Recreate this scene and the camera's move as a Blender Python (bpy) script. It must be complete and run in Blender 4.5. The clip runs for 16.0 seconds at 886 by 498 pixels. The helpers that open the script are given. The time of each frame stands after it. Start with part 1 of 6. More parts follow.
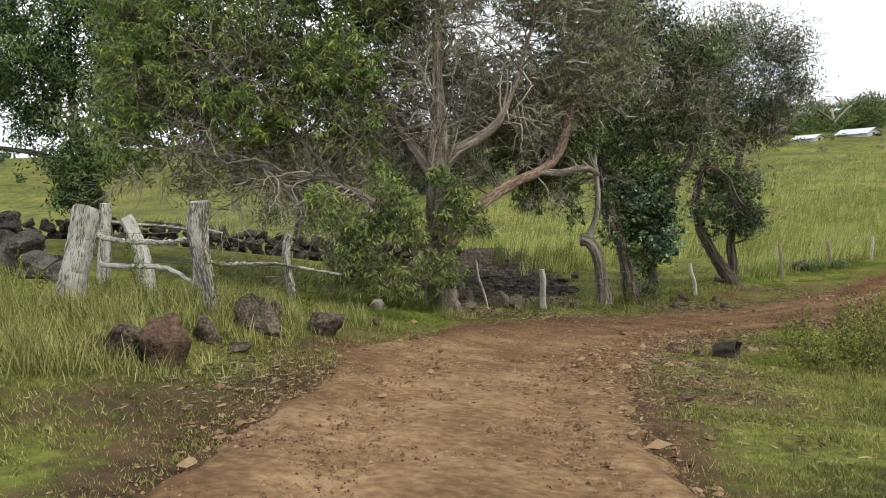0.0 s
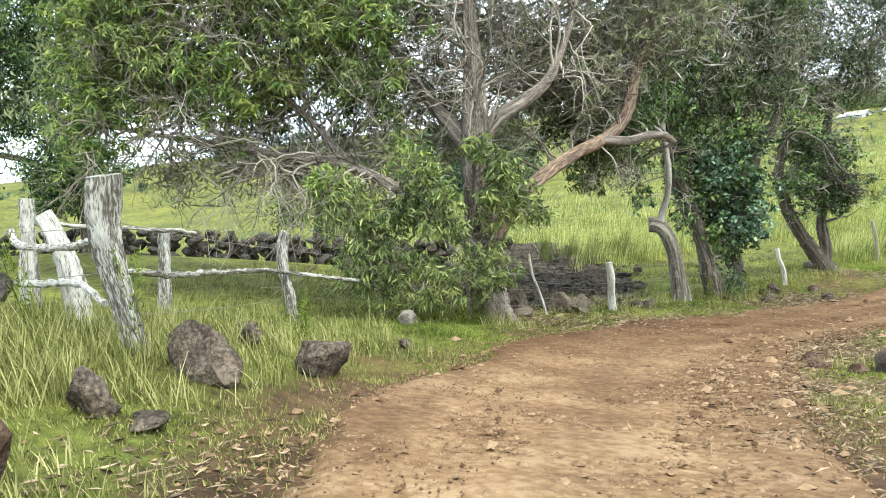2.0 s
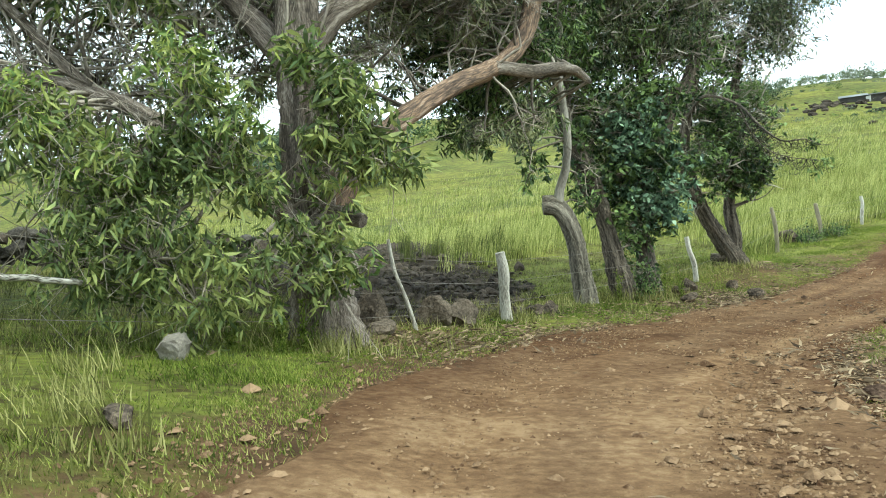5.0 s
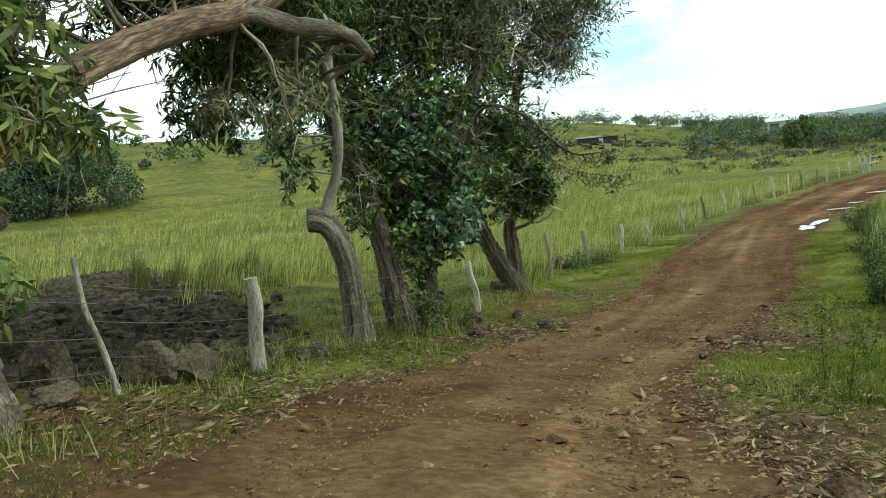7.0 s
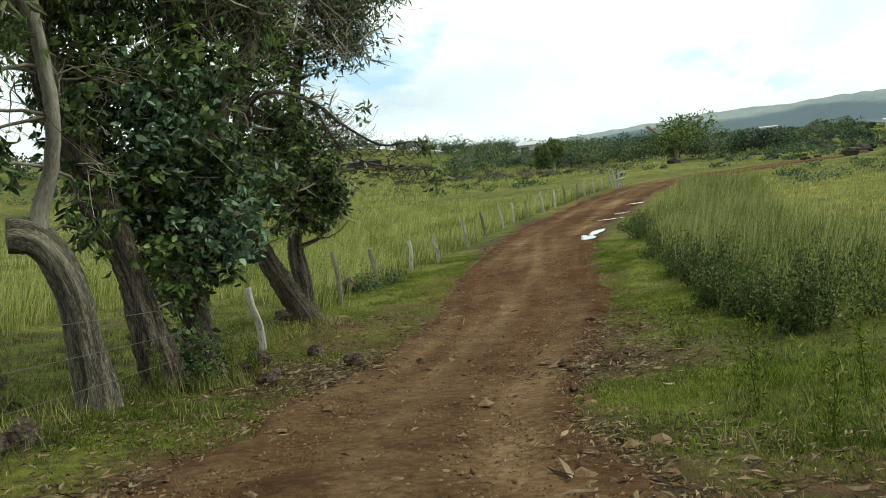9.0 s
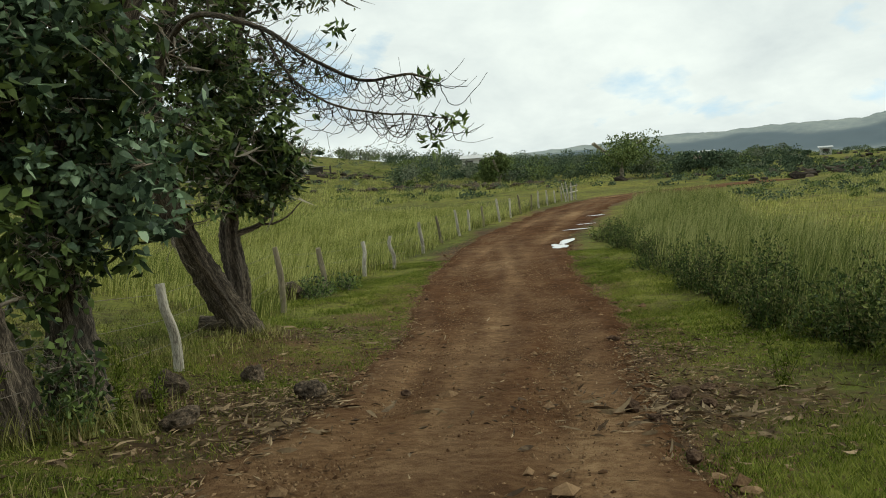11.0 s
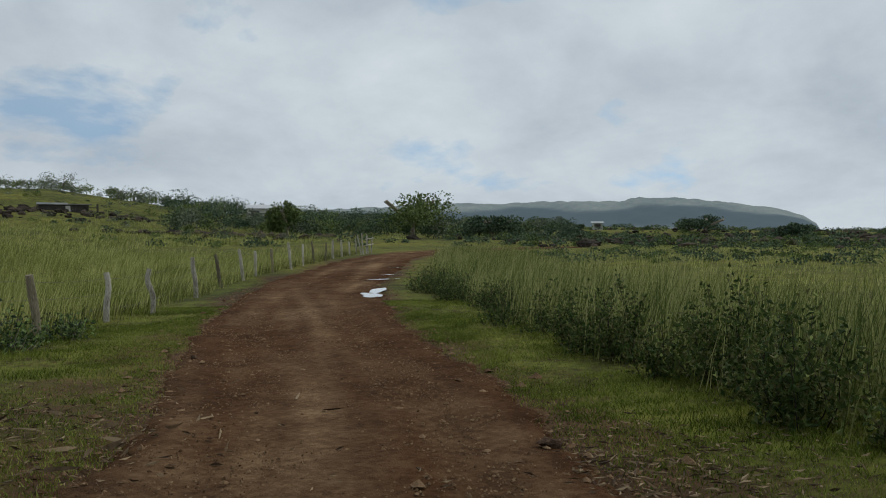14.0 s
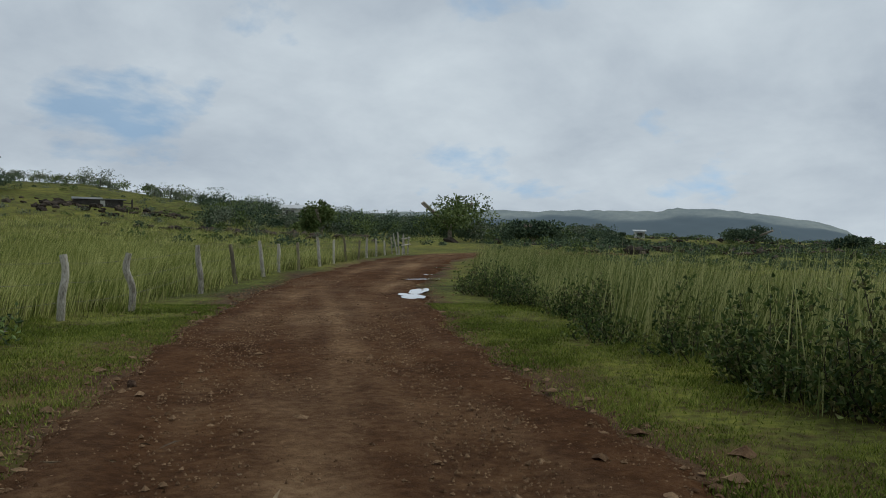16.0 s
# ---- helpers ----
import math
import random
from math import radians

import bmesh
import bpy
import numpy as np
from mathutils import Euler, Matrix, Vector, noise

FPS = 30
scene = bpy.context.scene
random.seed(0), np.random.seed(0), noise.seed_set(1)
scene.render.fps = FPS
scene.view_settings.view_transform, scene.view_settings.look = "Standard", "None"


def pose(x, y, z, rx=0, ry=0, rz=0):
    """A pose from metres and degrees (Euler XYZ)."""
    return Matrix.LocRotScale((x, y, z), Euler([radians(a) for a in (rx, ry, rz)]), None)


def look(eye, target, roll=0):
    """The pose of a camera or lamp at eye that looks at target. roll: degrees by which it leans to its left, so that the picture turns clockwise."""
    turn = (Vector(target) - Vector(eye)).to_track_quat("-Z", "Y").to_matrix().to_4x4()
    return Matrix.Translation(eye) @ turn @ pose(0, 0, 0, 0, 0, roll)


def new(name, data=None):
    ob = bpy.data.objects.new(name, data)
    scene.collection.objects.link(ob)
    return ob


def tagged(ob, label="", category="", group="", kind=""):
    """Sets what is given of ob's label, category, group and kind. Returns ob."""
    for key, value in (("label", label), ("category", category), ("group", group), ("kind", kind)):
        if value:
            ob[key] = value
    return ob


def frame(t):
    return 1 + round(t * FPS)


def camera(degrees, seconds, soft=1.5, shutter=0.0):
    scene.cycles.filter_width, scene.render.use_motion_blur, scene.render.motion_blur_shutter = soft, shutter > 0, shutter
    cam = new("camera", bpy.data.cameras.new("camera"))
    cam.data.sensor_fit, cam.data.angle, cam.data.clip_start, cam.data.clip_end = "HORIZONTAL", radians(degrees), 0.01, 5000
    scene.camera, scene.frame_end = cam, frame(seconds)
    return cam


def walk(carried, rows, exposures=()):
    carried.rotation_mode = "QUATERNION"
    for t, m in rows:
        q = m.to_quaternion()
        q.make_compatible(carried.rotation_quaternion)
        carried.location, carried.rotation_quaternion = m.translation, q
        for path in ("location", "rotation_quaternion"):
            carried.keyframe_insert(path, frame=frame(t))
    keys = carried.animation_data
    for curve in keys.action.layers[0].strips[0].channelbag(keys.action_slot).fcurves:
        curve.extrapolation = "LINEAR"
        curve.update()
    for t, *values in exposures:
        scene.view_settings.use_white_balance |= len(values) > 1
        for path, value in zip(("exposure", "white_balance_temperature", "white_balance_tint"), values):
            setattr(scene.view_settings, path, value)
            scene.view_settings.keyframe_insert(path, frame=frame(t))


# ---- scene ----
cam = camera(57.5, 16.0, 1.0)
PATH = [
    (0, (0.785, -0.134, 1.673), (0.699, 1.855, 1.48), -4.1),
    (0.5, (0.702, 0.732, 1.543), (0.568, 2.713, 1.305), -4.1),
    (1, (0.632, 1.594, 1.461), (0.478, 3.574, 1.22), -6.0),
    (1.5, (0.498, 2.475, 1.355), (0.348, 4.459, 1.157), -6.7),
    (2, (0.481, 3.396, 1.232), (0.306, 5.38, 1.05), -7.1),
    (2.5, (0.438, 4.238, 1.107), (0.317, 6.223, 0.894), -7.5),
    (3, (0.436, 5.131, 1.017), (0.383, 7.114, 0.759), -5.7),
    (5.5, (0.553, 9.089, 0.275), (0.908, 11.046, 0.067), -8.6),
    (6, (0.709, 9.753, 0.196), (1.275, 11.658, -0.031), -8.5),
    (6.5, (0.845, 10.401, 0.109), (1.517, 12.28, -0.012), -6.5),
    (7, (1.008, 11.149, 0.03), (1.765, 12.99, -0.166), -5.2),
    (7.5, (1.259, 11.822, -0.095), (2.12, 13.612, -0.325), -7.8),
    (8, (1.5, 12.48, -0.192), (2.468, 14.218, -0.398), -8.5),
    (8.5, (1.714, 13.18, -0.275), (2.873, 14.798, -0.467), -7.9),
    (11, (3.586, 16.876, -0.903), (4.958, 18.322, -1.071), -4.1),
    (11.5, (4.027, 17.566, -1.022), (5.478, 18.941, -1.085), -3.0),
    (12, (4.508, 18.244, -1.114), (6.004, 19.564, -1.267), -0.1),
    (12.5, (5.098, 18.814, -1.262), (6.609, 20.111, -1.446), 0.2),
    (13, (5.67, 19.495, -1.366), (7.274, 20.689, -1.419), -0.2),
    (13.5, (6.381, 20.122, -1.499), (8.039, 21.241, -1.538), -0.4),
    (14, (7.244, 20.806, -1.66), (8.957, 21.838, -1.702), -0.2),
    (14.5, (8.127, 21.485, -1.769), (9.851, 22.498, -1.815), -0.0),
    (15, (8.987, 22.181, -1.88), (10.714, 23.185, -1.978), 0.8),
    (15.5, (9.855, 22.819, -1.988), (11.576, 23.833, -2.088), -0.5),
    (16, (10.668, 23.503, -2.077), (12.336, 24.607, -2.105), 1.2),
]
K = 1.2  # metres to a unit of the plan: all places below are plan units
EXPOSURES = [(0, 0.72, 6400, 5), (0.5, 1.32, 6300, 4), (1.5, 1.80, 6000, 2), (3.0, 1.82, 5750, -4), (5.5, 1.20, 5950, -10), (6.5, 0.76, 6200, -14), (7.5, 0.48, 6400, -15), (8.5, 0.36, 6500, -10), (11.0, -0.03, 6850, -3), (12.0, -0.40, 6650, 0), (13.0, -0.46, 6350, 3), (14.0, -0.62, 6150, 4), (16.0, -0.68, 6050, 4)]
walk(cam, [(t, look(Vector(eye) * K, Vector(target) * K, roll)) for t, eye, target, roll in PATH], EXPOSURES)

# ---- light: bright broken overcast ----
world = bpy.data.worlds.new("sky")
scene.world = world
world.use_nodes = True
wt = world.node_tree
wt.nodes.clear()


def wnode(kind, **sets):
    n = wt.nodes.new(kind)
    for k, v in sets.items():
        n.inputs[k].default_value = v
    return n


SUN_ELEVATION, SUN_AZIMUTH = radians(56), radians(128)
sky = wt.nodes.new("ShaderNodeTexSky")
sky.sky_type, sky.sun_disc = "NISHITA", False
sky.sun_elevation, sky.sun_rotation = SUN_ELEVATION, SUN_AZIMUTH
coord = wt.nodes.new("ShaderNodeTexCoord")
higher = wt.nodes.new("ShaderNodeVectorMath")
higher.inputs[1].default_value = (0, 0, 0.4)
wt.links.new(coord.outputs["Generated"], higher.inputs[0])
wt.links.new(higher.outputs[0], sky.inputs["Vector"])
sep = wt.nodes.new("ShaderNodeSeparateXYZ")
wt.links.new(coord.outputs["Generated"], sep.inputs[0])
up = wt.nodes.new("ShaderNodeMath")
up.operation = "MAXIMUM"
up.inputs[1].default_value = 0.0
wt.links.new(sep.outputs[2], up.inputs[0])
lift = wt.nodes.new("ShaderNodeMath")
lift.operation = "ADD"
lift.inputs[1].default_value = 0.40
wt.links.new(up.outputs[0], lift.inputs[0])
flat = []
for n in (0, 1):
    d = wt.nodes.new("ShaderNodeMath")
    d.operation = "DIVIDE"
    wt.links.new(sep.outputs[n], d.inputs[0])
    wt.links.new(lift.outputs[0], d.inputs[1])
    flat.append(d)
comb = wt.nodes.new("ShaderNodeCombineXYZ")
wt.links.new(flat[0].outputs[0], comb.inputs[0])
wt.links.new(flat[1].outputs[0], comb.inputs[1])
cover = wnode("ShaderNodeTexNoise", Scale=2.3, Detail=10.0, Roughness=0.55, Distortion=0.15)
shade = wnode("ShaderNodeTexNoise", Scale=2.4, Detail=10.0, Roughness=0.56, Distortion=0.15)
moved = wt.nodes.new("ShaderNodeMapping")
moved.inputs["Location"].default_value = (3.1, 7.7, 2.0)
wt.links.new(comb.outputs[0], moved.inputs[0])
wt.links.new(comb.outputs[0], cover.inputs["Vector"])
wt.links.new(moved.outputs[0], shade.inputs["Vector"])
cover_ramp = wt.nodes.new("ShaderNodeValToRGB")
cover_ramp.color_ramp.elements[0].position, cover_ramp.color_ramp.elements[1].position = 0.32, 0.41
cover_ramp.color_ramp.elements[0].color = (0.38, 0.38, 0.38, 1)
shade_ramp = wt.nodes.new("ShaderNodeValToRGB")
shade_ramp.color_ramp.elements[0].position, shade_ramp.color_ramp.elements[1].position = 0.28, 0.70
shade_ramp.color_ramp.elements[0].color = (0.70, 0.75, 0.84, 1)
shade_ramp.color_ramp.elements[1].color = (1.09, 1.125, 1.17, 1)
wt.links.new(cover.outputs[0], cover_ramp.inputs[0])
wt.links.new(shade.outputs[0], shade_ramp.inputs[0])
blue = wt.nodes.new("ShaderNodeVectorMath")
blue.operation = "MULTIPLY"
blue.inputs[1].default_value = (0.24, 0.275, 0.25)
wt.links.new(sky.outputs[0], blue.inputs[0])
mix = wt.nodes.new("ShaderNodeMix")
mix.data_type = "RGBA"
wt.links.new(cover_ramp.outputs[0], mix.inputs[0])
wt.links.new(blue.outputs[0], mix.inputs[6])
wt.links.new(shade_ramp.outputs[0], mix.inputs[7])
back = wnode("ShaderNodeBackground", Strength=0.94)
wt.links.new(mix.outputs[2], back.inputs[0])
wout = wt.nodes.new("ShaderNodeOutputWorld")
wt.links.new(back.outputs[0], wout.inputs[0])

lamp = bpy.data.lights.new("sun", "SUN")
lamp.energy, lamp.angle, lamp.color = 1.35, radians(16), (1.0, 0.93, 0.80)
sun = new("sun", lamp)
away = Vector((math.sin(SUN_AZIMUTH) * math.cos(SUN_ELEVATION), math.cos(SUN_AZIMUTH) * math.cos(SUN_ELEVATION), math.sin(SUN_ELEVATION)))
sun.matrix_world = look(away * 60, (0, 0, 0))

# ---- materials ----


def material(name, low, high, scale=8.0, rough=0.9, bump=0.3, bump_scale=40.0, fine=0.35, island=0.0, spec=0.25, through_light=0.0, extra=None, stretch=(1, 1, 1), cells=0.0, objects=0.0, grain=False):
    """Two colours mixed by coarse and fine noise, with bump; island / objects: how far single pieces differ."""
    m = bpy.data.materials.new(name)
    m.use_nodes = True
    t = m.node_tree
    bsdf = t.nodes["Principled BSDF"]
    bsdf.inputs["Roughness"].default_value = rough
    bsdf.inputs["Specular IOR Level"].default_value = spec
    place = t.nodes.new("ShaderNodeTexCoord")
    mp = t.nodes.new("ShaderNodeMapping")
    mp.inputs["Scale"].default_value = stretch
    if grain:
        along = t.nodes.new("ShaderNodeAttribute")
        along.attribute_name = "grain"
        t.links.new(along.outputs["Vector"], mp.inputs[0])
    else:
        t.links.new(place.outputs["Object"], mp.inputs[0])

    def tex(kind, s, detail=5.0, roughness=0.6):
        n = t.nodes.new(kind)
        n.inputs["Scale"].default_value = s
        if "Detail" in n.inputs:
            n.inputs["Detail"].default_value = detail
            n.inputs["Roughness"].default_value = roughness
        t.links.new(mp.outputs[0], n.inputs["Vector"])
        return n

    def add(a, b, k):
        n = t.nodes.new("ShaderNodeMath")
        n.operation = "MULTIPLY_ADD"
        t.links.new(b, n.inputs[0])
        n.inputs[1].default_value = k
        if isinstance(a, float):
            n.inputs[2].default_value = a
        else:
            t.links.new(a, n.inputs[2])
        return n.outputs[0]

    coarse, small = tex("ShaderNodeTexNoise", scale), tex("ShaderNodeTexNoise", scale * 9)
    level = add(add(-0.5 * 1.5 - 0.5 * fine * 2 + 0.5 - 0.5 * island - 0.5 * objects, coarse.outputs[0], 1.5), small.outputs[0], fine * 2)
    if island:
        geo = t.nodes.new("ShaderNodeNewGeometry")
        level = add(level, geo.outputs["Random Per Island"], island)
    if objects:
        info = t.nodes.new("ShaderNodeObjectInfo")
        level = add(level, info.outputs["Random"], objects)
    ramp = t.nodes.new("ShaderNodeValToRGB")
    e = ramp.color_ramp.elements
    e[0].position, e[1].position = 0.15, 0.85
    e[0].color, e[1].color = (*low, 1), (*high, 1)
    for at, colour in extra or ():
        e.new(at).color = (*colour, 1)
    t.links.new(level, ramp.inputs[0])
    t.links.new(ramp.outputs[0], bsdf.inputs["Base Color"])
    if bump:
        b = t.nodes.new("ShaderNodeBump")
        b.inputs["Strength"].default_value = bump
        b.inputs["Distance"].default_value = 0.03
        relief = tex("ShaderNodeTexNoise", bump_scale, 6.0, 0.65).outputs[0]
        if cells:
            v = tex("ShaderNodeTexVoronoi", cells)
            relief = add(relief, v.outputs["Distance"], -0.8)
        t.links.new(relief, b.inputs["Height"])
        t.links.new(b.outputs[0], bsdf.inputs["Normal"])
    if through_light:
        tr = t.nodes.new("ShaderNodeBsdfTranslucent")
        t.links.new(ramp.outputs[0], tr.inputs[0])
        mx = t.nodes.new("ShaderNodeMixShader")
        mx.inputs[0].default_value = through_light
        t.links.new(bsdf.outputs[0], mx.inputs[1])
        t.links.new(tr.outputs[0], mx.inputs[2])
        t.links.new(mx.outputs[0], t.nodes["Material Output"].inputs[0])
    return m


M_GROUND = material("turf_and_soil", (0.056, 0.045, 0.018), (0.170, 0.188, 0.036), 0.7, 0.95, 0.9, 25, 0.95, spec=0.1, extra=[(0.30, (0.078, 0.074, 0.022)), (0.52, (0.112, 0.124, 0.027))])
M_ROAD = material("red_dirt", (0.092, 0.053, 0.029), (0.215, 0.142, 0.082), 1.1, 0.94, 0.6, 34, 0.8, spec=0.04, extra=[(0.5, (0.146, 0.089, 0.049))], cells=26)


def road_wear_tone(m):
    """Packed dry dust in the wheel tracks, a darker earth tone farther along and at the edges."""
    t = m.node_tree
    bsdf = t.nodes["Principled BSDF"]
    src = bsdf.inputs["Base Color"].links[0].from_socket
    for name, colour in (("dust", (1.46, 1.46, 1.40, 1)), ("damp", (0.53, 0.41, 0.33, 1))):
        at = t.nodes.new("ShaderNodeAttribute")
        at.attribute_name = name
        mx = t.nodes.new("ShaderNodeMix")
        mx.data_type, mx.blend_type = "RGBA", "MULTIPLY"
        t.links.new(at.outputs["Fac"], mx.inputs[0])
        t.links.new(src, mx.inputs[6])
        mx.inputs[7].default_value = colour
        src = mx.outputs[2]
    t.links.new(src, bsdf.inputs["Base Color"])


road_wear_tone(M_ROAD)


def ground_wear(m):
    """Worn red earth beside the road and dark lava soil in the hollow, mixed in by the ground's own attributes."""
    t = m.node_tree
    bsdf = t.nodes["Principled BSDF"]
    src = bsdf.inputs["Base Color"].links[0].from_socket
    place = t.nodes.new("ShaderNodeTexCoord")
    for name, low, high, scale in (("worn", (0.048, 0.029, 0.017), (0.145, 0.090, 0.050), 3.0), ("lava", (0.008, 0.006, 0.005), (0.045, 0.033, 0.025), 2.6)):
        at = t.nodes.new("ShaderNodeAttribute")
        at.attribute_name = name
        grit = t.nodes.new("ShaderNodeTexNoise")
        grit.inputs["Scale"].default_value, grit.inputs["Detail"].default_value, grit.inputs["Roughness"].default_value = scale, 8.0, 0.75
        t.links.new(place.outputs["Object"], grit.inputs["Vector"])
        earth = t.nodes.new("ShaderNodeValToRGB")
        e = earth.color_ramp.elements
        e[0].position, e[1].position, e[0].color, e[1].color = 0.38, 0.66, (*low, 1), (*high, 1)
        t.links.new(grit.outputs[0], earth.inputs[0])
        broken = t.nodes.new("ShaderNodeMath")
        broken.operation = "MULTIPLY_ADD"
        t.links.new(grit.outputs[0], broken.inputs[0])
        broken.inputs[1].default_value = 1.6
        t.links.new(at.outputs["Fac"], broken.inputs[2])
        edge_ = t.nodes.new("ShaderNodeMapRange")
        edge_.inputs["From Min"].default_value, edge_.inputs["From Max"].default_value = 1.0, 1.55
        t.links.new(broken.outputs[0], edge_.inputs["Value"])
        mx = t.nodes.new("ShaderNodeMix")
        mx.data_type = "RGBA"
        t.links.new(edge_.outputs[0], mx.inputs[0])
        t.links.new(src, mx.inputs[6])
        t.links.new(earth.outputs[0], mx.inputs[7])
        src = mx.outputs[2]
    field = t.nodes.new("ShaderNodeTexNoise")
    field.inputs["Scale"].default_value, field.inputs["Detail"].default_value, field.inputs["Roughness"].default_value = 0.07, 7.0, 0.65
    t.links.new(place.outputs["Object"], field.inputs["Vector"])
    tone = t.nodes.new("ShaderNodeValToRGB")
    e = tone.color_ramp.elements
    e[0].position, e[1].position, e[0].color, e[1].color = 0.36, 0.64, (0.58, 0.62, 0.60, 1), (1.30, 1.16, 1.05, 1)
    t.links.new(field.outputs[0], tone.inputs[0])
    mx = t.nodes.new("ShaderNodeMix")
    mx.data_type, mx.blend_type = "RGBA", "MULTIPLY"
    mx.inputs[0].default_value = 1.0
    t.links.new(src, mx.inputs[6])
    t.links.new(tone.outputs[0], mx.inputs[7])
    t.links.new(mx.outputs[2], bsdf.inputs["Base Color"])


ground_wear(M_GROUND)
M_STONE = material("red_stone", (0.075, 0.040, 0.021), (0.29, 0.19, 0.11), 5, 0.9, 0.5, 30, 0.4, island=0.6, spec=0.08)
M_LAVA = material("lava_rock", (0.024, 0.021, 0.018), (0.130, 0.114, 0.097), 3.5, 0.94, 1.0, 24, 0.8, objects=0.35, cells=8, spec=0.06)
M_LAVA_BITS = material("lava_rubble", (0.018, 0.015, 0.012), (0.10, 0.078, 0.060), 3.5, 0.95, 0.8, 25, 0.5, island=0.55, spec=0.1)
M_ROCK = material("brown_boulder", (0.036, 0.029, 0.023), (0.20, 0.152, 0.112), 3.0, 0.95, 1.0, 22, 0.9, objects=0.2, cells=9, extra=[(0.5, (0.092, 0.072, 0.055))], spec=0.05)
M_PALE_ROCK = material("grey_boulder", (0.16, 0.14, 0.115), (0.34, 0.30, 0.25), 4.0, 0.9, 0.7, 26, 0.6)
M_POST = material("weathered_post", (0.085, 0.074, 0.058), (0.54, 0.51, 0.45), 9.0, 0.92, 1.0, 30, 1.0, stretch=(1, 1, 0.15), extra=[(0.36, (0.20, 0.18, 0.15)), (0.48, (0.41, 0.38, 0.33))], objects=0.25, grain=True, spec=0.1)
M_STAKE = material("bleached_stake", (0.17, 0.15, 0.12), (0.60, 0.56, 0.48), 8.0, 0.9, 1.0, 28, 0.9, stretch=(1, 1, 0.2), extra=[(0.45, (0.40, 0.37, 0.31))], objects=0.3, grain=True)
M_POST_DARK = material("old_grey_post", (0.085, 0.072, 0.05), (0.34, 0.29, 0.20), 9.0, 0.9, 1.0, 30, 0.8, stretch=(1, 1, 0.12), objects=0.4, grain=True)
M_BARK = material("eucalyptus_bark", (0.060, 0.048, 0.039), (0.42, 0.36, 0.30), 14.0, 0.92, 1.0, 36, 0.9, stretch=(1, 1, 0.10), extra=[(0.42, (0.14, 0.112, 0.088)), (0.62, (0.235, 0.19, 0.152))], grain=True)
M_LIMB = material("peeling_limb_bark", (0.060, 0.042, 0.032), (0.44, 0.35, 0.27), 6.0, 0.85, 1.0, 20, 0.8, extra=[(0.45, (0.15, 0.105, 0.078)), (0.62, (0.30, 0.19, 0.12))], stretch=(1, 1, 0.14), grain=True)
M_DARK_BARK = material("dark_bark", (0.026, 0.021, 0.016), (0.28, 0.228, 0.175), 15.0, 0.93, 1.0, 36, 1.0, stretch=(1, 1, 0.10), extra=[(0.42, (0.068, 0.055, 0.043)), (0.6, (0.135, 0.11, 0.084))], grain=True)
M_TWIG = material("dry_twigs", (0.105, 0.087, 0.068), (0.42, 0.36, 0.29), 3.0, 0.9, 0.0, island=0.7)
M_PALE_BARK = material("pale_smooth_bark", (0.13, 0.115, 0.095), (0.42, 0.38, 0.32), 5.0, 0.85, 0.5, 22, 0.6, stretch=(1, 1, 0.25), grain=True)
M_GREY_BARK = material("grey_stump_bark", (0.040, 0.034, 0.026), (0.37, 0.33, 0.26), 15.0, 0.93, 1.0, 34, 1.0, stretch=(1, 1, 0.10), extra=[(0.42, (0.105, 0.09, 0.07)), (0.6, (0.195, 0.168, 0.13))], grain=True)
M_TAN_ROCK = material("tan_boulder", (0.050, 0.040, 0.031), (0.20, 0.158, 0.118), 3.0, 0.92, 0.9, 22, 0.8, objects=0.25, cells=9, spec=0.08)
M_DARK_TWIG = material("dark_twigs", (0.018, 0.015, 0.012), (0.07, 0.056, 0.044), 3.0, 0.9, 0.0, island=0.6)
M_PALE_TWIG = material("pale_twigs", (0.16, 0.135, 0.11), (0.50, 0.44, 0.37), 3.0, 0.9, 0.0, island=0.8, through_light=0.3)
M_RED_ROCK = material("red_boulder", (0.058, 0.037, 0.027), (0.175, 0.115, 0.080), 2.5, 0.96, 0.9, 20, 0.9, extra=[(0.5, (0.108, 0.070, 0.049))], spec=0.03, cells=10)
M_WIRE = material("rusty_wire", (0.10, 0.08, 0.07), (0.24, 0.21, 0.18), 30, 0.6, 0.0)
M_EUC = material("willow_leaf", (0.058, 0.098, 0.022), (0.36, 0.40, 0.09), 0.9, 0.5, 0.0, island=0.8, spec=0.4, through_light=0.32, extra=[(0.5, (0.148, 0.215, 0.052))])
M_EUC_DULL = material("grey_green_leaf", (0.075, 0.092, 0.050), (0.40, 0.42, 0.21), 0.8, 0.5, 0.0, island=0.75, spec=0.35, through_light=0.36)
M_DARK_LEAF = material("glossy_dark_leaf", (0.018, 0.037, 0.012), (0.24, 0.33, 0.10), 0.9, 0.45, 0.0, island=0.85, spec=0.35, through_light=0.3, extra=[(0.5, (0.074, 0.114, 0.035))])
M_UPPER = material("dark_grey_green_leaf", (0.034, 0.050, 0.025), (0.26, 0.285, 0.14), 0.8, 0.5, 0.0, island=0.85, spec=0.3, through_light=0.32, extra=[(0.5, (0.108, 0.132, 0.064))])
M_SKIRT = material("olive_willow_leaf", (0.058, 0.082, 0.026), (0.37, 0.40, 0.13), 0.9, 0.5, 0.0, island=0.85, spec=0.3, through_light=0.32, extra=[(0.5, (0.152, 0.196, 0.060))])
M_IVY = material("broad_blue_green_leaf", (0.024, 0.046, 0.026), (0.30, 0.42, 0.26), 1.6, 0.48, 0.0, island=1.05, spec=0.3, through_light=0.26, extra=[(0.5, (0.105, 0.168, 0.098))])
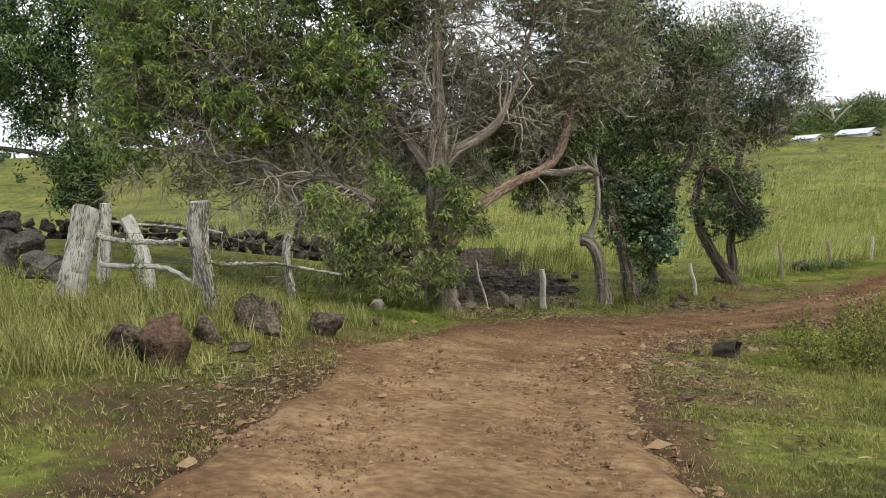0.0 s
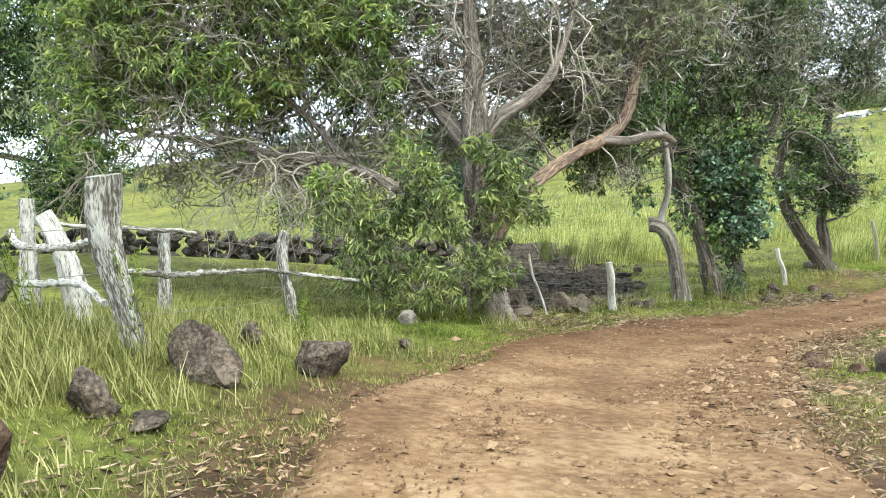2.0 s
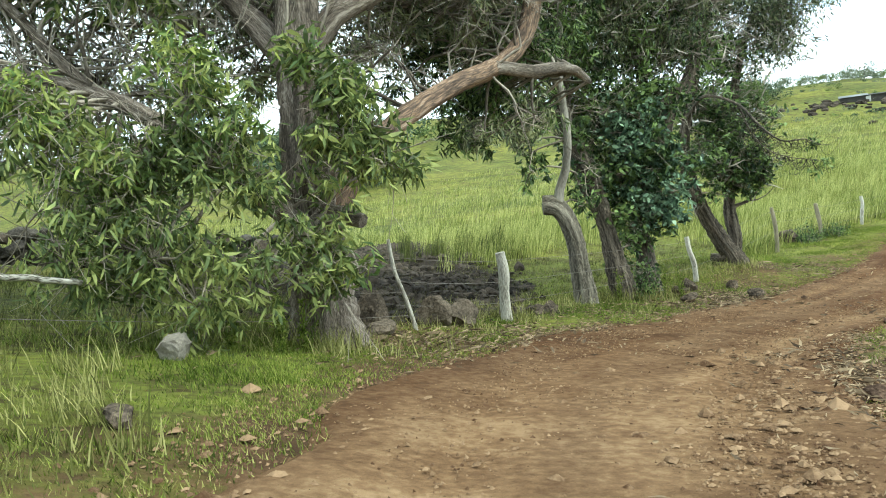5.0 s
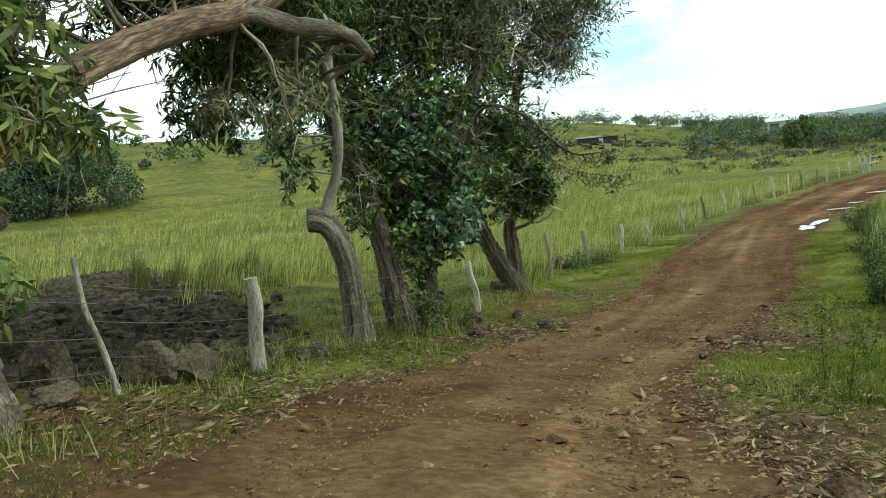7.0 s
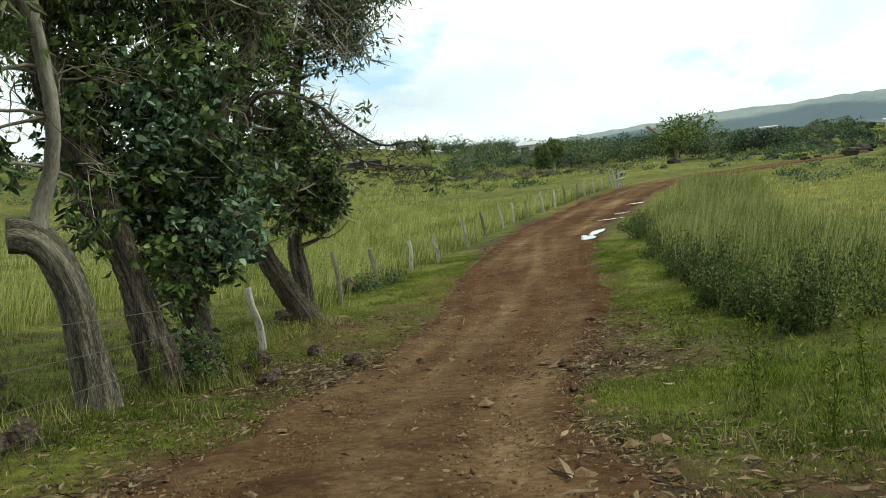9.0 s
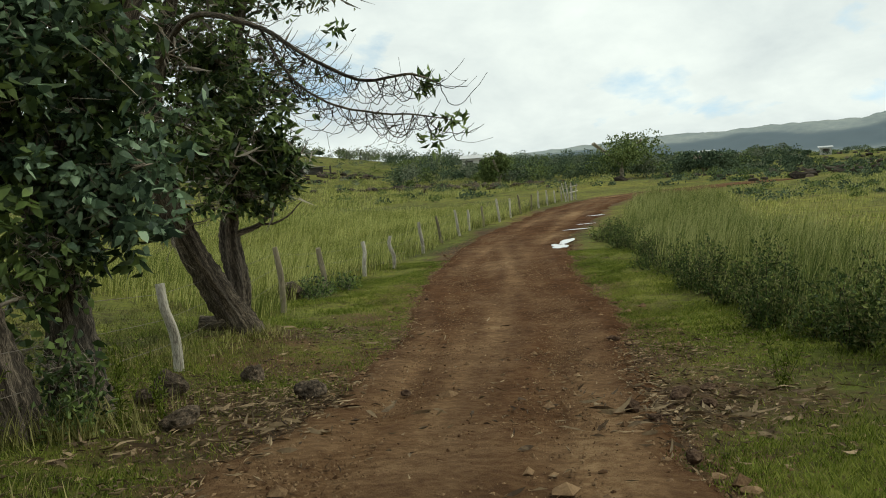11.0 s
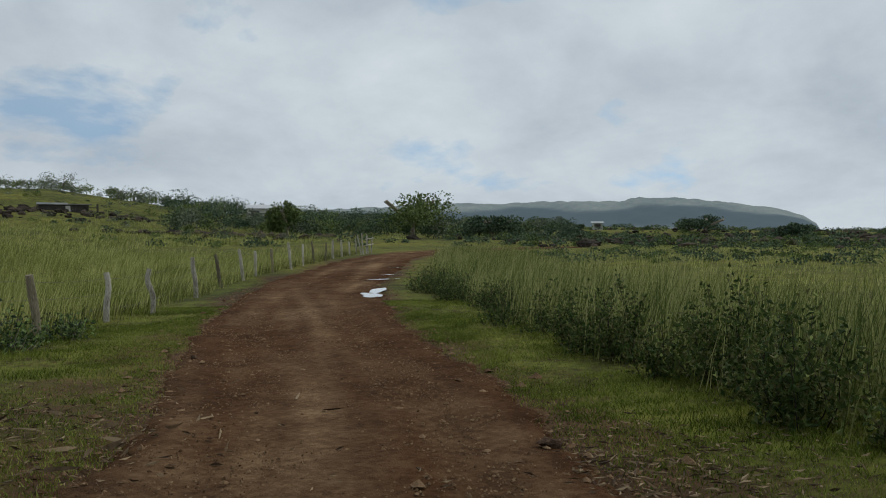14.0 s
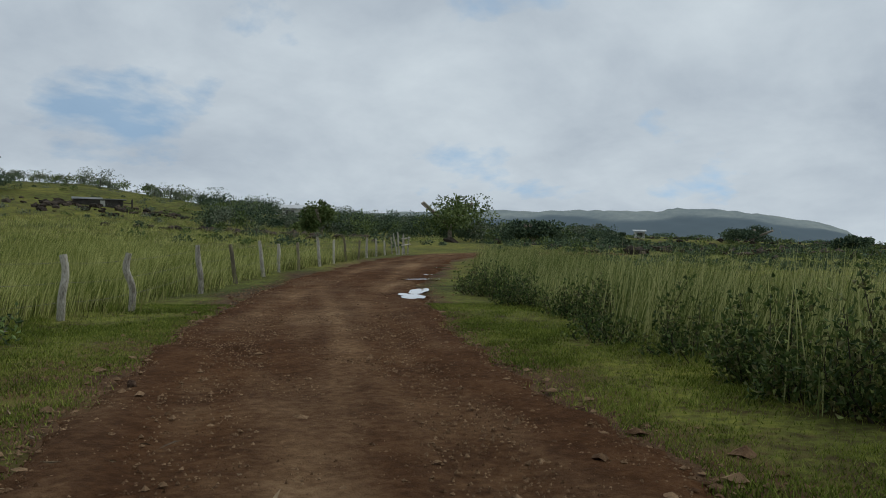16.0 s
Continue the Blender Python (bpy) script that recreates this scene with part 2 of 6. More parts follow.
M_SHRUB = material("shrub_leaf", (0.034, 0.056, 0.016), (0.26, 0.30, 0.09), 1.0, 0.62, 0.0, island=0.85, spec=0.14, through_light=0.24, extra=[(0.5, (0.095, 0.140, 0.037)), (0.8, (0.16, 0.145, 0.065))])
M_GRASS = material("short_grass", (0.048, 0.070, 0.011), (0.29, 0.315, 0.072), 0.6, 0.6, 0.0, island=0.75, spec=0.08, through_light=0.24, extra=[(0.5, (0.140, 0.186, 0.025))])
M_TALL = material("tall_field_grass", (0.096, 0.124, 0.025), (0.58, 0.56, 0.22), 0.20, 0.6, 0.0, island=0.9, spec=0.08, through_light=0.34, extra=[(0.5, (0.280, 0.306, 0.078))])
M_ROADSIDE = material("roadside_seeding_grass", (0.068, 0.094, 0.022), (0.44, 0.43, 0.18), 0.25, 0.6, 0.0, island=0.9, spec=0.08, through_light=0.3, extra=[(0.5, (0.198, 0.228, 0.066))])
M_FENCE_GRASS = material("brownish_fence_grass", (0.045, 0.050, 0.016), (0.30, 0.28, 0.11), 0.5, 0.65, 0.0, island=0.85, spec=0.06, through_light=0.25, extra=[(0.5, (0.115, 0.128, 0.036))])
M_DRYTURF = material("dry_short_turf", (0.070, 0.078, 0.022), (0.36, 0.33, 0.12), 0.7, 0.65, 0.0, island=0.8, spec=0.06, through_light=0.22, extra=[(0.5, (0.170, 0.182, 0.046))])
M_WEEDS = material("dry_weeds", (0.025, 0.024, 0.010), (0.13, 0.115, 0.045), 0.8, 0.7, 0.0, island=0.7, through_light=0.15)
M_DRY = material("yellow_green_tussock", (0.088, 0.095, 0.026), (0.44, 0.41, 0.17), 0.8, 0.6, 0.0, island=0.8, spec=0.1, through_light=0.28, extra=[(0.5, (0.222, 0.220, 0.066))])
M_OLIVE_SHRUB = material("yellow_olive_leaf", (0.075, 0.085, 0.020), (0.40, 0.37, 0.10), 1.2, 0.55, 0.0, island=0.85, spec=0.2, through_light=0.3, extra=[(0.5, (0.190, 0.200, 0.048))])
M_REED = material("dark_reed", (0.035, 0.050, 0.014), (0.20, 0.215, 0.065), 1.0, 0.6, 0.0, island=0.8, spec=0.1, through_light=0.25)
M_LITTER = material("fallen_leaves", (0.060, 0.038, 0.022), (0.34, 0.25, 0.15), 2.0, 0.8, 0.0, island=0.9)
M_FARTREE_HAZED = material("far_foliage_hazed", (0.040, 0.064, 0.042), (0.135, 0.175, 0.10), 0.12, 0.8, 0.0, island=0.7, spec=0.05)
M_FARTREE_GREY = material("far_grey_foliage", (0.085, 0.105, 0.070), (0.24, 0.26, 0.18), 0.2, 0.8, 0.0, island=0.6, spec=0.05)
M_FARTREE_LIGHT = material("far_light_foliage", (0.06, 0.09, 0.03), (0.19, 0.23, 0.085), 0.2, 0.8, 0.0, island=0.6, spec=0.05)
M_HAZED_HILL = material("distant_hill", (0.20, 0.235, 0.245), (0.29, 0.32, 0.305), 0.004, 1.0, 0.0, fine=0.5, spec=0.0)


def hill_woods(m):
    """A darker belt of woods on the hill's slope, by the mesh's own attribute."""
    t = m.node_tree
    bsdf = t.nodes["Principled BSDF"]
    at = t.nodes.new("ShaderNodeAttribute")
    at.attribute_name = "woods"
    mx = t.nodes.new("ShaderNodeMix")
    mx.data_type = "RGBA"
    t.links.new(at.outputs["Fac"], mx.inputs[0])
    t.links.new(bsdf.inputs["Base Color"].links[0].from_socket, mx.inputs[6])
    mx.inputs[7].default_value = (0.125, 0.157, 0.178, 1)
    t.links.new(mx.outputs[2], bsdf.inputs["Base Color"])


hill_woods(M_HAZED_HILL)
M_ROOF = material("white_metal_roof", (0.40, 0.41, 0.42), (0.56, 0.56, 0.56), 0.6, 0.5, 0.0)
M_GREY_ROOF = material("grey_metal_roof", (0.16, 0.16, 0.16), (0.30, 0.30, 0.29), 0.6, 0.6, 0.0)
M_WALLS = material("dark_timber_wall", (0.03, 0.027, 0.024), (0.09, 0.08, 0.07), 1.0, 0.9, 0.0)
M_PALE_WALL = material("pale_wall", (0.45, 0.44, 0.40), (0.62, 0.60, 0.56), 1.0, 0.9, 0.0)
M_WATER = bpy.data.materials.new("puddle_water")
M_WATER.use_nodes = True
_b = M_WATER.node_tree.nodes["Principled BSDF"]
_b.inputs["Base Color"].default_value = (0.09, 0.06, 0.04, 1)
_b.inputs["Roughness"].default_value = 0.03
_b.inputs["Specular IOR Level"].default_value = 1.0
_b.inputs["Coat Weight"].default_value = 1.0
_b.inputs["Coat IOR"].default_value = 2.2
_b.inputs["Coat Roughness"].default_value = 0.02

# ---- mesh building ----


class Shape:
    """Gathers triangles and quads for one mesh."""

    def __init__(self):
        self.v, self.f3, self.f4, self.n = [], [], [], 0

    def add(self, v, f):
        v, f = np.asarray(v, float).reshape(-1, 3), np.asarray(f, int)
        (self.f3 if f.shape[1] == 3 else self.f4).append(f + self.n)
        self.v.append(v)
        self.n += len(v)

    def mesh(self, name, mat, smooth=True):
        me = bpy.data.meshes.new(name)
        v = np.concatenate(self.v) * K
        f3 = np.concatenate(self.f3) if self.f3 else np.zeros((0, 3), int)
        f4 = np.concatenate(self.f4) if self.f4 else np.zeros((0, 4), int)
        me.vertices.add(len(v))
        me.vertices.foreach_set("co", v.astype(np.float32).ravel())
        loops = np.r_[f3.ravel(), f4.ravel()]
        me.loops.add(len(loops))
        me.loops.foreach_set("vertex_index", loops.astype(np.int32))
        me.polygons.add(len(f3) + len(f4))
        starts = np.r_[np.arange(len(f3)) * 3, 3 * len(f3) + np.arange(len(f4)) * 4]
        me.polygons.foreach_set("loop_start", starts.astype(np.int32))
        me.polygons.foreach_set("use_smooth", np.full(len(starts), smooth))
        me.materials.append(mat)
        me.update(calc_edges=True)
        me.validate()
        return me

    def thing(self, name, mat, parent=None, label="", category="", group="", kind="", smooth=True):
        ob = new(name, self.mesh(name, mat, smooth))
        if parent:
            ob.parent = parent
        return tagged(ob, label, category, group, kind)


def empty(name, label, category, group="", at=(0, 0, 0)):
    ob = tagged(new(name), label, category, group)
    ob.location = Vector(at) * K
    return ob


def spline(points, step):
    """A smooth line through the points (rows of any width), sampled about every step metres."""
    p = np.asarray(points, float)
    q = np.vstack([2 * p[0] - p[1], p, 2 * p[-1] - p[-2]])
    out = []
    for i in range(len(p) - 1):
        n = max(1, int(np.linalg.norm(p[i + 1][:3] - p[i][:3]) / step))
        u = np.arange(n)[:, None] / n
        a, b, c, d = q[i : i + 4]
        out.append(0.5 * (2 * b + (c - a) * u + (2 * a - 5 * b + 4 * c - d) * u**2 + (3 * b - a - 3 * c + d) * u**3))
    return np.vstack(out + [p[-1:]])


def tube(shape, line, radii, sides=6, rng=None, rough=0.0, cap=True):
    """A tube along the line; rough: how uneven it is, as a part of its radius."""
    line = np.asarray(line, float)
    n = len(line)
    radii = np.broadcast_to(radii, n)
    ahead = np.gradient(line, axis=0)
    ahead /= np.linalg.norm(ahead, axis=1)[:, None] + 1e-9
    ref = np.array([0.31, 0.95, 0.05]) if abs(ahead[:, 2]).mean() > 0.6 else np.array([0.05, 0.1, 1.0])
    side = np.cross(ahead, ref)
    side /= np.linalg.norm(side, axis=1)[:, None] + 1e-9
    over = np.cross(side, ahead)
    a = np.arange(sides) * 2 * np.pi / sides
    r = radii[:, None] * np.ones(sides)
    if rough and rng is not None:
        folds = rng.uniform(-1, 1, sides)
        r = r * (1 + rough * (0.9 * folds * np.cos(np.arange(n)[:, None] * 0.07 + folds * 3) + 0.22 * rng.uniform(-1, 1, (n, sides)) + 0.5 * np.sin(np.arange(n)[:, None] * 0.16 + folds[::-1] * 4 + a)))
    v = line[:, None] + r[..., None] * (np.cos(a)[:, None] * side[:, None] + np.sin(a)[:, None] * over[:, None])
    i, j = np.meshgrid(np.arange(n - 1), np.arange(sides), indexing="ij")
    k = (j + 1) % sides
    f = np.stack([i * sides + j, i * sides + k, (i + 1) * sides + k, (i + 1) * sides + j], -1).reshape(-1, 4)
    shape.add(v, f)
    length = np.r_[0, np.cumsum(np.linalg.norm(np.diff(line, axis=0), axis=1))]
    g = np.stack([np.cos(a) * radii[:, None], np.sin(a) * radii[:, None], length[:, None] * np.ones(sides)], -1)
    grain = [g.reshape(-1, 3)]
    if cap:
        ring = np.arange(sides)
        for end, flip in ((0, 1), (n - 1, -1)):
            mid = v[end].mean(0)[None]
            rim = np.vstack([v[end], mid])
            shape.add(rim, np.stack([(ring + 1) % sides, ring, np.full(sides, sides)], -1)[:, ::flip])
            grain.append(np.vstack([g[end], [[0, 0, length[end]]]]))
    return np.vstack(grain)


def with_grain(ob, grain):
    """Keeps where each point lies along and round its log, for the bark and the wood."""
    ob.data.attributes.new("grain", "FLOAT_VECTOR", "POINT").data.foreach_set("vector", (grain * K).astype(np.float32).ravel())
    return ob


def leaves(shape, at, ahead, length, width, rng, fold=0.25):
    """Pointed leaves: a folded diamond each."""
    n = len(at)
    ahead = ahead / (np.linalg.norm(ahead, axis=1)[:, None] + 1e-9)
    side = np.cross(ahead, rng.normal(size=(n, 3)))
    side /= np.linalg.norm(side, axis=1)[:, None] + 1e-9
    up = np.cross(side, ahead)
    L, W = np.broadcast_to(length, n)[:, None], np.broadcast_to(width, n)[:, None]
    mid = at + ahead * L * 0.45 + up * L * 0.08
    v = np.stack([at, mid + side * W * 0.5 + up * W * fold, at + ahead * L, mid - side * W * 0.5 + up * W * fold], 1)
    b = np.arange(n)[:, None] * 4
    shape.add(v, np.concatenate([b + [0, 1, 2], b + [0, 2, 3]]))


def broad_leaves(shape, at, ahead, length, width, rng):
    """Leaves with a rounded blade that bends towards its tip."""
    n = len(at)
    ahead = ahead / (np.linalg.norm(ahead, axis=1)[:, None] + 1e-9)
    side = np.cross(ahead, rng.normal(size=(n, 3)))
    side /= np.linalg.norm(side, axis=1)[:, None] + 1e-9
    up = np.cross(side, ahead)
    L, W = np.broadcast_to(length, n)[:, None], np.broadcast_to(width, n)[:, None] * 0.5
    bend = L * rng.uniform(-0.28, 0.28, (n, 1))
    m1, m2 = at + ahead * L * 0.3, at + ahead * L * 0.68 + side * bend * 0.35 - up * L * 0.06
    v = np.stack([at, m1 + side * W + up * W * 0.3, m1 - side * W + up * W * 0.3, m2 + side * W * 0.8, m2 - side * W * 0.8, at + ahead * L + side * bend - up * L * 0.16], 1)
    b = np.arange(n)[:, None] * 6
    shape.add(v, np.concatenate([b + [0, 1, 2], b + [1, 3, 4], b + [1, 4, 2], b + [3, 5, 4]]))


def blades(shape, at, height, width, lean, rng, bent=True):
    """Grass blades standing on the places given; lean: their tips' sideways offset."""
    n = len(at)
    turn = rng.uniform(0, 2 * np.pi, n)
    side = np.stack([np.cos(turn), np.sin(turn), np.zeros(n)], -1) * (np.broadcast_to(width, n)[:, None] * 0.5)
    h = np.broadcast_to(height, n)[:, None] * np.array([0, 0, 1.0])
    lean = np.column_stack([lean, np.zeros(n)]) if lean.shape[1] == 2 else lean
    b = np.arange(n)[:, None]
    if bent:
        mid = at + h * 0.55 + lean * 0.42
        v = np.stack([at - side, at + side, mid + side * 0.8, mid - side * 0.8, at + h + lean], 1)
        m = shape.n
        shape.add(v, b * 5 + [0, 1, 2, 3][:4])
        shape.f3.append(b * 5 + np.array([3, 2, 4]) + m)
    else:
        v = np.stack([at - side, at + side, at + h + lean], 1)
        shape.add(v, b * 3 + [0, 1, 2])


def rock(shape, at, size, rng, rough=0.22, detail=2):
    """An uneven stone: a subdivided icosahedron pushed about and cut by a few planes."""
    v, f = ICO[detail]
    v = v.copy()
    for _ in range(6):
        nrm = rng.normal(size=3)
        nrm /= np.linalg.norm(nrm)
        d = v @ nrm
        cut = rng.uniform(0.45, 0.8)
        v -= np.maximum(d - cut, 0)[:, None] * nrm
    off = rng.uniform(-9, 9, 3)
    push = np.array([noise.noise(Vector(p * 1.6 + off)) + 0.5 * noise.noise(Vector(p * 4 + off)) for p in v]) if detail > 1 else rng.uniform(-1, 1, len(v))
    v *= (1 + rough * push)[:, None]
    a = rng.uniform(0, 6.28)
    c, s = np.cos(a), np.sin(a)
    v = (v * np.asarray(size)) @ np.array([[c, s, 0], [-s, c, 0], [0, 0, 1]])
    shape.add(v + np.asarray(at), f)


def _ico(level):
    bm = bmesh.new()
    bmesh.ops.create_icosphere(bm, subdivisions=level, radius=1.0)
    out = np.array([v.co[:] for v in bm.verts]), np.array([[v.index for v in f.verts] for f in bm.faces])
    bm.free()
    return out


ICO = {k: _ico(k) for k in (1, 2, 3, 4)}

# ---- the lie of the land ----
SLOPE = [-2.2977, -0.8835, 0.4596, -0.0039, -0.0263, -1.2755, -0.1593, 0.1842, -0.0008, 0.7395, -0.0882, -0.1876, 0.116, 0.15, -0.1198]
ROAD = [(0.9, -40, 1.6), (0.85, -10, 1.6), (0.7, 0, 1.5), (0.55, 6, 1.45), (1.0, 10, 1.7), (2.0, 13.5, 1.85), (3.7, 16.8, 1.75), (6.2, 19.7, 1.52), (9.4, 22.4, 1.6),
        (13.3, 25.6, 1.85), (18.0, 30.1, 2.0), (22.3, 33.7, 2.05), (27.7, 38.1, 2.2), (33.2, 41.6, 2.3), (38.3, 44.6, 2.3), (49.5, 51.4, 2.3), (59, 56, 2.3), (68, 57.8, 2.4), (92, 56, 2.4)]
AXIS = spline([(x, y, 0, w) for x, y, w in ROAD], 0.5)


def smooth(a, b, x):
    u = np.clip((x - a) / (b - a), 0, 1)
    return u * u * (3 - 2 * u)


def off_road(x, y):
    """The distance to the road's axis, which side (left positive), and the half width there."""
    x, y = np.atleast_1d(np.asarray(x, float)), np.atleast_1d(np.asarray(y, float))
    dist, side, half = (np.empty(x.shape) for _ in range(3))
    fx, fy, fd, fs, fh = x.ravel(), y.ravel(), dist.ravel(), side.ravel(), half.ravel()
    tang = np.gradient(AXIS[:, :2], axis=0)
    for a in range(0, len(fx), 20000):
        dx, dy = fx[a : a + 20000, None] - AXIS[:, 0], fy[a : a + 20000, None] - AXIS[:, 1]
        k = (dx * dx + dy * dy).argmin(1)
        r = np.arange(len(k))
        fd[a : a + 20000] = np.hypot(dx[r, k], dy[r, k])
        fs[a : a + 20000] = np.sign(tang[k, 0] * dy[r, k] - tang[k, 1] * dx[r, k])
        fh[a : a + 20000] = AXIS[k, 3]
    return dist, side, half


def ground(x, y):
    """The height of the land."""
    x, y = np.asarray(x, float), np.asarray(y, float)
    u, v = np.tanh((x - 6) / 30) * 3.0, np.tanh((y - 17) / 34) * 3.4
    near = sum(k * u**i * v**j for k, (i, j) in zip(SLOPE, [(i, j) for i in range(5) for j in range(5 - i)]))
    dx, dy = x - 5, y - 17
    r, az = np.hypot(dx, dy), np.degrees(np.arctan2(dx, dy))
    shoulder = 5.2 / (1 + np.exp(np.clip((0.55 * x + 0.83 * y - 9) / 5, -30, 30)))
    rise = np.interp(az, [-180, -120, -75, -45, -12, 6, 20, 33, 40, 47, 60, 75, 90, 130, 180], [3, 3, 9, 17, 21, 20, 14.8, 14.6, 9.5, 6.0, 4.0, 2.0, 1.6, 2, 3])
    far = -3.5 + shoulder + rise * smooth(20, 270, r) ** 2.2
    far += smooth(60, 140, r) * (0.5 * np.sin(x * 0.045 + 1.0) * np.cos(y * 0.037) + 0.25 * np.sin(x * 0.13 + y * 0.09))
    far -= smooth(320, 1500, r) * 30
    t = np.clip(((x - 0) * 28 + (y - 4) * 38) / (28**2 + 38**2), -0.3, 1.15)
    away = np.hypot(x - 28 * t, y - 4 - 38 * t)
    w = (1 - smooth(11, 26, away)) * (1 - smooth(21, 33, x))
    near = near + 0.30 * np.exp(-(((x + 2.5) / 1.2) ** 2) - ((y - 9.2) / 2.8) ** 2) + 0.22 * np.exp(-(((x + 5.0) / 2.0) ** 2) - ((y - 12.0) / 2.0) ** 2) + 0.28 * np.exp(-(((x - 9.2) / 1.7) ** 2) - ((y - 27.2) / 1.6) ** 2)
    near = near + 0.95 * np.exp(-(((x + 8.5) / 5.5) ** 2) - ((y - 25.5) / 7.0) ** 2)
    near = near - 0.28 * np.exp(-(((x + 6.8) / 3.5) ** 2) - ((y - 21.5) / 3.5) ** 2)
    near = near - 0.10 * np.exp(-(((x - 1.1) / 1.2) ** 2) - ((y - 11.5) / 3.0) ** 2)
    pit = smooth(1.0, 0.55, np.hypot((x - 1.3) / 2.9, (y - 25.5) / 7.0)) * smooth(0.0, 1.2, y - 18.9 - 0.75 * (x - 1.0))
    swell = 0.9 * np.exp(-(((x + 3) / 8) ** 2) - ((y - 41) / 10) ** 2) + 0.45 * np.exp(-(((x + 7.0) / 5.5) ** 2) - ((y - 27) / 5.5) ** 2)
    corner = 1.5 * smooth(-3.6, -12.5, x) * smooth(14, 22.5, y) * smooth(75, 34, y) * smooth(-70, -30, x)
    return w * near + (1 - w) * far - 0.15 * pit + swell + corner


def on_ground(x, y, lift=0.0):
    return np.column_stack([x, y, ground(x, y) + lift])


def grid_faces(nu, nv):
    i, j = np.meshgrid(np.arange(nu - 1), np.arange(nv - 1), indexing="ij")
    k = i * nv + j
    return np.stack([k, k + nv, k + nv + 1, k + 1], -1).reshape(-1, 4)


def wave(x, y, f, seed):
    """Cheap smooth noise of about -1 to 1."""
    g = np.random.RandomState(seed)
    out = 0
    for _ in range(5):
        a, p = g.uniform(0, 6.28), g.uniform(0, 6.28, 2)
        k = f * g.uniform(0.6, 1.7)
        out = out + np.sin(k * (x * np.cos(a) + y * np.sin(a)) + p[0]) * np.cos(0.7 * k * (y * np.cos(a) - x * np.sin(a)) + p[1])
    return out / 2.6


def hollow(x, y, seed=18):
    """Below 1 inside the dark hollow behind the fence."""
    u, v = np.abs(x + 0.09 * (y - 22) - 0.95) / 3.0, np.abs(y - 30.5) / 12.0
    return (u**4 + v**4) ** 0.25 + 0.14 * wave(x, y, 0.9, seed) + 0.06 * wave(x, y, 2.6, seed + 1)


# ground sheet to the horizon
n = 350
u = np.linspace(-1, 1, n)
gx, gy = np.meshgrid(6 + 8.2 * np.sinh(7 * u) * 0.999, 18 + 8.2 * np.sinh(7 * u), indexing="ij")
s = Shape()
gd, _, gh = off_road(gx, gy)
s.add(np.stack([gx, gy, ground(gx, gy) + 0.015 * wave(gx, gy, 2.3, 15) * smooth(90, 40, np.hypot(gx - 6, gy - 18)) - 0.12 * smooth(1.0, 0.7, gd / gh)], -1), grid_faces(n, n))
sheet = s.thing("ground", M_GROUND, label="rough green pasture ground with patches of bare soil", category="ground", kind="structure")
worn = np.clip(1.0 * smooth(0.75, 0.0, gd - gh - 0.35 * wave(gx, gy, 0.8, 16)) * (0.8 + 0.4 * wave(gx, gy, 1.9, 19)) + 0.4 * smooth(1.9, 0.2, gd - gh) * smooth(0.1, 0.7, wave(gx, gy, 1.0, 17)), 0, 1)
BARE_AND_SHADED = ((5.9, 15.4, 1.6), (9.8, 20.3, 1.5), (7.0, 23.6, 1.6), (0.6, 17.3, 1.3), (9.6, 26.6, 1.2), (3.1, 11.6, 1.4), (-1.5, 5.1, 1.1), (11.6, 22.0, 1.2), (-0.8, 6.6, 0.6), (-0.9, 9.3, 0.5), (-3.4, 4.2, 1.5), (3.1, 9.2, 1.1), (1.95, 7.6, 0.7), (2.4, 8.6, 0.7), (3.5, 8.0, 0.9), (4.3, 10.4, 0.8), (3.7, 13.6, 0.9), (-1.2, 11.2, 0.6), (4.6, 14.6, 1.2), (8.6, 25.2, 1.1), (11.4, 27.4, 1.0), (12.6, 28.6, 0.9), (7.0, 22.6, 1.0), (6.0, 22.2, 0.8))
for wx, wy, wr in BARE_AND_SHADED:
    worn = np.maximum(worn, 0.8 * np.exp(-(((gx - wx) ** 2 + (gy - wy) ** 2) / wr**2)))
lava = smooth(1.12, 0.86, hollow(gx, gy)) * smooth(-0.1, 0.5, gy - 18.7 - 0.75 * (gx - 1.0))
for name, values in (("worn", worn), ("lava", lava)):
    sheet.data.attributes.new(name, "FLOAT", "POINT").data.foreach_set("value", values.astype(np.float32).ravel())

# red dirt road with ruts and a ragged edge
line = spline([(x, y, 0, w) for x, y, w in ROAD[1:]], 0.13)
tang = np.gradient(line[:, :2], axis=0)
tang /= np.linalg.norm(tang, axis=1)[:, None]
across = np.linspace(-1.5, 1.5, 72)
perp = np.column_stack([-tang[:, 1], tang[:, 0]])
rx = line[:, None, 0] + perp[:, None, 0] * across * line[:, None, 3]
ry = line[:, None, 1] + perp[:, None, 1] * across * line[:, None, 3]
run = np.r_[0, np.cumsum(np.hypot(*np.diff(line[:, :2], axis=0).T))][:, None]


edge = 1.0 + 0.10 * wave(rx, ry, 1.1, 3) + 0.06 * wave(rx, ry, 4.0, 4) + 0.03 * wave(rx, ry, 12.0, 5)
inside = smooth(0.0, 0.16, edge - np.abs(across))
rz = ground(rx, ry) + 0.035 * inside - 0.07 * (1 - inside)
rut = np.exp(-(((np.abs(across + 0.06 * np.sin(run * 0.13)) - 0.47) / 0.14) ** 2))
rz += inside * (-0.030 * rut + 0.012 * wave(rx, ry, 3.0, 6) + 0.007 * wave(rx, ry, 9.0, 7) + 0.004 * wave(rx, ry, 25.0, 8))
s = Shape()
s.add(np.stack([rx, ry, rz], -1), grid_faces(*rx.shape))
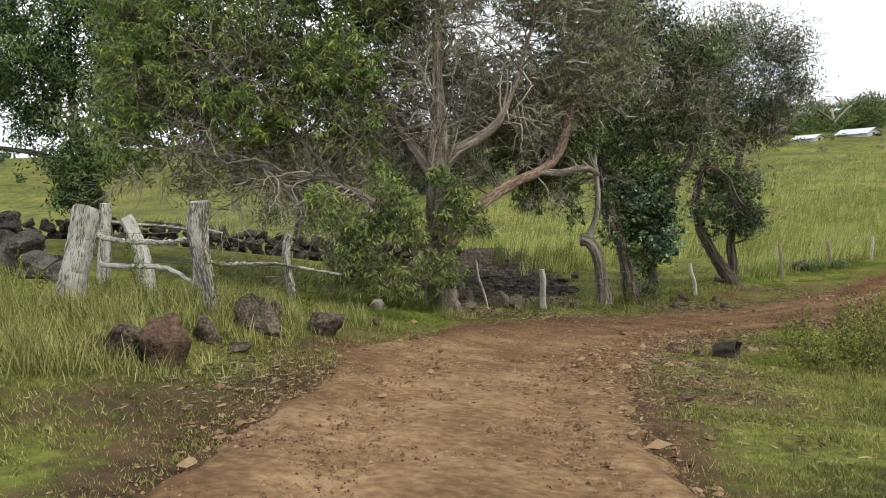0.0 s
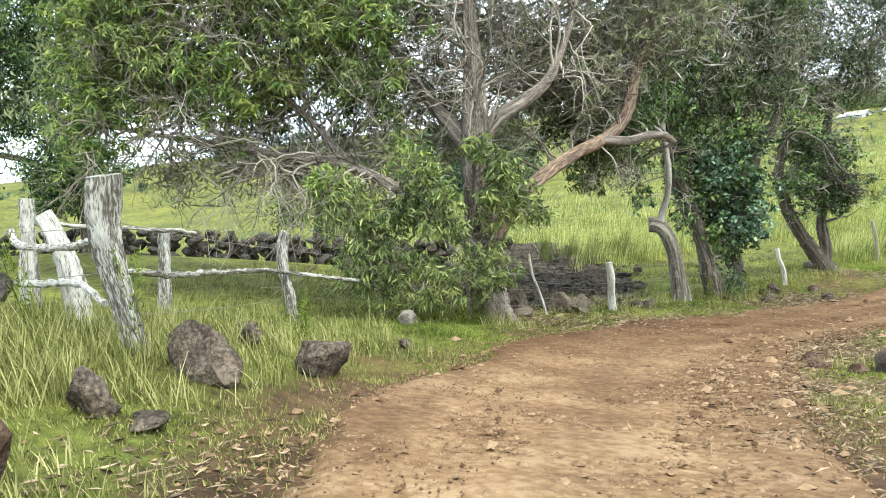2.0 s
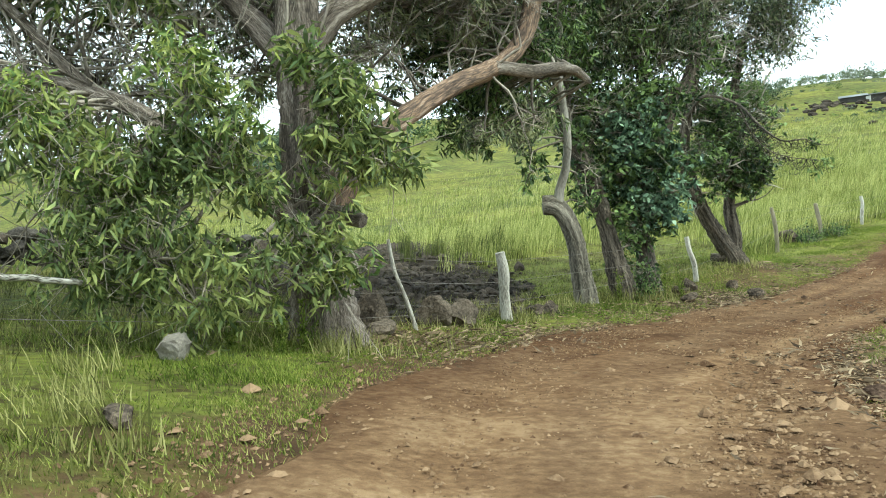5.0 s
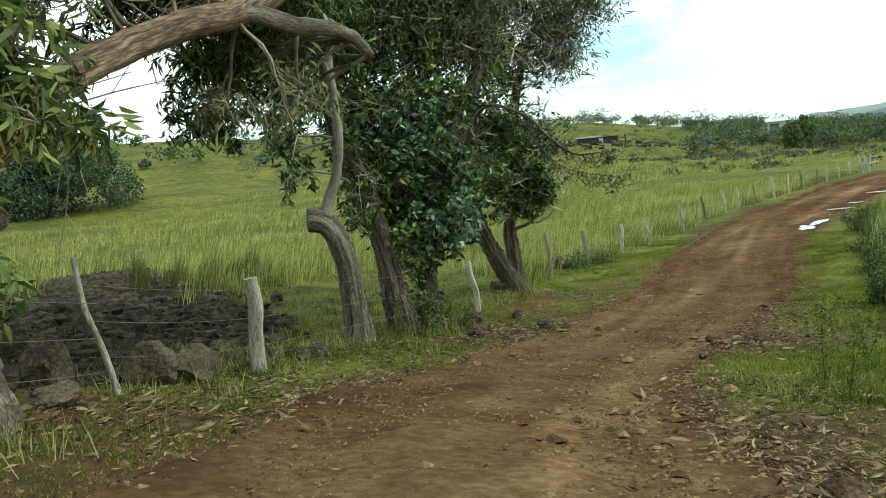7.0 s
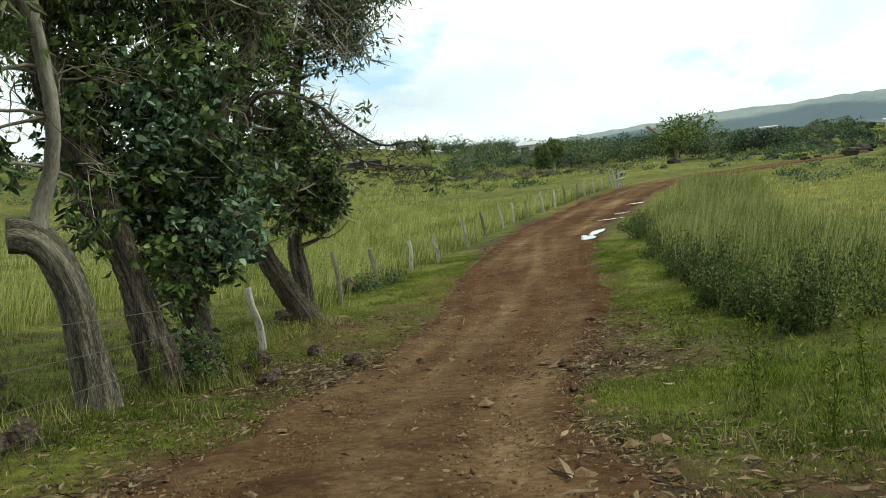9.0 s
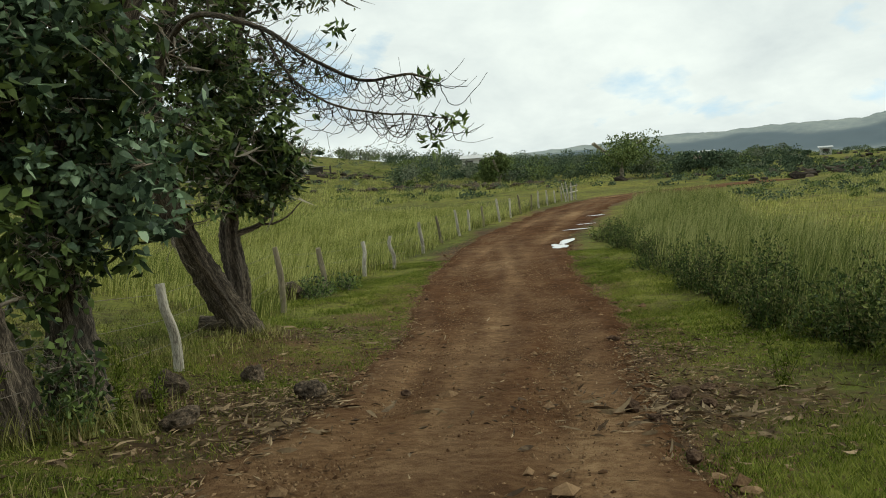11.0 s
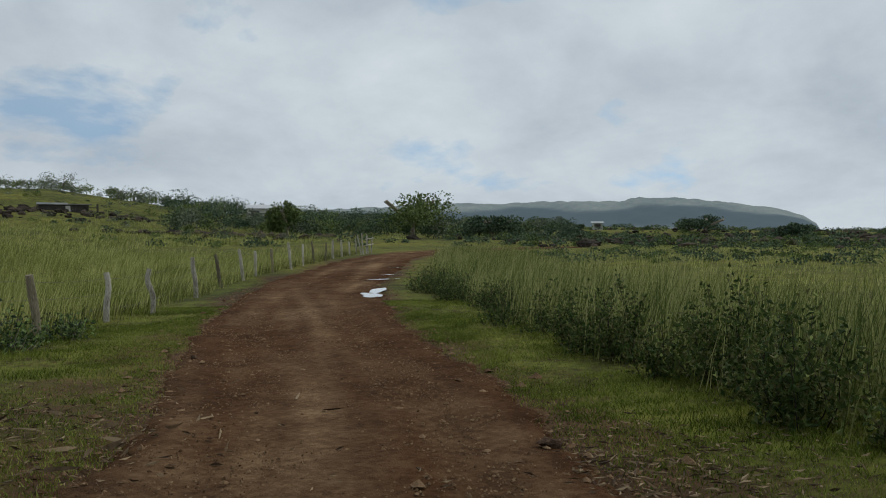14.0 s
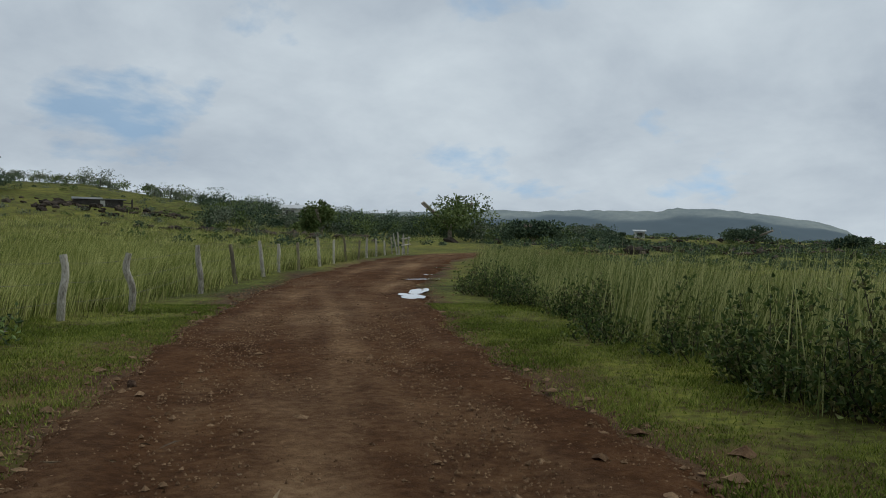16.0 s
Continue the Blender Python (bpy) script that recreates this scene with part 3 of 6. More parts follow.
road = s.thing("road", M_ROAD, label="rutted red dirt road scattered with stones", category="road", kind="structure")
streak = 0.5 + 0.5 * wave(rx, ry, 1.3, 21)
lanes = wave(across * 6.5 + 0.25 * wave(rx, ry, 0.7, 27), run * 0.22, 1.0, 26)
fine_lanes = wave(across * 17.0, run * 0.5, 1.0, 28)
tracks = np.exp(-(((np.abs(across + 0.06 * np.sin(run * 0.13)) - 0.40) / 0.2) ** 2))
early = smooth(20, 7, run - 10 + 2.5 * wave(rx, ry, 0.6, 22))
dust = np.clip(tracks * (0.25 + 0.6 * streak) + 0.75 * np.clip(0.9 * lanes + 0.6 * fine_lanes, 0, 1) * smooth(0.95, 0.6, np.abs(across)) + 0.65 * early * (0.75 + 0.3 * wave(rx, ry, 2.0, 25)), 0, 1)
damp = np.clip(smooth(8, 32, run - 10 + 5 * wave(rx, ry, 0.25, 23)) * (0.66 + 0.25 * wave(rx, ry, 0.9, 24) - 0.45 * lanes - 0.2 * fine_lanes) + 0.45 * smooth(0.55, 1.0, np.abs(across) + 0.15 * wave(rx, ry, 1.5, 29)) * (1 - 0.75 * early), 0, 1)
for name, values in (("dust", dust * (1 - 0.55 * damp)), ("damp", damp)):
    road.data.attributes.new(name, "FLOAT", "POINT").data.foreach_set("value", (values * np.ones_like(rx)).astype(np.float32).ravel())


def surface(x, y):
    """The height of the road or the land."""
    d, _, h = off_road(x, y)
    return ground(x, y) + 0.03 * smooth(1.05, 0.85, d / h).reshape(np.shape(x))


def puddle(x, y, a, b, turn, seed):
    """Still water in a hollow of the road: a flat lobed sheet."""
    g = np.random.RandomState(seed)
    ang = np.arange(40) * 2 * np.pi / 40
    lobes = 1 + 0.3 * sum(g.uniform(-1, 1) * np.cos(k * ang + g.uniform(0, 6.28)) / k**0.5 for k in (2, 3, 4, 7))
    px, py = lobes * np.cos(ang) * a, lobes * np.sin(ang) * b
    c, sn = math.cos(radians(turn)), math.sin(radians(turn))
    z = float(ground(x, y)) + 0.055
    v = np.column_stack([x + px * c - py * sn, y + px * sn + py * c, np.full(40, z)])
    sh = Shape()
    sh.add(np.vstack([v, [[x, y, z]]]), np.stack([np.arange(40), (np.arange(40) + 1) % 40, np.full(40, 40)], -1))
    return sh.thing("puddle", M_WATER, label="shallow rain puddle mirroring the sky on the dirt road", category="puddle", group="puddles on the road", kind="structure")


puddle(25.3, 34.0, 0.8, 0.28, 45, 1)
puddle(27.2, 35.15, 1.25, 0.2, 30, 5)
puddle(32.4, 38.6, 0.7, 0.16, -25, 2)
puddle(35.3, 40.2, 0.55, 0.13, -20, 3)
puddle(41.3, 43.8, 0.7, 0.2, -20, 4)

# ---- trees ----


def limb(parent, name, points, mat, rng, sides=10, step=0.14, rough=0.12, label=""):
    """One trunk or limb along rows of x, y, z, radius."""
    p = spline(points, step)
    sh = Shape()
    wob = rng.normal(scale=0.03 * step, size=(len(p), 3))
    g = tube(sh, p[:, :3] + wob, np.maximum(p[:, 3], 0.004), sides, rng, rough)
    return with_grain(sh.thing(name, mat, parent, label), g)


def crown(parent, limbs, clumps, rng, leaf_mat, twig_mat, per=900, length=0.13, width=0.022, droop=0.7, twigs=14, bare=0.0, label="", name="crown", spray=0.16, tuft=0, broad=False):
    """Twigs from the nearest limb into each clump (x, y, z, radius), with leaves round their ends. bare: share of leafless twigs."""
    wood, leaf = Shape(), Shape()
    stems = np.vstack([spline(p, 0.3)[:, :3] for p in limbs])
    for cx, cy, cz, r in clumps:
        c = np.array([cx, cy, cz])
        root = stems[np.linalg.norm(stems - c, axis=1).argmin()]
        count = max(3, int(twigs * r))
        hub = c + rng.normal(scale=0.15, size=3) * r - np.array([0, 0, 0.25 * r])
        far = np.linalg.norm(hub - root)
        if far > 0.15:
            mid = (root + hub) / 2 + rng.normal(scale=0.08 * far, size=3) + np.array([0, 0, 0.08 * far])
            ln = spline([root, mid, hub], 0.12)
            tube(wood, ln + rng.normal(scale=0.012, size=ln.shape), np.linspace(0.018 + 0.016 * r, 0.012, len(ln)), 5, cap=False)
        ends = rng.normal(size=(count, 3))
        ends = c + ends / np.linalg.norm(ends, axis=1)[:, None] * r * rng.uniform(0.35, 1.08, (count, 1)) ** 0.6 * np.array([1.05, 1.0, 0.85])
        lines = []
        for e in ends:
            mid = (hub + e) / 2 + rng.normal(scale=0.16 * r, size=3)
            ln = spline([hub, mid, e], 0.16)
            tube(wood, ln, np.linspace(0.010, 0.003, len(ln)), 3, cap=False)
            for _ in range(2):
                a = ln[rng.randint(len(ln) // 3, len(ln))]
                b = a + rng.normal(scale=0.26 * r, size=3)
                tube(wood, spline([a, (a + b) / 2 + rng.normal(scale=0.06 * r, size=3), b], 0.14), 0.003, 3, cap=False)
                if rng.rand() > bare:
                    lines.append(np.vstack([a, (a + b) / 2, b]))
            if rng.rand() > bare:
                lines.append(ln[len(ln) // 2 :])
        if not lines:
            continue
        spots = np.vstack(lines)
        k = int(per * r * r)
        at = spots[rng.randint(0, len(spots), k)] + rng.normal(scale=spray * min(1.0, r + 0.3), size=(k, 3))
        way = rng.normal(size=(k, 3)) + np.array([0, 0, -droop * 1.6])
        if tuft:
            heart = rng.randint(0, max(1, k // tuft), k)
            at = at[heart] + rng.normal(scale=0.035, size=(k, 3))
            way = rng.normal(size=(k, 3)) * (1, 1, 0.6) + np.array([0, 0, -droop * 1.1])
        (broad_leaves if broad else leaves)(leaf, at, way, length * rng.uniform(0.6, 1.3, k), width * rng.uniform(0.7, 1.3, k), rng)
    foliage = leaf.thing(name, leaf_mat, parent, label, kind="stuff", smooth=False)
    wood.thing("branchwork", twig_mat, foliage, kind="stuff")


def dead_wood(parent, limbs, count, rng, lengths=(0.8, 2.2), rise=0.5, label="bare grey dead branches", mat=None):
    """Leafless branches that leave the limbs, fork and thin out."""
    wood = Shape()
    stems = np.vstack([spline(p, 0.15)[len(spline(p, 0.15)) // 4 :, :3] for p in limbs])
    for _ in range(count):
        a = stems[rng.randint(len(stems))]
        n = rng.uniform(*lengths)
        way = rng.normal(size=3) + (0, 0, rise)
        way *= n / np.linalg.norm(way)
        ln = spline([a, a + way * 0.35 + rng.normal(scale=0.10 * n, size=3), a + way * 0.7 + rng.normal(scale=0.10 * n, size=3), a + way + (0, 0, -0.12 * n)], 0.12)
        tube(wood, ln + rng.normal(scale=0.012, size=ln.shape), np.linspace(0.011 + 0.009 * n, 0.004, len(ln)), 4, cap=False)
        for _ in range(int(5 * n) + 2):
            b = ln[rng.randint(len(ln) // 4, len(ln))]
            w = 0.45 * way * rng.uniform(0.3, 1.0) + rng.normal(scale=0.22 * n, size=3)
            tw = spline([b, b + w * 0.5 + rng.normal(scale=0.05 * n, size=3), b + w], 0.12)
            tube(wood, tw, np.linspace(0.007, 0.0025, len(tw)), 3, cap=False)
            for _ in range(2):
                c = tw[rng.randint(1, len(tw))]
                tube(wood, np.vstack([c, c + 0.5 * w * rng.uniform(0.3, 0.9) + rng.normal(scale=0.10 * n, size=3)]), 0.0025, 3, cap=False)
    return wood.thing("dead_branchwork", mat or M_TWIG, parent, label, kind="stuff")


def twig_haze(parent, clumps, per, rng, name="dead_twig_tangle", label="fine grey-brown tangle of dead twigs", mat=None):
    """Very thin straight twigs filling the clumps, as on the bare parts of a crown."""
    sh = Shape()
    for cx, cy, cz, r in clumps:
        k = int(per * r * r)
        way = rng.normal(size=(k, 3)) * (1, 1, 0.7) + np.array([0.25, 0, 0.15])
        out = rng.normal(size=(k, 3))
        at = np.array([cx, cy, cz]) + out / np.linalg.norm(out, axis=1)[:, None] * r * rng.uniform(0.25, 1.12, (k, 1))
        leaves(sh, at, way, rng.uniform(0.15, 0.5, k), rng.uniform(0.002, 0.005, k), rng, 0.0)
    return sh.thing(name, mat or M_PALE_TWIG, parent, label, kind="stuff", smooth=False)


def base(x, y, sink=0.12):
    return float(ground(x, y)) - sink


# great leaning eucalyptus by the bend
rng = np.random.RandomState(21)
tree = empty("eucalyptus_tree", "large gnarled eucalyptus with peeling grey-brown bark beside the road", "tree", at=(0, 0, 0))
z0 = base(-0.05, 16.75)
EUC_TRUNK = [(-0.08, 16.75, z0, 0.42), (-0.06, 16.75, z0 + 0.4, 0.33), (-0.03, 16.7, -0.3, 0.27), (0.0, 16.7, 0.3, 0.255), (0.05, 16.7, 1.0, 0.24), (0.1, 16.75, 2.1, 0.185), (0.18, 16.8, 3.5, 0.115), (0.25, 17.0, 5.0, 0.09), (0.2, 17.2, 6.6, 0.06), (0.3, 17.3, 8.0, 0.03)]
EUC_RIGHT = [(-0.02, 16.7, -0.35, 0.14), (0.4, 16.9, 0.42, 0.125), (0.9, 17.2, 0.88, 0.12), (1.7, 17.75, 1.29, 0.115), (2.2, 18.1, 1.47, 0.112), (2.6, 18.4, 1.7, 0.105), (2.85, 18.6, 2.05, 0.11), (3.05, 18.75, 2.6, 0.09), (3.5, 19.0, 3.5, 0.06), (4.1, 19.3, 4.8, 0.03)]
EUC_SIDE = [(2.25, 18.1, 1.5, 0.09), (2.8, 18.45, 1.43, 0.085), (3.2, 18.9, 1.49, 0.08), (3.58, 19.3, 1.46, 0.07), (3.8, 19.45, 1.30, 0.045)]
EUC_LEFT = [(0.08, 16.75, 1.4, 0.16), (-0.3, 17.0, 2.0, 0.14), (-0.7, 17.4, 2.55, 0.10), (-1.2, 17.6, 3.5, 0.08), (-2.0, 17.9, 4.6, 0.06), (-2.8, 18.2, 6.0, 0.03)]
EUC_WING = [(-0.05, 16.3, -0.1, 0.12), (-0.9, 16.3, 0.8, 0.10), (-1.9, 16.4, 1.5, 0.085), (-3.2, 16.5, 1.9, 0.07), (-4.6, 16.5, 2.3, 0.045), (-6.0, 16.5, 2.7, 0.02)]
EUC_WING2 = [(-1.9, 16.4, 1.5, 0.06), (-2.6, 16.6, 2.4, 0.055), (-3.4, 16.5, 3.3, 0.04), (-4.4, 16.5, 4.2, 0.02)]
EUC_STUB = [(0.0, 16.6, 0.05, 0.11), (0.21, 16.42, 0.06, 0.09), (0.35, 16.31, 0.02, 0.085), (0.47, 16.21, -0.03, 0.07)]
EUC_FORK = [(0.1, 16.75, 1.65, 0.14), (0.45, 16.85, 2.05, 0.13), (0.95, 17.0, 2.3, 0.115), (1.4, 17.2, 2.65, 0.09), (1.9, 17.5, 3.6, 0.05), (2.4, 17.8, 5.0, 0.025)]
limb(tree, "trunk", EUC_TRUNK, M_BARK, rng, 34, 0.05, 0.32, "grey-brown furrowed trunk")
limb(tree, "limb", EUC_RIGHT, M_LIMB, rng, 20, 0.07, 0.16, "thick orange-brown peeling limb")
limb(tree, "limb", EUC_SIDE, M_BARK, rng, 10)
limb(tree, "limb", EUC_STUB, M_BARK, rng, 12, 0.06)
for p in (EUC_LEFT, EUC_WING, EUC_WING2, EUC_FORK):
    limb(tree, "limb", p, M_BARK, rng, 10)
EUC_CLUMPS = [(-6.2, 16.4, 2.9, 0.9), (-4.9, 16.5, 3.6, 1.15), (-3.7, 16.5, 3.2, 1.15), (-2.5, 16.5, 3.5, 1.1), (-5.1, 16.6, 4.8, 1.2),
              (-3.5, 16.6, 4.7, 1.2), (-1.5, 16.5, 4.0, 1.0), (-1.6, 16.4, 2.9, 0.8), (-4.4, 16.8, 6.2, 1.4), (-2.4, 16.8, 5.8, 1.4), (-6.2, 16.6, 4.2, 1.0), (-2.0, 17.0, 7.2, 1.4), (-6.0, 16.8, 5.6, 1.2), (-0.9, 16.9, 5.6, 1.2)]
crown(tree, [EUC_WING, EUC_WING2, EUC_LEFT, EUC_TRUNK], EUC_CLUMPS[::2], rng, M_EUC, M_TWIG, 2300, 0.16, 0.038, 0.75, 38, 0.25, "bright olive-green willow-like leaves", tuft=12)
crown(tree, [EUC_WING, EUC_WING2, EUC_LEFT, EUC_TRUNK], EUC_CLUMPS[1::2], rng, M_SKIRT, M_TWIG, 2300, 0.16, 0.038, 0.85, 40, 0.3, "dull olive willow-like leaves", "shaded_crown", tuft=11)
EUC_BUSH = [(-2.0, 15.3, 1.05, 0.45), (-0.85, 15.52, 1.25, 0.5), (-0.75, 15.53, 0.8, 0.55), (-1.75, 15.36, 0.62, 0.55), (-1.3, 15.45, 0.13, 0.6), (-1.97, 15.3, 0.1, 0.42), (0.3, 16.1, 0.95, 0.3), (0.5, 16.1, 0.68, 0.24), (-0.05, 16.08, -0.05, 0.33), (0.08, 16.07, -0.42, 0.26), (-1.04, 15.5, -0.4, 0.48), (-0.35, 15.57, -0.2, 0.4), (-0.4, 15.6, 0.45, 0.32), (-1.25, 15.45, 0.85, 0.5), (-1.6, 15.5, -0.25, 0.4), (0.38, 15.99, 0.82, 0.25), (0.21, 15.97, 0.48, 0.2), (0.7, 16.0, 0.6, 0.2), (0.82, 16.0, 0.48, 0.16), (0.18, 15.96, -0.23, 0.2), (0.3, 15.98, 1.17, 0.22)]
EUC_TIPS = [(-2.14, 15.2, 1.4, 0.34), (-0.8, 15.45, 1.5, 0.3), (0.14, 16.05, 1.5, 0.24), (0.42, 16.05, 1.35, 0.2), (-1.5, 15.2, 0.75, 0.25), (-0.5, 15.4, 1.0, 0.22)]
crown(tree, [EUC_WING, EUC_WING2], [(-4.2, 17.3, 2.1, 0.9), (-3.0, 17.4, 1.6, 0.85), (-2.0, 17.3, 1.9, 0.8), (-5.2, 17.2, 1.9, 0.6), (-1.3, 17.2, 2.1, 0.7), (-3.6, 17.4, 2.8, 0.9)], rng, M_EUC_DULL, M_TWIG, 900, 0.13, 0.028, 0.9, 46, 0.6, "grey tangle of dead twigs with few leaves", "inner_growth")
crown(tree, [EUC_TRUNK, EUC_WING], EUC_BUSH, rng, M_SKIRT, M_TWIG, 3200, 0.135, 0.026, 1.0, 52, 0.2, "low hanging skirt of olive leaves", "skirt", 0.15, 9, True)
EUC_FRONT = [(0.31, 16.04, 1.29, 0.24), (0.55, 16.06, 1.12, 0.22), (0.72, 16.06, 0.92, 0.2), (0.84, 16.05, 0.66, 0.2), (0.92, 16.04, 0.46, 0.14), (0.55, 16.06, 0.67, 0.2), (0.25, 16.03, 0.87, 0.2), (0.5, 16.06, 0.42, 0.14), (0.12, 16.0, -0.3, 0.2), (0.35, 15.98, -0.42, 0.17), (0.1, 16.0, 1.6, 0.2)]
crown(tree, [EUC_TRUNK, EUC_WING], EUC_FRONT[::2], rng, M_SKIRT, M_TWIG, 3800, 0.16, 0.036, 0.8, 50, 0.1, "olive leaves hanging before the trunk", "trunk_leaves", 0.14, 8, True)
crown(tree, [EUC_TRUNK, EUC_WING], EUC_TIPS + EUC_FRONT[1::2], rng, M_EUC, M_TWIG, 3800, 0.125, 0.026, 0.7, 42, 0.1, "fresh yellow-green new leaves", "fresh_growth", 0.13, 9, True)
EUC_BACK = [(-0.7, 18.0, 4.0, 0.9), (0.9, 18.2, 3.5, 0.9), (1.8, 18.5, 3.6, 1.2), (2.2, 18.9, 2.7, 0.85), (3.1, 18.9, 3.5, 1.25), (2.7, 18.7, 0.95, 0.36), (2.1, 18.4, 0.85, 0.28), (4.1, 19.4, 3.9, 1.25), (0.6, 17.2, 5.4, 1.4), (2.4, 18.2, 5.4, 1.5), (3.6, 19.2, 5.4, 1.4), (0.0, 17.4, 7.2, 1.5), (1.8, 18.0, 7.0, 1.5), (2.9, 19.4, 1.9, 0.5), (1.3, 19.0, 2.6, 0.6), (1.0, 20.3, 3.0, 1.1), (2.2, 20.5, 2.7, 0.9), (-0.8, 19.8, 3.0, 1.1), (0.2, 20.3, 4.3, 1.2), (3.0, 20.8, 3.2, 1.0), (-2.2, 19.6, 3.7, 1.2), (-0.4, 19.2, 2.0, 0.6), (1.7, 20.0, 2.1, 0.5), (2.2, 20.0, 1.5, 0.45), (2.1, 20.1, 0.75, 0.25), (1.3, 20.0, 1.75, 0.35), (2.8, 20.0, 1.4, 0.45), (2.3, 20.0, 1.1, 0.35), (3.2, 20.3, 1.0, 0.3), (3.9, 22.0, 2.2, 0.55), (3.4, 21.8, 1.3, 0.4), (0.6, 18.6, 1.9, 0.35)]
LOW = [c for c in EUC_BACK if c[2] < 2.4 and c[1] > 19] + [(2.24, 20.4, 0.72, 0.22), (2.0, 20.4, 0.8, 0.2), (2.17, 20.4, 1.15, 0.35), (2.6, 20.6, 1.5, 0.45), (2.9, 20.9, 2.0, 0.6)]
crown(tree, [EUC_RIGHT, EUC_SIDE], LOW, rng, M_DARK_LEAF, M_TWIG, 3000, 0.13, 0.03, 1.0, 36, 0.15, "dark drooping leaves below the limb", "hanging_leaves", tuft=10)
EUC_BACK += [(-0.5, 17.6, 1.75, 0.42), (-0.35, 17.5, 2.4, 0.55), (0.3, 17.3, 1.75, 0.3), (0.75, 17.9, 1.9, 0.4), (0.75, 17.6, 1.35, 0.26)]
THIN = [c for c in EUC_BACK if c not in LOW and c[0] < 1.5 and c[1] < 19]
crown(tree, [EUC_RIGHT, EUC_TRUNK, EUC_FORK], THIN, rng, M_EUC_DULL, M_TWIG, 1100, 0.14, 0.03, 1.0, 52, 0.45, "thin grey-green leaves round the trunk", "thin_crown", tuft=8)
crown(tree, [EUC_RIGHT, EUC_SIDE, EUC_TRUNK, EUC_FORK], [c for c in EUC_BACK if c not in LOW + THIN] + [(2.6, 20.8, 2.2, 0.7), (2.0, 20.8, 1.7, 0.4), (2.9, 21.0, 0.9, 0.35), (1.6, 21.2, 2.7, 0.6)], rng, M_EUC_DULL, M_TWIG, 1600, 0.14, 0.03, 1.0, 52, 0.45, "sparse grey-green leaves among dead twigs", tuft=9)

crown(tree, [EUC_LEFT, EUC_WING2, EUC_TRUNK], [(-6.0, 18.0, 4.4, 1.3), (-4.2, 18.2, 5.0, 1.3), (-2.6, 18.4, 4.6, 1.2), (-5.0, 18.2, 3.4, 1.0), (-1.0, 18.4, 5.2, 1.2), (-3.2, 18.3, 6.6, 1.4), (-6.4, 18.0, 6.0, 1.4), (-1.2, 18.3, 7.0, 1.4), (-7.2, 17.8, 3.6, 1.0), (-3.4, 18.3, 3.5, 0.9)], rng, M_EUC_DULL, M_TWIG, 1400, 0.17, 0.045, 0.8, 26, 0.2, "shaded grey-green leaves behind", "inner_crown")
dead_wood(tree, [EUC_TRUNK, EUC_LEFT, EUC_FORK], 130, rng, (0.7, 1.9), 0.7)
dead_wood(tree, [EUC_RIGHT], 30, rng, (0.4, 1.1), 1.2)
dead_wood(tree, [EUC_WING, EUC_WING2], 130, rng, (0.8, 1.9), 0.0)
twig_haze(tree, [c for c in EUC_BACK if c[2] > 2.5], 520, rng)
twig_haze(tree, [(-4.2, 17.0, 2.0, 0.9), (-3.0, 17.0, 1.7, 0.9), (-2.0, 17.0, 1.9, 0.8), (-5.2, 17.0, 2.0, 0.7), (-1.2, 17.0, 2.2, 0.8), (-0.6, 17.2, 3.2, 0.9)], 420, rng)

# cut stump with a thin new stem
rng = np.random.RandomState(22)
tree = empty("stump_tree", "old cut tree with knobbed trunk and thin pale new stem", "tree")
z0 = base(4.2, 22.5)
STUMP = [(4.23, 22.5, z0 - 0.25, 0.30), (4.22, 22.5, z0 + 0.12, 0.225), (4.2, 22.5, -1.83, 0.185), (4.17, 22.51, -1.32, 0.16), (4.08, 22.53, -0.92, 0.15), (3.95, 22.57, -0.64, 0.155), (3.8, 22.6, -0.54, 0.165), (3.66, 22.62, -0.52, 0.15)]
STEM = [(3.93, 22.56, -0.55, 0.10), (3.98, 22.56, -0.3, 0.09), (4.13, 22.52, 0.1, 0.08), (4.21, 22.5, 0.6, 0.078), (4.21, 22.5, 1.1, 0.075), (4.17, 22.5, 1.55, 0.07), (4.3, 22.6, 2.3, 0.055), (4.45, 22.8, 3.6, 0.03)]
FORK = [(4.17, 22.5, 1.5, 0.05), (4.02, 22.4, 1.85, 0.045), (3.98, 22.3, 2.2, 0.04), (3.7, 22.3, 2.9, 0.03)]
limb(tree, "trunk", STUMP, M_GREY_BARK, rng, 22, 0.06, 0.22)
limb(tree, "stem", STEM, M_PALE_BARK, rng, 9, 0.12, 0.08)
limb(tree, "limb", FORK, M_PALE_BARK, rng, 8)
crown(tree, [STEM, STUMP, FORK], [(3.44, 22.5, 0.15, 0.26), (3.52, 22.5, 0.5, 0.24), (3.3, 22.5, 0.62, 0.22), (3.5, 22.4, 0.95, 0.3), (4.5, 22.7, -0.55, 0.22), (4.35, 22.75, -0.15, 0.2), (3.5, 22.6, 2.6, 0.7), (4.4, 22.8, 3.2, 0.9), (3.6, 22.7, 3.9, 1.1), (3.1, 22.4, 1.9, 0.5), (2.6, 22.2, 3.0, 0.9), (4.6, 23.2, 5.0, 1.2), (3.2, 22.6, 2.5, 0.7), (3.9, 22.9, 2.5, 0.7), (4.6, 23.2, 2.1, 0.5), (4.2, 23.0, 4.6, 1.2), (3.7, 22.6, 1.7, 0.4)], rng, M_DARK_LEAF, M_TWIG, 2000, 0.14, 0.042, 1.0, 34, 0.1, "drooping dark leaves", tuft=9, broad=True)

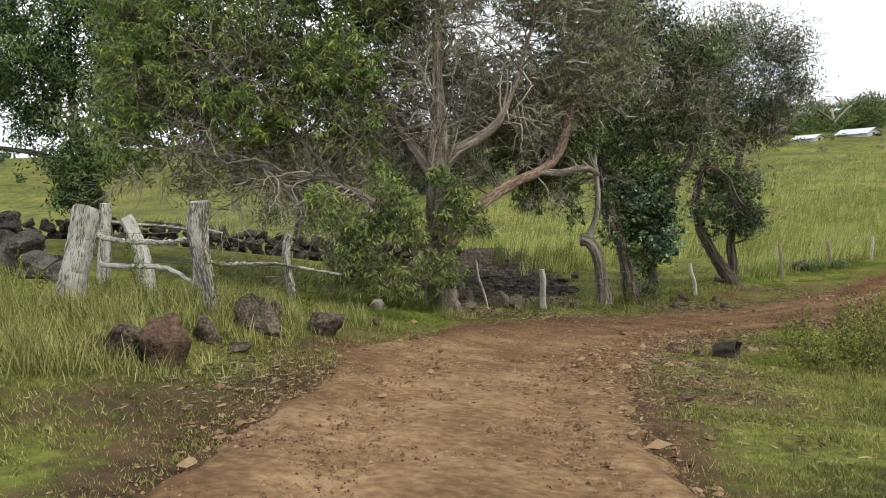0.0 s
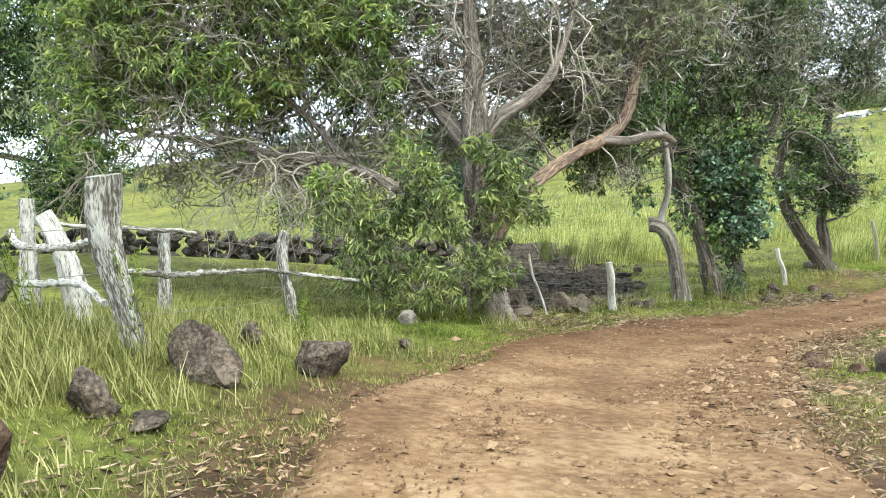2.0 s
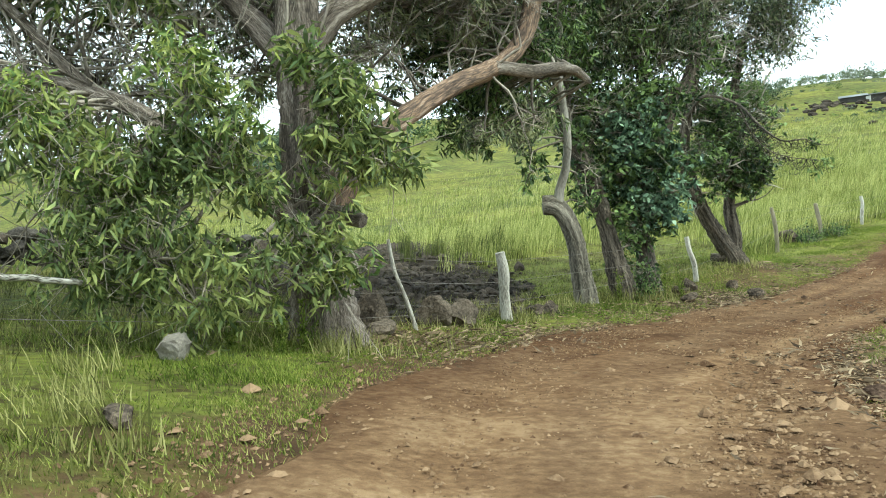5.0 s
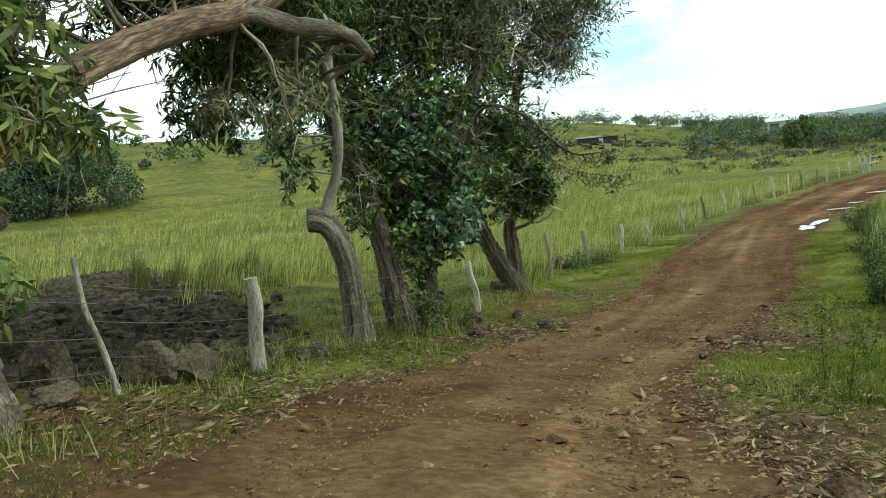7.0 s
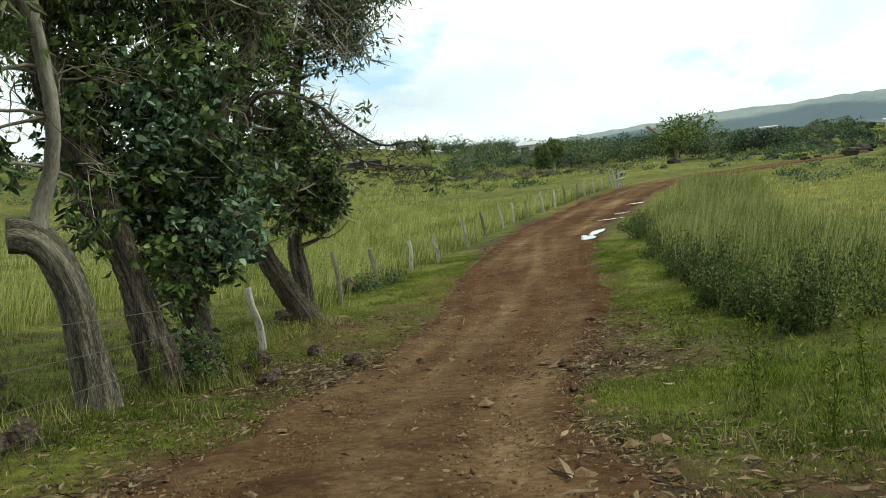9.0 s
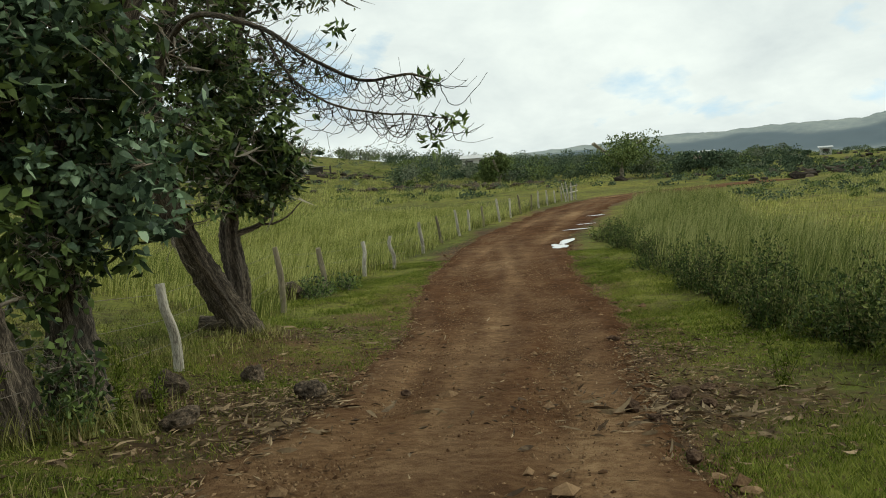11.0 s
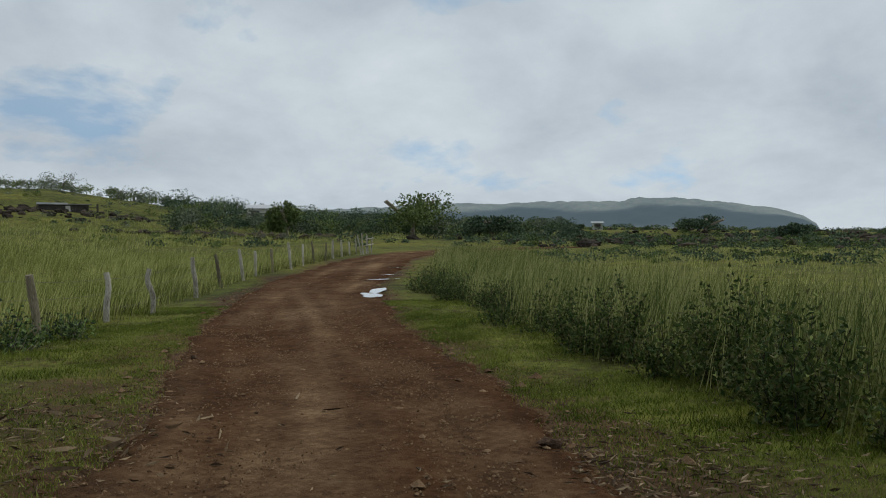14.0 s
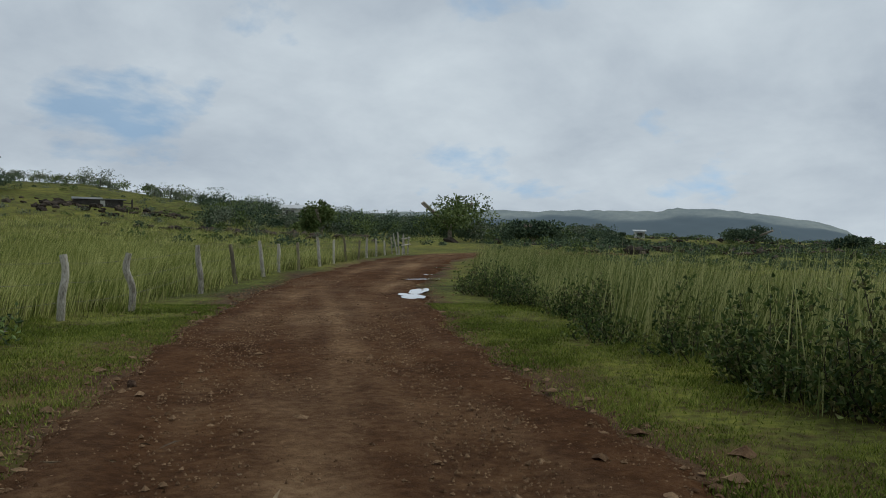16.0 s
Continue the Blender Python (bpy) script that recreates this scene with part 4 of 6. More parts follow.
# twin-trunked tree wrapped in climbing leaves
rng = np.random.RandomState(23)
tree = empty("ivy_clad_tree", "twin-trunked dark tree wrapped in blue-green climbing leaves", "tree")
z0, z1 = base(5.2, 23.2), base(5.78, 23.75)
TWIN_A = [(5.22, 23.22, z0 - 0.1, 0.33), (5.17, 23.23, z0 + 0.2, 0.25), (5.07, 23.26, -1.6, 0.19), (4.93, 23.3, -0.9, 0.17), (4.74, 23.36, -0.2, 0.165), (4.58, 23.4, 0.4, 0.155), (4.46, 23.5, 1.1, 0.14), (4.5, 23.7, 2.4, 0.11), (4.6, 24.0, 4.0, 0.07), (4.9, 24.1, 6.0, 0.03)]
TWIN_B = [(5.88, 23.75, z1 - 0.1, 0.30), (5.86, 23.74, z1 + 0.25, 0.24), (5.85, 23.74, -1.83, 0.19), (5.80, 23.75, -1.2, 0.17), (5.95, 23.85, -0.4, 0.16), (6.4, 24.0, 0.2, 0.15), (6.7, 24.0, 1.0, 0.14), (7.2, 24.1, 1.5, 0.12), (7.6, 24.3, 2.6, 0.09), (8.0, 24.6, 4.0, 0.05)]
TWIN_C = [(6.45, 24.0, 0.2, 0.10), (6.3, 24.1, 1.4, 0.09), (6.1, 24.2, 3.0, 0.07), (6.2, 24.2, 5.2, 0.03)]
for p in (TWIN_A, TWIN_B):
    limb(tree, "trunk", p, M_DARK_BARK, rng, 28, 0.05, 0.34)
limb(tree, "limb", TWIN_C, M_DARK_BARK, rng, 10)
IVY = [(6.20, 23.2, -0.55, 0.36), (6.12, 23.25, -0.98, 0.30), (5.90, 23.35, -0.80, 0.28), (6.34, 23.2, -0.9, 0.22), (5.53, 23.3, 0.08, 0.3), (5.69, 23.3, 0.45, 0.3), (6.3, 23.4, 0.05, 0.28), (5.14, 23.45, 0.95, 0.3), (5.36, 23.4, -0.35, 0.2)]
DARK_IVY = [(5.32, 23.4, 0.64, 0.3), (6.01, 23.25, -0.1, 0.32), (5.7, 23.35, -0.45, 0.24), (6.15, 23.25, 0.4, 0.28), (5.9, 23.4, 0.85, 0.34), (5.6, 23.6, 1.3, 0.45), (4.95, 23.6, 1.4, 0.35), (6.4, 23.7, 1.3, 0.4), (4.82, 23.25, -0.55, 0.2), (4.7, 23.2, 0.1, 0.26), (5.25, 23.15, -0.1, 0.28), (4.6, 23.3, 0.7, 0.3), (6.4, 23.65, -0.3, 0.3), (6.3, 23.7, 0.2, 0.3), (5.2, 23.2, -0.85, 0.16), (5.5, 23.6, -1.15, 0.16), (5.72, 23.45, -1.3, 0.18), (6.0, 23.6, -1.25, 0.2), (6.2, 23.7, -0.9, 0.24)]
for clumps, mat, label in ((IVY + DARK_IVY[:6:2], M_IVY, "broad blue-green climbing leaves"), (DARK_IVY[1:6:2] + DARK_IVY[6:], M_DARK_LEAF, "dark green climbing leaves")):
    crown(tree, [TWIN_A, TWIN_B, TWIN_C], clumps, rng, mat, M_TWIG, 3000, 0.14, 0.060, 0.5, 30, 0.15, label, "climbing_leaves", 0.26, 7, True)
crown(tree, [TWIN_A, TWIN_B], [(5.59, 23.34, -1.2, 0.24), (5.31, 23.4, -1.9, 0.22), (5.6, 23.4, -2.1, 0.26), (5.45, 23.3, -1.5, 0.2), (5.8, 23.4, -1.5, 0.16)], rng, M_DARK_LEAF, M_TWIG, 1500, 0.10, 0.05, 0.6, 120, 0.5, "hanging stalks and small leaves on the trunks", "trailing_growth", 0.12, 0, True)
crown(tree, [TWIN_A, TWIN_B], [(5.3, 23.55, -0.6, 0.3), (5.35, 23.5, -1.0, 0.25), (5.42, 23.5, -1.4, 0.2), (4.95, 23.5, -0.1, 0.28), (4.75, 23.5, 0.5, 0.3), (5.1, 23.8, 0.0, 0.4), (4.95, 23.8, 0.6, 0.45), (5.6, 23.9, 0.2, 0.5), (5.5, 23.9, -0.4, 0.35), (5.0, 24.0, 1.2, 0.5), (5.8, 24.0, 1.0, 0.6)], rng, M_DARK_LEAF, M_TWIG, 2600, 0.13, 0.06, 0.5, 30, 0.1, "shaded dark leaves between the trunks", "inner_growth", 0.2)
TOP = [(5.0, 24.0, 3.0, 1.1), (6.0, 24.1, 3.7, 1.3), (7.1, 24.2, 3.4, 1.1), (6.2, 24.3, 2.3, 1.0), (4.6, 24.0, 4.4, 1.2), (6.0, 24.2, 5.4, 1.5), (7.6, 24.4, 4.8, 1.2), (7.4, 24.2, 2.3, 0.7), (4.6, 24.1, 2.0, 0.7), (5.2, 24.1, 6.6, 1.4)]
crown(tree, [TWIN_A, TWIN_B, TWIN_C], TOP[3:], rng, M_DARK_LEAF, M_TWIG, 1800, 0.15, 0.05, 0.8, 36, 0.3, "dark green upper leaves", "upper_crown")
crown(tree, [TWIN_A, TWIN_B, TWIN_C], TOP[:3] + [(5.6, 23.7, 2.7, 0.6), (7.0, 23.9, 2.6, 0.5), (4.3, 23.7, 2.6, 0.7), (5.2, 23.8, 2.0, 0.6), (6.6, 24.0, 2.3, 0.6)], rng, M_UPPER, M_TWIG, 1700, 0.14, 0.036, 0.8, 46, 0.4, "grey-green upper leaves among dead twigs")

dead_wood(tree, [TWIN_A, TWIN_B, TWIN_C], 90, rng, (0.5, 1.5), 0.9)
twig_haze(tree, TOP, 520, rng)

# leaning tree with two stems from one foot
rng = np.random.RandomState(24)
tree = empty("leaning_tree", "leaning dark tree with two stems and a bare twisted branch", "tree")
z0 = base(9.15, 27.05)
LEAN_A = [(9.3, 27.05, z0, 0.27), (9.05, 27.0, -2.45, 0.22), (8.7, 26.9, -1.9, 0.18), (8.35, 26.8, -1.3, 0.155), (8.1, 26.7, -0.6, 0.13), (8.05, 26.6, 0.4, 0.11), (8.5, 26.6, 1.8, 0.08), (9.0, 26.8, 3.6, 0.04)]
LEAN_B = [(9.2, 27.1, z0 + 0.2, 0.17), (9.3, 27.15, -2.2, 0.15), (9.25, 27.2, -1.5, 0.14), (9.4, 27.2, -0.6, 0.12), (9.5, 27.2, 0.6, 0.10), (9.9, 27.2, 2.2, 0.07), (10.6, 27.1, 3.8, 0.03)]
LEAN_C = [(9.3, 27.15, -1.45, 0.05), (9.62, 27.05, -1.35, 0.036), (9.9, 27.0, -1.12, 0.026), (10.1, 27.0, -0.8, 0.018), (10.3, 26.95, -0.6, 0.01)]
LEAN_STUB = [(9.1, 27.0, -2.62, 0.13), (8.9, 27.1, -2.64, 0.11), (8.7, 27.25, -2.6, 0.09)]
REACH = [(8.06, 26.6, 0.6, 0.045), (8.17, 25.7, 1.18, 0.036), (8.44, 24.73, 0.93, 0.028), (8.4, 23.92, 0.54, 0.022), (8.33, 23.25, 0.24, 0.019), (8.37, 22.78, 0.07, 0.015), (8.51, 22.3, 0.07, 0.011), (8.62, 22.08, -0.05, 0.006)]
REACH_LOW = [(8.46, 24.65, 0.88, 0.018), (8.39, 24.03, 0.27, 0.015), (8.33, 23.36, -0.06, 0.012), (8.39, 22.76, -0.23, 0.010), (8.49, 22.32, -0.29, 0.008), (8.67, 22.02, -0.37, 0.005)]
for p in (LEAN_A, LEAN_B):
    limb(tree, "trunk", p, M_DARK_BARK, rng, 28, 0.05, 0.34)
for p in (LEAN_C, LEAN_STUB, REACH, REACH_LOW, [(9.62, 27.05, -1.35, 0.02), (9.95, 26.9, -1.3, 0.014), (10.25, 26.8, -1.05, 0.007)]):
    limb(tree, "limb", p, M_DARK_BARK, rng, 8, 0.1, 0.08)
Q_CLUMPS = [(9.0, 26.8, -0.3, 0.75), (9.7, 26.9, -0.6, 0.6), (8.4, 26.7, 1.0, 0.75), (9.8, 26.9, 0.7, 0.65), (9.4, 27.0, 2.2, 1.0), (8.2, 26.3, 0.0, 0.6), (8.6, 26.4, -0.9, 0.3), (9.5, 26.6, -0.55, 0.35), (9.25, 26.5, -0.85, 0.26), (9.75, 26.7, -0.75, 0.28), (9.6, 26.6, -0.15, 0.4), (9.3, 26.6, 0.35, 0.45), (8.8, 26.2, 0.9, 0.4), (9.84, 26.6, -0.77, 0.26), (9.68, 26.7, -0.4, 0.34), (9.37, 26.9, -0.95, 0.22), (9.11, 27.0, -0.16, 0.42), (8.9, 27.1, 0.3, 0.42), (9.92, 26.5, -0.45, 0.26), (9.3, 26.9, 0.4, 0.4), (8.79, 27.1, -0.36, 0.3)]
crown(tree, [LEAN_A, LEAN_B, LEAN_C], Q_CLUMPS, rng, M_DARK_LEAF, M_TWIG, 1900, 0.135, 0.052, 0.45, 40, 0.2, "dark glossy leaves", spray=0.18, tuft=6, broad=True)
Q_TOP = [(9.4, 27.0, 3.8, 1.3), (10.6, 26.9, 2.9, 0.9), (11.2, 26.8, 3.6, 1.0), (8.5, 26.9, 2.9, 1.0), (10.6, 26.6, 2.3, 0.6), (9.6, 26.9, 5.4, 1.4), (11.0, 26.8, 5.0, 1.1), (8.3, 26.6, 4.6, 1.2)]
crown(tree, [LEAN_A, LEAN_B], Q_TOP, rng, M_UPPER, M_TWIG, 1700, 0.14, 0.036, 0.7, 44, 0.4, "grey-green upper leaves among dead twigs", "upper_crown")
sh, tips = Shape(), []
path = np.vstack([spline(REACH, 0.1)[18:, :3], spline(REACH_LOW, 0.1)[3:, :3]])
u = np.linspace(0, 1, 14)[:, None]
for k in range(150):
    a = path[rng.randint(len(path))]
    turn, wide, drop = rng.uniform(-0.9, 0.9) + rng.choice((-0.6, -0.6, 2.5)), rng.uniform(0.12, 0.55), rng.uniform(0.03, 0.24)
    ahead = np.array([math.cos(turn), math.sin(turn), 0.0])
    ln = a + ahead * wide * u**1.2 + np.array([0, 0, 1.0]) * (-drop * 4 * u * (1 - u) * (1.3 - 0.6 * u) + rng.uniform(-0.14, 0.10) * u**2) + np.cumsum(rng.normal(scale=0.006, size=(14, 3)), axis=0)
    tube(sh, ln, np.linspace(0.0045, 0.0022, 14), 4, cap=False)
    b = ln[rng.randint(5, 13)]
    w = rng.normal(scale=0.09, size=3)
    tube(sh, spline([b, b + w * 0.6 + (0, 0, -0.03), b + w * 1.4], 0.04), 0.002, 3, cap=False)
sh.thing("bare_branchwork", M_DARK_TWIG, tree, "curling leafless twigs", kind="stuff")
for c, k in (((8.68, 22.01, -0.37), 34), ((8.60, 22.21, -0.02), 38), ((8.55, 22.15, -0.51), 22), ((8.43, 23.27, 0.62), 26)):
    sh = Shape()
    at = np.array(c) + rng.normal(scale=(0.06, 0.06, 0.045), size=(k, 3))
    leaves(sh, at, rng.normal(size=(k, 3)) + (0, 0, -0.3), 0.11, 0.038, rng)
    sh.thing("leaf_tuft", M_DARK_LEAF, tree, "last green tuft at the branch tip", kind="stuff", smooth=False)

dead_wood(tree, [LEAN_A, LEAN_B], 40, rng, (0.3, 0.9), 0.6)
twig_haze(tree, Q_TOP + Q_CLUMPS[:5], 420, rng)

# dark trees behind the corral
rng = np.random.RandomState(25)
tree = empty("dark_tree", "dense dark spreading tree behind the corral", "tree")
z0 = base(-10.2, 23.2)
DT = [(-10.2, 23.2, z0, 0.3), (-10.15, 23.1, 1.3, 0.22), (-10.4, 23.1, 2.6, 0.17), (-10.6, 23.1, 4.5, 0.1), (-10.4, 23.1, 7.0, 0.04)]
DT2 = [(-10.3, 23.1, 2.0, 0.12), (-11.5, 23.0, 2.9, 0.09), (-13.0, 22.8, 3.3, 0.06), (-14.5, 22.8, 3.9, 0.03)]
limb(tree, "trunk", DT, M_DARK_BARK, rng, 12)
limb(tree, "limb", DT2, M_DARK_BARK, rng, 8)
crown(tree, [DT, DT2], [(-10.5, 22.8, 3.0, 1.1), (-11.7, 23.0, 3.9, 0.9), (-11.3, 23.0, 5.7, 1.7), (-9.6, 23.0, 5.3, 1.5), (-9.5, 22.9, 2.6, 0.8), (-10.6, 22.6, 1.7, 0.7), (-13.3, 23.0, 5.4, 1.4), (-9.8, 23.1, 7.4, 1.6), (-12.3, 23.0, 7.2, 1.5), (-8.6, 23.2, 6.4, 1.3), (-8.4, 23.2, 4.2, 1.0)], rng, M_DARK_LEAF, M_TWIG, 2300, 0.16, 0.055, 0.5, 20, 0.1, "dense dark leaves")
tree = empty("small_dark_tree", "small dark tree by the stone wall", "tree")
z0 = base(-5.3, 27)
DT = [(-5.3, 27.0, z0, 0.2), (-5.3, 27.0, -0.2, 0.14), (-5.1, 27.0, 0.7, 0.1), (-5.0, 27.0, 2.4, 0.04)]
limb(tree, "trunk", DT, M_DARK_BARK, rng, 10)
crown(tree, [DT], [(-5.9, 27.0, 0.7, 0.75), (-4.5, 27.0, 1.1, 0.9), (-5.2, 27.0, 1.9, 1.0), (-3.8, 27.0, 0.2, 0.6), (-4.9, 26.6, 0.2, 0.5)], rng, M_DARK_LEAF, M_TWIG, 1300, 0.13, 0.045, 0.5, 16, 0.1)

# ---- fences ----


def post(parent, x, y, z, tx, ty, tz, r0, r1, rng, mat=M_POST, name="post", bend=0.03, label=""):
    """A weathered round post from its foot to its top."""
    p = spline([(x, y, z - 0.25, r0), (x + (tx - x) * 0.4 + rng.uniform(-bend, bend), y + (ty - y) * 0.4 + rng.uniform(-bend, bend), z + (tz - z) * 0.35, r0 * 0.95), (x + (tx - x) * 0.72 + rng.uniform(-bend, bend) * 0.8, y + (ty - y) * 0.72 + rng.uniform(-bend, bend) * 0.8, z + (tz - z) * 0.72, (r0 + r1) / 2 * rng.uniform(0.9, 1.1)), (tx, ty, tz, r1)], 0.07)
    sh = Shape()
    g = tube(sh, p[:, :3], p[:, 3], 12, rng, 0.13)
    return with_grain(sh.thing(name, mat, parent, label), g)


def strand(parent, a, b, sag=0.03, r=0.0028, name="wire", mat=None, rng=None):
    u = np.linspace(0, 1, 9)[:, None]
    ln = np.asarray(a) * (1 - u) + np.asarray(b) * u
    ln[:, 2] -= sag * 4 * (u * (1 - u))[:, 0]
    sh = Shape()
    tube(sh, ln, r, 4, cap=False)
    return sh.thing(name, mat or M_WIRE, parent)


rng = np.random.RandomState(31)
corral = empty("corral_fence", "weathered grey corral fence of thick posts and crooked poles", "fence")
CORRAL = [(-4.08, 9.0, -3.72, 9.1, 1.53, 0.165, 0.15, 0.02), (-5.0, 12.0, -4.84, 12.04, 1.54, 0.095, 0.09, 0.0), (-4.0, 11.3, -4.22, 11.26, 1.34, 0.12, 0.10, 0.05), (-2.27, 8.92, -2.30, 8.88, 1.52, 0.088, 0.122, -0.075), (-4.0, 13.2, -3.88, 13.29, 0.93, 0.085, 0.075, 0.0), (-2.48, 13.8, -2.46, 13.8, 0.74, 0.07, 0.07, -0.11)]
for x, y, tx, ty, tz, r0, r1, bow in CORRAL:
    z = float(ground(x, y))
    p = spline([(x, y, z - 0.25, r0), (x + (tx - x) * 0.3 + bow * 0.6, y + (ty - y) * 0.3, z + (tz - z) * 0.3, r0 * 1.02), (x + (tx - x) * 0.6 + bow, y + (ty - y) * 0.6, z + (tz - z) * 0.6, (r0 + r1) / 2), (x + (tx - x) * 0.85 + bow * 0.7, y + (ty - y) * 0.85, z + (tz - z) * 0.85, r1), (tx, ty, tz, r1 * 0.97)], 0.04)
    sh = Shape()
    g = tube(sh, p[:, :3] + rng.normal(scale=0.003, size=(len(p), 3)), p[:, 3], 26, rng, 0.22)
    with_grain(sh.thing("post", M_POST, corral, "thick cracked grey post with a sawn top"), g)
for pts, r in (([(-4.98, 11.85, 1.21), (-4.78, 11.65, 1.05), (-4.12, 10.95, 1.01), (-3.23, 9.99, 1.01), (-2.5, 9.06, 1.09)], 0.045),
               ([(-4.83, 11.62, 0.65), (-4.25, 11.07, 0.65), (-3.25, 9.97, 0.7), (-2.85, 9.47, 0.66), (-2.6, 9.15, 0.58)], 0.042),
               ([(-4.96, 12.06, 1.28), (-4.69, 12.39, 1.2), (-4.2, 12.9, 1.07), (-3.75, 13.2, 0.97), (-3.55, 13.45, 0.88)], 0.03),
               ([(-2.47, 9.05, 0.79), (-2.5, 9.5, 0.77), (-2.66, 10.67, 0.61), (-2.7, 11.89, 0.49), (-2.6, 13.3, 0.3), (-2.32, 14.19, 0.09), (-1.82, 15.16, -0.18)], 0.034)):
    p = spline(pts, 0.1)
    sh = Shape()
    g = tube(sh, p + rng.normal(scale=0.006, size=p.shape), np.linspace(r, r * 0.7, len(p)), 8, rng, 0.14)
    with_grain(sh.thing("rail", M_POST, corral, "crooked barkless pole rail"), g)
for k in (0.25, 0.55, 0.85):
    strand(corral, (-2.5, 9.4, 0.15 + 1.2 * k), (-2.6, 14.2, -0.45 + 1.1 * k))
    strand(corral, (-3.9, 9.0, 0.3 + 1.2 * k), (-2.5, 9.4, 0.15 + 1.2 * k), 0.05)
    strand(corral, (-2.6, 14.2, -0.45 + 1.1 * k), (0.85, 18.2, -1.6 + 0.95 * k), 0.06)

rng = np.random.RandomState(32)
fence = empty("field_fence", "long wire fence on thin crooked wooden stakes along the road", "fence")
stick = spline([(0.96, 18.2, -1.75, 0.032), (0.86, 18.2, -1.2, 0.030), (0.76, 18.2, -0.8, 0.028), (0.73, 18.2, -0.4, 0.024)], 0.05)
sh = Shape()
g = tube(sh, stick[:, :3], stick[:, 3], 8, rng, 0.1)
with_grain(sh.thing("stake", M_STAKE, fence, "thin crooked stick"), g)
STAKES = [(2.30, 19.65, 2.31, 19.65, 1.0, 0.085), (7.6, 25.65, 7.5, 25.69, 1.03, 0.06), (12.2, 30.7, 12.15, 30.73, 1.32, 0.062), (15.3, 33.6, 15.2, 33.66, 1.05, 0.07), (17.6, 34.95, 17.66, 35.0, 1.0, 0.068), (19.35, 35.75, 19.36, 35.8, 1.02, 0.062)]
tops = [(0.75, 18.2, -0.5)]
for x, y, tx, ty, h, r in STAKES:
    z = float(ground(x, y))
    post(fence, x, y, z, tx, ty, z + h, r, r * 0.85, rng, M_STAKE if x < 9 or x > 17 else M_POST_DARK, "stake", 0.05)
    tops.append((tx, ty, z + h))
ROW = [(24.1, 39.6), (28.0, 42.6), (30.5, 44.0), (32.6, 45.4), (34.9, 46.6), (38.0, 48.2), (41.2, 50.2), (44.5, 52.2), (47.8, 54.1), (51.0, 56.0), (54.5, 58.0), (57.8, 59.8), (60.5, 61.2), (63, 62.4)]
for x, y in ROW:
    z, h = float(ground(x, y)), rng.uniform(1.05, 1.35)
    tx, ty = x + rng.uniform(-0.22, 0.06), y + rng.uniform(-0.1, 0.1)
    post(fence, x, y, z, tx, ty, z + h, rng.uniform(0.062, 0.085), 0.055, rng, M_STAKE if rng.rand() < 0.75 else M_POST_DARK, "stake", 0.025)
    tops.append((tx, ty, z + h))
for a, b in zip(tops, tops[1:]):
    for k in (0.12, 0.42, 0.72):
        strand(fence, (a[0], a[1], a[2] - k), (b[0], b[1], b[2] - k), 0.03)

# ---- rocks ----


def boulder(x, y, size, seed, mat, label, category="boulder", group="", sink=0.3, detail=3, lift=0.0):
    g = np.random.RandomState(seed)
    sh = Shape()
    rock(sh, (0, 0, size[2] * (1 - sink)), np.array(size) * 1.02, g, 0.26, detail)
    ob = sh.thing("boulder", mat, label=label, category=category, group=group, smooth=False)
    ob.location = Vector((x, y, float(surface(x, y)) + lift)) * K
    return ob


BROWN, GREY, BLACK = "weathered red-brown lava boulder in the grass", "pale grey stone at the road edge", "dark brown lava stone on the verge"
for k, (x, y, a, b, c) in enumerate([(-2.25, 6.42, 0.21, 0.17, 0.20), (-2.55, 6.5, 0.12, 0.12, 0.1), (-1.92, 7.6, 0.16, 0.13, 0.17), (-1.72, 8.72, 0.27, 0.2, 0.29), (-1.2, 9.85, 0.24, 0.2, 0.27), (-3.3, 9.8, 0.16, 0.14, 0.14), (-1.62, 7.55, 0.13, 0.11, 0.05), (-1.95, 10.35, 0.1, 0.08, 0.13), (-2.3, 11.2, 0.15, 0.12, 0.09), (-0.9, 12.6, 0.1, 0.08, 0.08)]):
    boulder(x, y, (a * 1.12, b * 1.1, c), 100 + k, M_ROCK, BROWN, group="boulders along the bank", sink=0.48)
boulder(-1.88, 6.42, (0.19, 0.19, 0.31), 97, M_RED_ROCK, "smooth red-brown boulder on the bank", group="boulders along the bank", sink=0.45)
for k, (x, y, a, b, c) in enumerate([(-1.25, 15.2, 0.17, 0.15, 0.15), (-0.17, 16.6, 0.2, 0.17, 0.17), (0.2, 16.85, 0.24, 0.16, 0.1), (0.5, 17.7, 0.24, 0.18, 0.1)]):
    boulder(x, y, (a, b, c), 120 + k, M_TAN_ROCK if k else M_PALE_ROCK, GREY if k == 0 else "brownish stone at the foot of the eucalyptus", group="stones by the eucalyptus")
